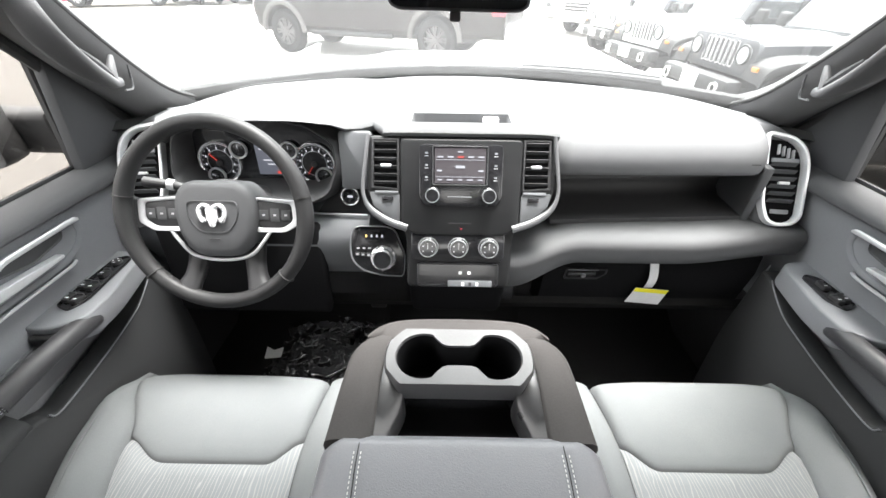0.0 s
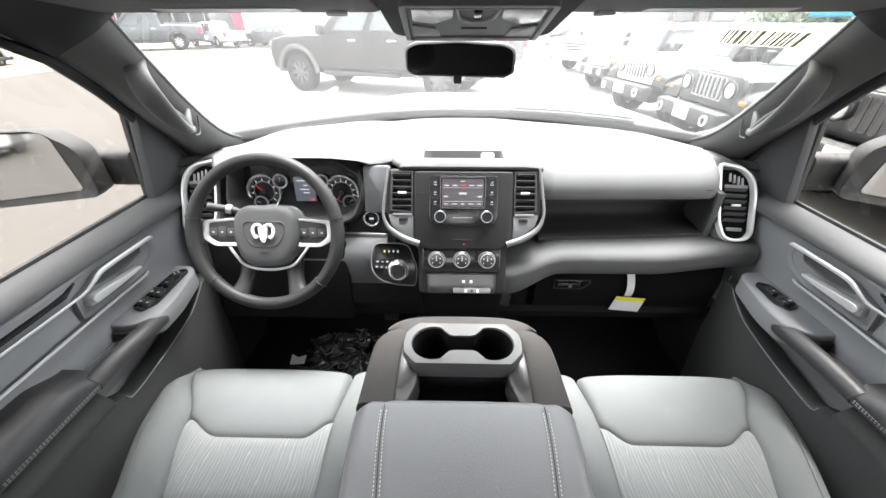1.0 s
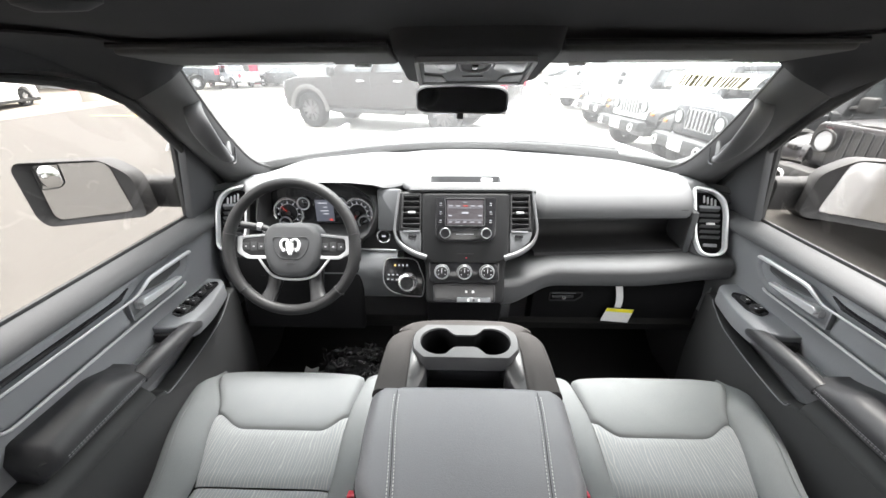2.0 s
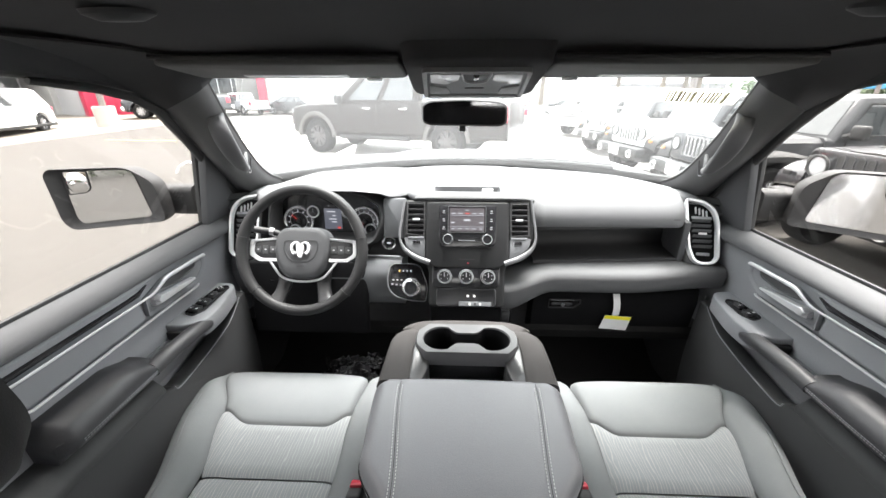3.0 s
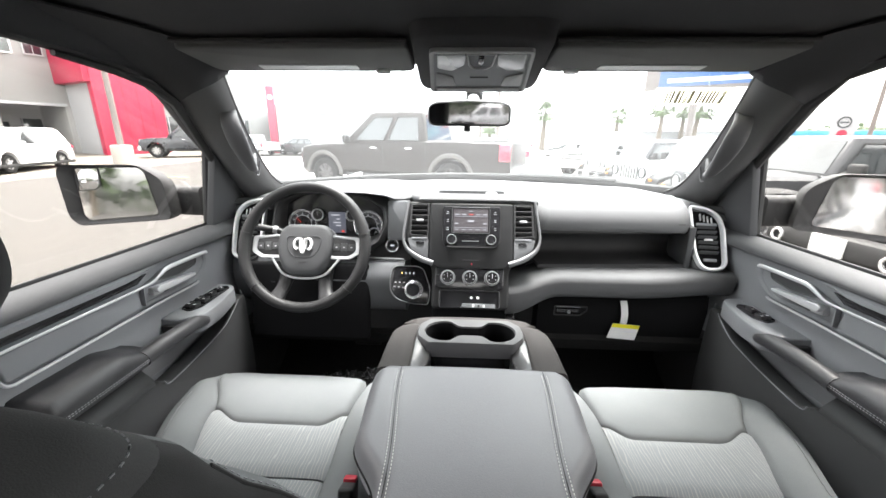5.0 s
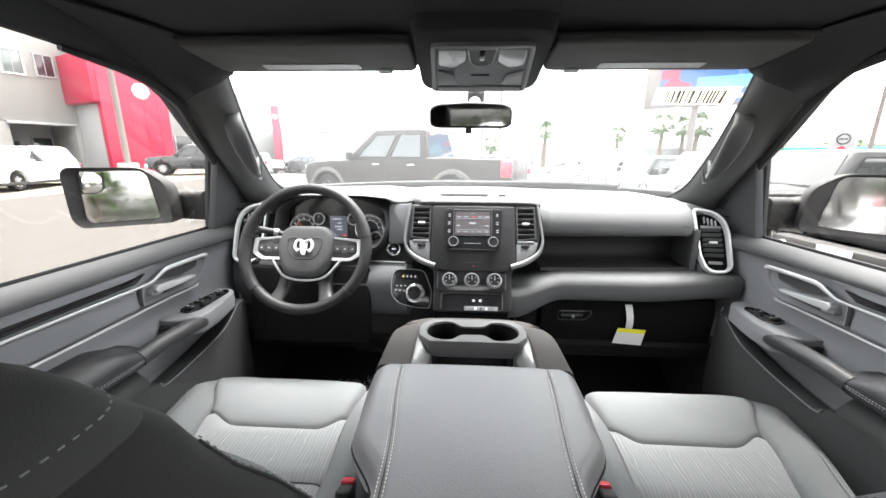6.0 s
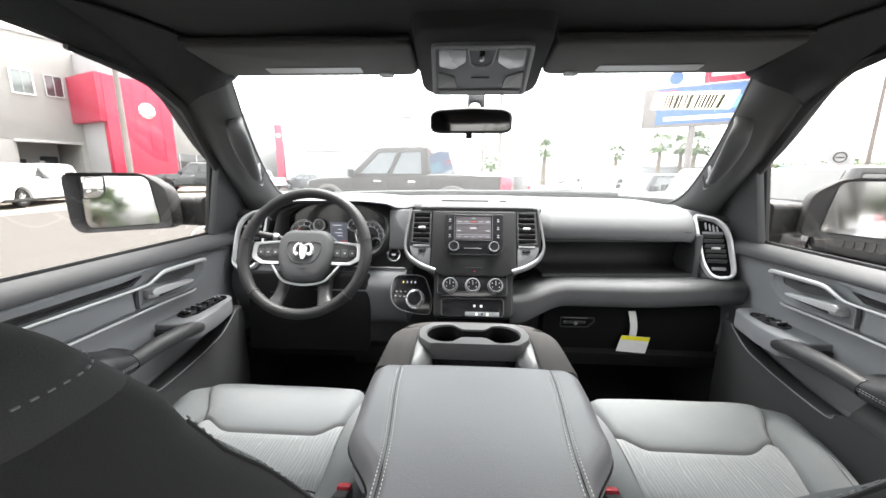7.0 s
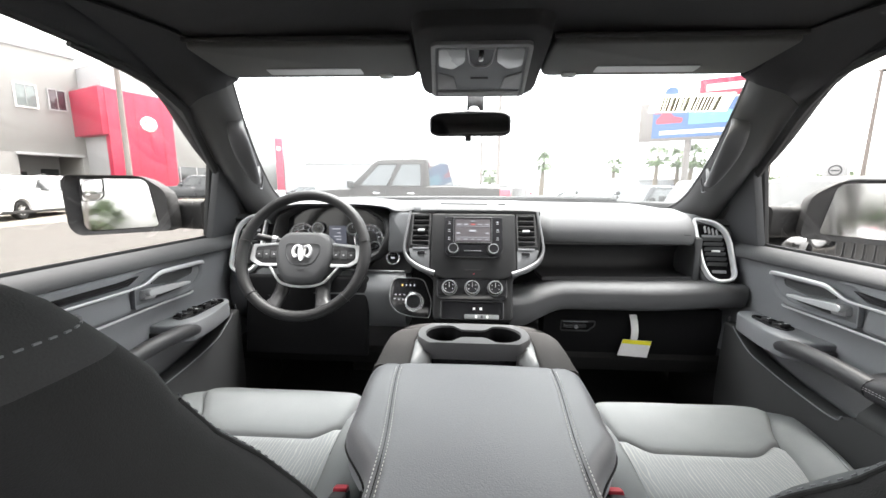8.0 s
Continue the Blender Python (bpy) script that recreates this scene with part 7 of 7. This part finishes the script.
copy_thing(pw, pose(-13.49, 23.9, 0.460, 0, 0, 60) @ Matrix.Diagonal((0.75, 0.75, 0.75, 1)))
for x, y, z, a, k, src in ((5.91, 18.87, 0.349, 95, 0.79, su), (9.56, 20.6, 0.387, 120, 0.76, pw), (2.58, 22.76, 0.435, 92, 0.74, sd), (8.49, 17.34, 0.315, 120, 0.81, su), (12.26, 22.23, 0.423, 120, 0.74, su), (14.81, 23.78, 0.457, 120, 0.72, jw), (-2.33, 27.93, 0.548, 90, 0.67, su), (3.28, 28.77, 0.567, 90, 0.66, pw), (7.74, 29.58, 0.585, 90, 0.64, sd), (12.67, 27.93, 0.548, 100, 0.67, su), (-6.12, 29.58, 0.585, 90, 0.64, sd), (0.82, 16.71, 0.302, 70, 0.82, pw), (7.09, 13.12, 0.223, 112, 0.86, jw)):
    copy_thing(src, pose(x, y, z, 0, 0, a) @ Matrix.Diagonal((k, k, k, 1)))
# cars and the lane behind, which the mirrors show
for x, y, a, src in ((-9, -13, 0, su), (-12.5, -14, 0, jb), (-16, -13.5, 0, sd), (-19.5, -15, 0, pk), (5.2, -4.5, 100, jb), (5.4, -8.5, 100, su), (-3, -22, 90, pw), (4, -22, 90, su)):
    copy_thing(src, pose(x, y, 0, 0, 0, a))

# ---- buildings and signs ----
STUCCO = surf("grey_stucco", (0.25, 0.25, 0.245), 0.9, vary=0.08, grain=0.4, size=25, blotch=0.3)
STUCCO2 = surf("pale_grey_panel", (0.32, 0.325, 0.335), 0.6, vary=0.06, blotch=0.3)
REDWALL = surf("red_metal_cladding", (0.36, 0.020, 0.055), 0.45, vary=0.06, blotch=0.2)
REDSEAM = surf("red_cladding_seam", (0.20, 0.010, 0.028), 0.6)
EMBLEMGREY = surf("grey_emblem_disc", (0.30, 0.28, 0.28), 0.4, metal=0.3)
WINDOWPALE = surf("pale_blind_glass", (0.16, 0.19, 0.19), 0.12, vary=0.05, coat=0.6)
# The plum tone paints a red reflection into this window's glass.
WINDOWREDDENED = surf("red_reflection_glass", (0.055, 0.03, 0.04), 0.12, vary=0.05, coat=0.6)
MAST = surf("bronze_pole_paint", (0.16, 0.14, 0.13), 0.6)
BLUEAD = surf("blue_sign", (0.03, 0.09, 0.24), 0.4)
LEAF = surf("palm_leaf", (0.07, 0.12, 0.03), 0.6, vary=0.3)
LEAF2 = surf("tree_leaf", (0.030, 0.055, 0.016), 0.7, vary=0.35)
BARK = surf("palm_bark", (0.16, 0.13, 0.10), 0.9, vary=0.25, grain=1, size=40)

# wall frame: x along the facade to the right, y into it
bd = thing("dealership_building", (0, 0, 0), "two-storey grey stucco building with a red entrance block", "building")
bd.matrix_basis = pose(-25.67, 20.39, 0.42, 0, 0, 66.37) @ Matrix.Diagonal((0.715, 0.715, 0.715, 1))
vpart("main_wall", join(box(20.2, 14, 8.3, pose(-5.7, 7, 8.25), 0.05), box(18.0, 14, 4.7, pose(-9.0, 7, 1.75), 0.05), box(5.2, 14, 4.7, pose(6.6, 7, 1.75), 0.05)), STUCCO, bd, "grey stucco walls")
vpart("side_wing", box(26, 12, 9.4, pose(24.5, 6.6, 4.1), 0.05), STUCCO, bd, "lower grey wing")
vpart("wing_coping", box(26.2, 12.2, 0.3, pose(24.5, 6.6, 8.8), 0.05), STUCCO2, bd)
vpart("wall_coping", box(20.4, 14.2, 0.25, pose(-5.7, 7, 12.4), 0.04), STUCCO2, bd)
vpart("entry_back", box(4.6, 0.3, 4.2, pose(2.0, 5.0, 2.1), 0), STUCCO2, bd)
vpart("entry_lintel", box(4.3, 0.25, 0.22, pose(2.0, -0.05, 4.02), 0.03), STUCCO2, bd)
vpart("roof_panel", box(5.4, 12, 11.8, pose(7.1, 2.0, 5.7), 0.04), STUCCO2, bd, "pale panel block behind the red wall")
for k in range(2):
    vpart("panel_joint", box(5.44, 0.02, 0.05, pose(7.1, -4.012, 10.2 + 0.7 * k), 0), STUCCO, bd)
for x, w_, h_ in ((1.0, 1.2, 1.75), (2.88, 1.05, 1.6), (-4.5, 1.6, 1.8), (-9.5, 1.6, 1.8)):
    w = vpart("window", box(w_, 0.12, h_, pose(x, -0.02, 8.6), 0.02), WINDOWREDDENED if x > 2 else WINDOWPALE, bd, "square upper window")
    vpart("frame", hoop(rrect(w_ + 0.16, h_ + 0.16, 0.03), rrect(w_ - 0.04, h_ - 0.04, 0.03), -0.08, 0.06, pose(x, -0.06, 8.6, 90, 0, 0), 0.01), CARD if x < 2 else STUCCO2, w)
    vpart("mullion", box(0.05, 0.06, h_, pose(x, -0.09, 8.6), 0.01), STUCCO2, w)
for x, w_, h_ in ((0.9, 1.6, 2.7), (3.2, 1.3, 3.0)):
    dr = vpart("entry_door", box(w_, 0.15, h_, pose(x, 4.8, h_ / 2), 0.02), CARGLASS, bd, "dark glass entry")
    vpart("frame", hoop(rrect(w_ + 0.16, h_ + 0.1, 0.03), rrect(w_ - 0.06, h_ - 0.08, 0.03), -0.06, 0.06, pose(x, 4.72, h_ / 2, 90, 0, 0), 0.01), STUCCO2, dr)
vpart("red_block", box(0.9, 5.2, 3.8, pose(4.16, -2.4, 7.6), 0.03), REDWALL, bd, "red side return over the entrance")
vpart("red_wall", box(5.05, 0.7, 10.0, pose(6.66, -4.70, 4.42), 0.03), REDWALL, bd, "tall red entrance wall")
for k in range(4):
    vpart("cladding_joint", box(0.03, 0.02, 9.9, pose(5.1 + 1.05 * k, -5.055, 4.42), 0), REDSEAM, bd)
sg = vpart("round_emblem", lathe([(0, 0.16), (0.50, 0.14), (0.66, 0.05), (0.66, 0)], pose(7.12, -5.05, 6.9, 90, 0, 0), 36), CHROME, bd, "plain round emblem")
vpart("emblem_disc", knob(0.46, 0.05, pose(7.12, -5.17, 6.9, 90, 0, 0), 0.02), EMBLEMGREY, sg)
vpart("ground_glass", box(10, 0.1, 1.9, pose(17, 0.56, 2.6), 0.02), CARGLASS, bd, "ground floor showroom glass")
for k in range(6):
    vpart("glass_mullion", box(0.12, 0.14, 1.9, pose(12.4 + 1.8 * k, 0.52, 2.6), 0.01), STUCCO2, bd)
far = thing("far_showroom", (0, 0, 0), "low pale showroom across the lot", "building", "far buildings")
far.matrix_basis = pose(-9.11, 35.21, 0.709, 0, 0, 4) @ Matrix.Diagonal((0.569, 0.569, 0.569, 1))
vpart("wall", box(30, 12, 5.2, pose(0, 6, 2.6), 0.05), STUCCO2, far)
vpart("window_band", box(14, 0.2, 2.4, pose(7, -0.05, 1.8), 0.02), CARGLASS, far)
vpart("roof_edge", box(30.6, 12.6, 0.5, pose(0, 6, 5.4), 0.05), WHITEP, far)
copy_thing(far, pose(18.55, 37.0, 0.748, 0, 0, -14) @ Matrix.Diagonal((0.545, 0.545, 0.545, 1)))

py = thing("red_pylon_sign", (0, 0, 0), "tall red pylon sign with a round emblem", "sign")
py.matrix_basis = pose(-12.65, 26.08, 0.508, 0, 0, 14) @ Matrix.Diagonal((0.691, 0.691, 0.691, 1))
vpart("slab", box(0.7, 0.5, 6.2, pose(-0.5, 0, 3.1), 0.04), REDWALL, py)
vpart("side_wing", box(2.0, 0.4, 4.6, pose(0.9, 0.1, 2.3), 0.04), STUCCO2, py, "pale grey side wing")
vpart("emblem", knob(0.22, 0.06, pose(-0.5, -0.26, 5.2, 90, 0, 0), 0.02), CARD, py)

# two boards on one post
bb = thing("roadside_billboard", (0, 0, 0), "tall billboard with a blue printed board below a red one", "billboard")
bb.matrix_basis = pose(17.89, 32.36, 0.646, 0, 0, -29) @ Matrix.Diagonal((0.565, 0.565, 0.565, 1))
vpart("post", lathe([(0.45, 0), (0.45, 9)], pose(0.6, 0.4, 0), 20), MAST, bb)
vpart("lower_board", box(13.6, 0.5, 5.6, pose(0.9, 0, 11.3), 0.05), MAST, bb, "dark grey board frame")
ad = vpart("print", box(11.6, 0.1, 4.9, pose(1.7, -0.28, 11.4), 0), BLUEAD, bb, "blue printed picture of a red car")
vpart("red_car_picture", prism(rounded([(-1.7, -0.6), (1.6, -0.6), (1.7, 0.05), (0.6, 0.3), (0.1, 0.8), (-0.9, 0.8), (-1.6, 0.1)], 0.2), 0, 0.03, pose(-2.0, -0.34, 11.6, 90, 0, 0)), REDWALL, ad)
vpart("text_bar", box(9.6, 0.03, 0.55, pose(1.7, -0.34, 9.7), 0), CARD, ad)
vpart("pale_sky_patch", box(6.4, 0.03, 1.6, pose(3.6, -0.34, 11.5), 0), surf("light_blue_print", (0.10, 0.30, 0.42), 0.5), ad)
vpart("red_patch", box(2.2, 0.03, 1.2, pose(-2.9, -0.34, 13.0), 0), REDWALL, ad)
up = vpart("upper_board", box(6.6, 0.5, 2.4, pose(4.6, 0, 15.4), 0.05), REDWALL, bb, "red upper board")
vpart("text_bar", box(5.0, 0.05, 0.9, pose(4.6, -0.28, 15.4), 0), CARD, up)
vpart("round_badge", knob(0.9, 0.2, pose(-2.0, -0.1, 15.2, 90, 0, 0), 0.04), BLUEAD, bb, "small blue round badge")


def mast(x, y, h, r=0.11, head=True):
    p = thing("lamp_post", (0, 0, 0), "tall bronze lamp post on a concrete base", "lamp post", "lamp posts")
    p.matrix_basis = pose(x, y, ground_z(y))
    vpart("pole", lathe([(r * 1.15, 0.6), (r * 0.8, h)], I, 14), MAST, p)
    vpart("base", lathe([(0.42, 0), (0.42, 0.8), (0.38, 0.85), (0, 0.85)], I, 24), CONCRETEGLARE, p, "round concrete base")
    if head:
        vpart("lamp_head", box(0.9, 0.35, 0.14, pose(0.4, 0, h), 0.04), MAST, p)
    return p


for x, y, h, r in ((-15.94, 16.96, 8.5, 0.114), (1.92, 21.43, 9.4, 0.106), (1.12, 25.24, 8.4, 0.077), (19.54, 25.24, 3.9, 0.070), (23.83, 23.78, 7.9, 0.101), (-5.22, 31.86, 5.5, 0.068), (-14.0, -30.0, 10.0, 0.130)):
    mast(x, y, h, r)

wp = thing("white_pylon_sign", (0, 0, 0), "white pylon sign with two round emblems", "sign")
wp.matrix_basis = pose(23.12, 24.76, 0.479, 0, 0, -40) @ Matrix.Diagonal((0.638, 0.638, 0.674, 1))
vpart("slab", box(1.7, 0.4, 4.2, pose(0, 0, 2.1), 0.06), STUCCO2, wp)
vpart("emblem", hoop(circle(0.5), circle(0.38), 0, 0.05, pose(0, -0.2, 3.35, 90, 0, 0)), GREYP, wp)
vpart("emblem_bar", box(0.62, 0.05, 0.12, pose(0, -0.22, 3.35), 0), GREYP, wp)
vpart("lower_emblem", knob(0.36, 0.04, pose(0, -0.2, 2.35, 90, 0, 0), 0.01), REDWALL, wp)
solo("blue_canopy", box(9.2, 3.3, 0.46, pose(28.84, 28.77, 2.14, 0, 0, -42), 0.05), surf("bright_blue_fascia", (0.08, 0.32, 0.55), 0.5), "bright blue flat canopy beyond the signs", "canopy")


def palm(x, y, h, seed, size=1.0, fan=True):
    rnd = random.Random(seed)
    p = thing("palm_tree", (0, 0, 0), "fan palm with a slim trunk and a ragged crown", "palm tree", "palm trees")
    p.matrix_basis = pose(x, y, ground_z(y), 0, 0, rnd.uniform(0, 360))
    bend = rnd.uniform(-0.3, 0.3)
    vpart("trunk", tube([(bend * t * t, 0, h * t) for t in [i / 8 for i in range(9)]], [0.24 - 0.09 * i / 8 for i in range(9)], 10), BARK, p)
    vs, fs = [], []
    for k in range(46):
        az, el = rnd.uniform(0, 2 * math.pi), rnd.uniform(-0.9, 1.25)
        L = size * rnd.uniform(0.9, 1.4)
        d = Vector((math.cos(az) * math.cos(el), math.sin(az) * math.cos(el), math.sin(el)))
        side = d.cross(Vector((0, 0, 1))).normalized()
        upv = side.cross(d)
        o = Vector((bend, 0, h))
        stem = o + d * L * 0.8
        n0 = len(vs)
        vs += [o + side * 0.02, o - side * 0.02, stem - side * 0.015, stem + side * 0.015]
        fs.append((n0, n0 + 1, n0 + 2, n0 + 3))
        for b in range(11):
            a = (b - 5) / 5 * 1.45
            dirv = (d * math.cos(a) + side * math.sin(a)).normalized()
            tip = stem + dirv * L * 0.85 * (1 - 0.2 * abs(a) / 1.45) - Vector((0, 0, 0.30 * L * (0.4 + abs(a) / 1.45))) + upv * rnd.uniform(-0.05, 0.05)
            wv = side * math.cos(a) * 0.055 * L - d * math.sin(a) * 0.055 * L
            midp = stem + (tip - stem) * 0.55 + Vector((0, 0, 0.06))
            n0 = len(vs)
            vs += [stem, midp + wv, tip, midp - wv]
            fs.append((n0, n0 + 1, n0 + 2, n0 + 3))
    me = bpy.data.meshes.new("crown")
    me.from_pydata([tuple(v) for v in vs], [], fs)
    me.materials.append(LEAF)
    ob = new("crown", me)
    ob.parent = p
    tagged(ob, "ragged crown of fan leaves", kind="stuff")
    return p


for k, (x, y, h, sz) in enumerate(((7.05, 34.58, 3.12, 0.58), (17.36, 35.21, 3.70, 0.74), (19.93, 34.58, 3.58, 0.75), (14.52, 37.56, 2.96, 0.59), (2.49, 36.42, 1.99, 0.55), (19.91, 36.42, 3.60, 0.66), (-9.5, -32.0, 3.00, 1.00), (-15.0, -34.0, 3.20, 1.00), (-21.0, -33.0, 3.00, 1.00), (6.0, -34.0, 6.00, 1.30))):
    palm(x, y, h, k, sz)


def hedge(name, pts, height, count, seed, label):
    """Far woodland: a long uneven band of leaf clumps."""
    rnd = random.Random(seed)
    vs, fs = [], []
    for k in range(count):
        t = rnd.random() * (len(pts) - 1)
        i = min(int(t), len(pts) - 2)
        a = Vector(pts[i]).lerp(Vector(pts[i + 1]), t - i)
        top = height * (0.55 + 0.45 * noise.noise((t * 7.3, seed, 0)) + 0.25 * noise.noise((t * 23, seed, 4)))
        z = rnd.random() ** 0.7 * max(0.6, top)
        c = Vector((a.x + rnd.gauss(0, 1.2), a.y + rnd.gauss(0, 1.2), z + ground_z(a.y)))
        s1 = Vector((rnd.gauss(0, 1), rnd.gauss(0, 1), rnd.gauss(0, 1))).normalized() * rnd.uniform(0.10, 0.24)
        s2 = s1.orthogonal().normalized() * rnd.uniform(0.08, 0.20)
        n0 = len(vs)
        vs += [c - s1, c - s2, c + s1, c + s2]
        fs.append((n0, n0 + 1, n0 + 2, n0 + 3))
    me = bpy.data.meshes.new(name)
    me.from_pydata([tuple(v) for v in vs], [], fs)
    me.materials.append(LEAF2)
    return tagged(new(name, me), label, "trees", kind="stuff")


hedge("far_woodland", [(25.05, 35.21), (39.97, 29.58), (61.78, 20.03)], 3.0, 14000, 3, "distant band of green trees beyond the lot")
hedge("rear_shrubs", [(-30, -36), (-10, -38), (12, -40), (30, -36)], 4.0, 5000, 5, "green shrubs along the rear of the lot")

# lane lines and the pale apron by the building
LANE = surf("faded_yellow_paint", (0.5, 0.38, 0.10), 0.8, vary=0.2)
solo("lane_line", box(2.6, 0.11, 0.006, pose(-10.95, 12.55, ground_z(12.55) + 0.004, 1.26, 0, -3), 0), LANE, "faded yellow lane line", "road marking", kind="structure")
solo("apron", paving([(2.0, -60.0, -14.9), (11.0, -60.0, -14.4), (14.6, -60.0, -13.9), (18.1, -60.0, -13.6), (60.0, -60.0, -13.0)], 0.010, 0.05, 4), surf("beige_concrete", (0.135, 0.122, 0.103), 0.9, vary=0.14, blotch=0.3, size=30), "beige concrete apron beside the building", "pavement", kind="structure")
hp = thing("white_hoop", (-5.91, 7.67, 0.103), "small white bent pipe hoop on the ground", "bollard hoop")
part("pipe", tube(spline([(-5.91 + x, 7.67, 0.103 + z) for x, z in ((-0.32, -0.02), (-0.22, 0.13), (0.0, 0.24), (0.20, 0.17), (0.30, -0.02))], 20), 0.026, 8), CARD, hp)


# ---- the rest of the truck round the cab ----
ot = thing("truck_chassis", (0, 0, 0), "silver crew cab pickup that carries the cabin", "pickup truck", kind="structure")
for s in (-1, 1):
    vpart("front_fender", slab([[Vector((s * (0.99 - 0.10 * smooth(1.1, 1.40, z)), y, z)) for y in (1.06, 1.5, 2.2, 2.75)] for z in (0.72, 0.95, 1.15, 1.28, 1.36)], (s * -0.03, 0, 0)), BODYPAINT, ot)
    vpart("bed_side", box(0.10, 1.95, 0.72, pose(s * 0.93, -2.52, 0.98), 0.03), BODYPAINT, ot)
    vpart("sill", box(0.10, 2.6, 0.10, pose(s * 0.90, -0.25, 0.55), 0.03), RUBBER, ot)
    for y in (1.98, -2.15):
        wheel(ot, s * 0.84, y, 0.42, 0.28, ALLOY, 6)
vpart("grille", box(1.70, 0.10, 0.52, pose(0, 2.80, 1.02), 0.05), RUBBER, ot, "black grille")
vpart("front_bumper", box(1.90, 0.22, 0.26, pose(0, 2.82, 0.62), 0.06, 3), CHROME, ot)
vpart("bed_floor", box(1.76, 1.95, 0.08, pose(0, -2.52, 0.80), 0.01), RUBBER, ot)
vpart("tailgate", box(1.76, 0.08, 0.62, pose(0, -3.46, 1.0), 0.02), BODYPAINT, ot)
vpart("frame_rail", join(box(0.12, 6.0, 0.16, pose(-0.45, -0.3, 0.53), 0.01), box(0.12, 6.0, 0.16, pose(0.45, -0.3, 0.53), 0.01)), RUBBER, ot)
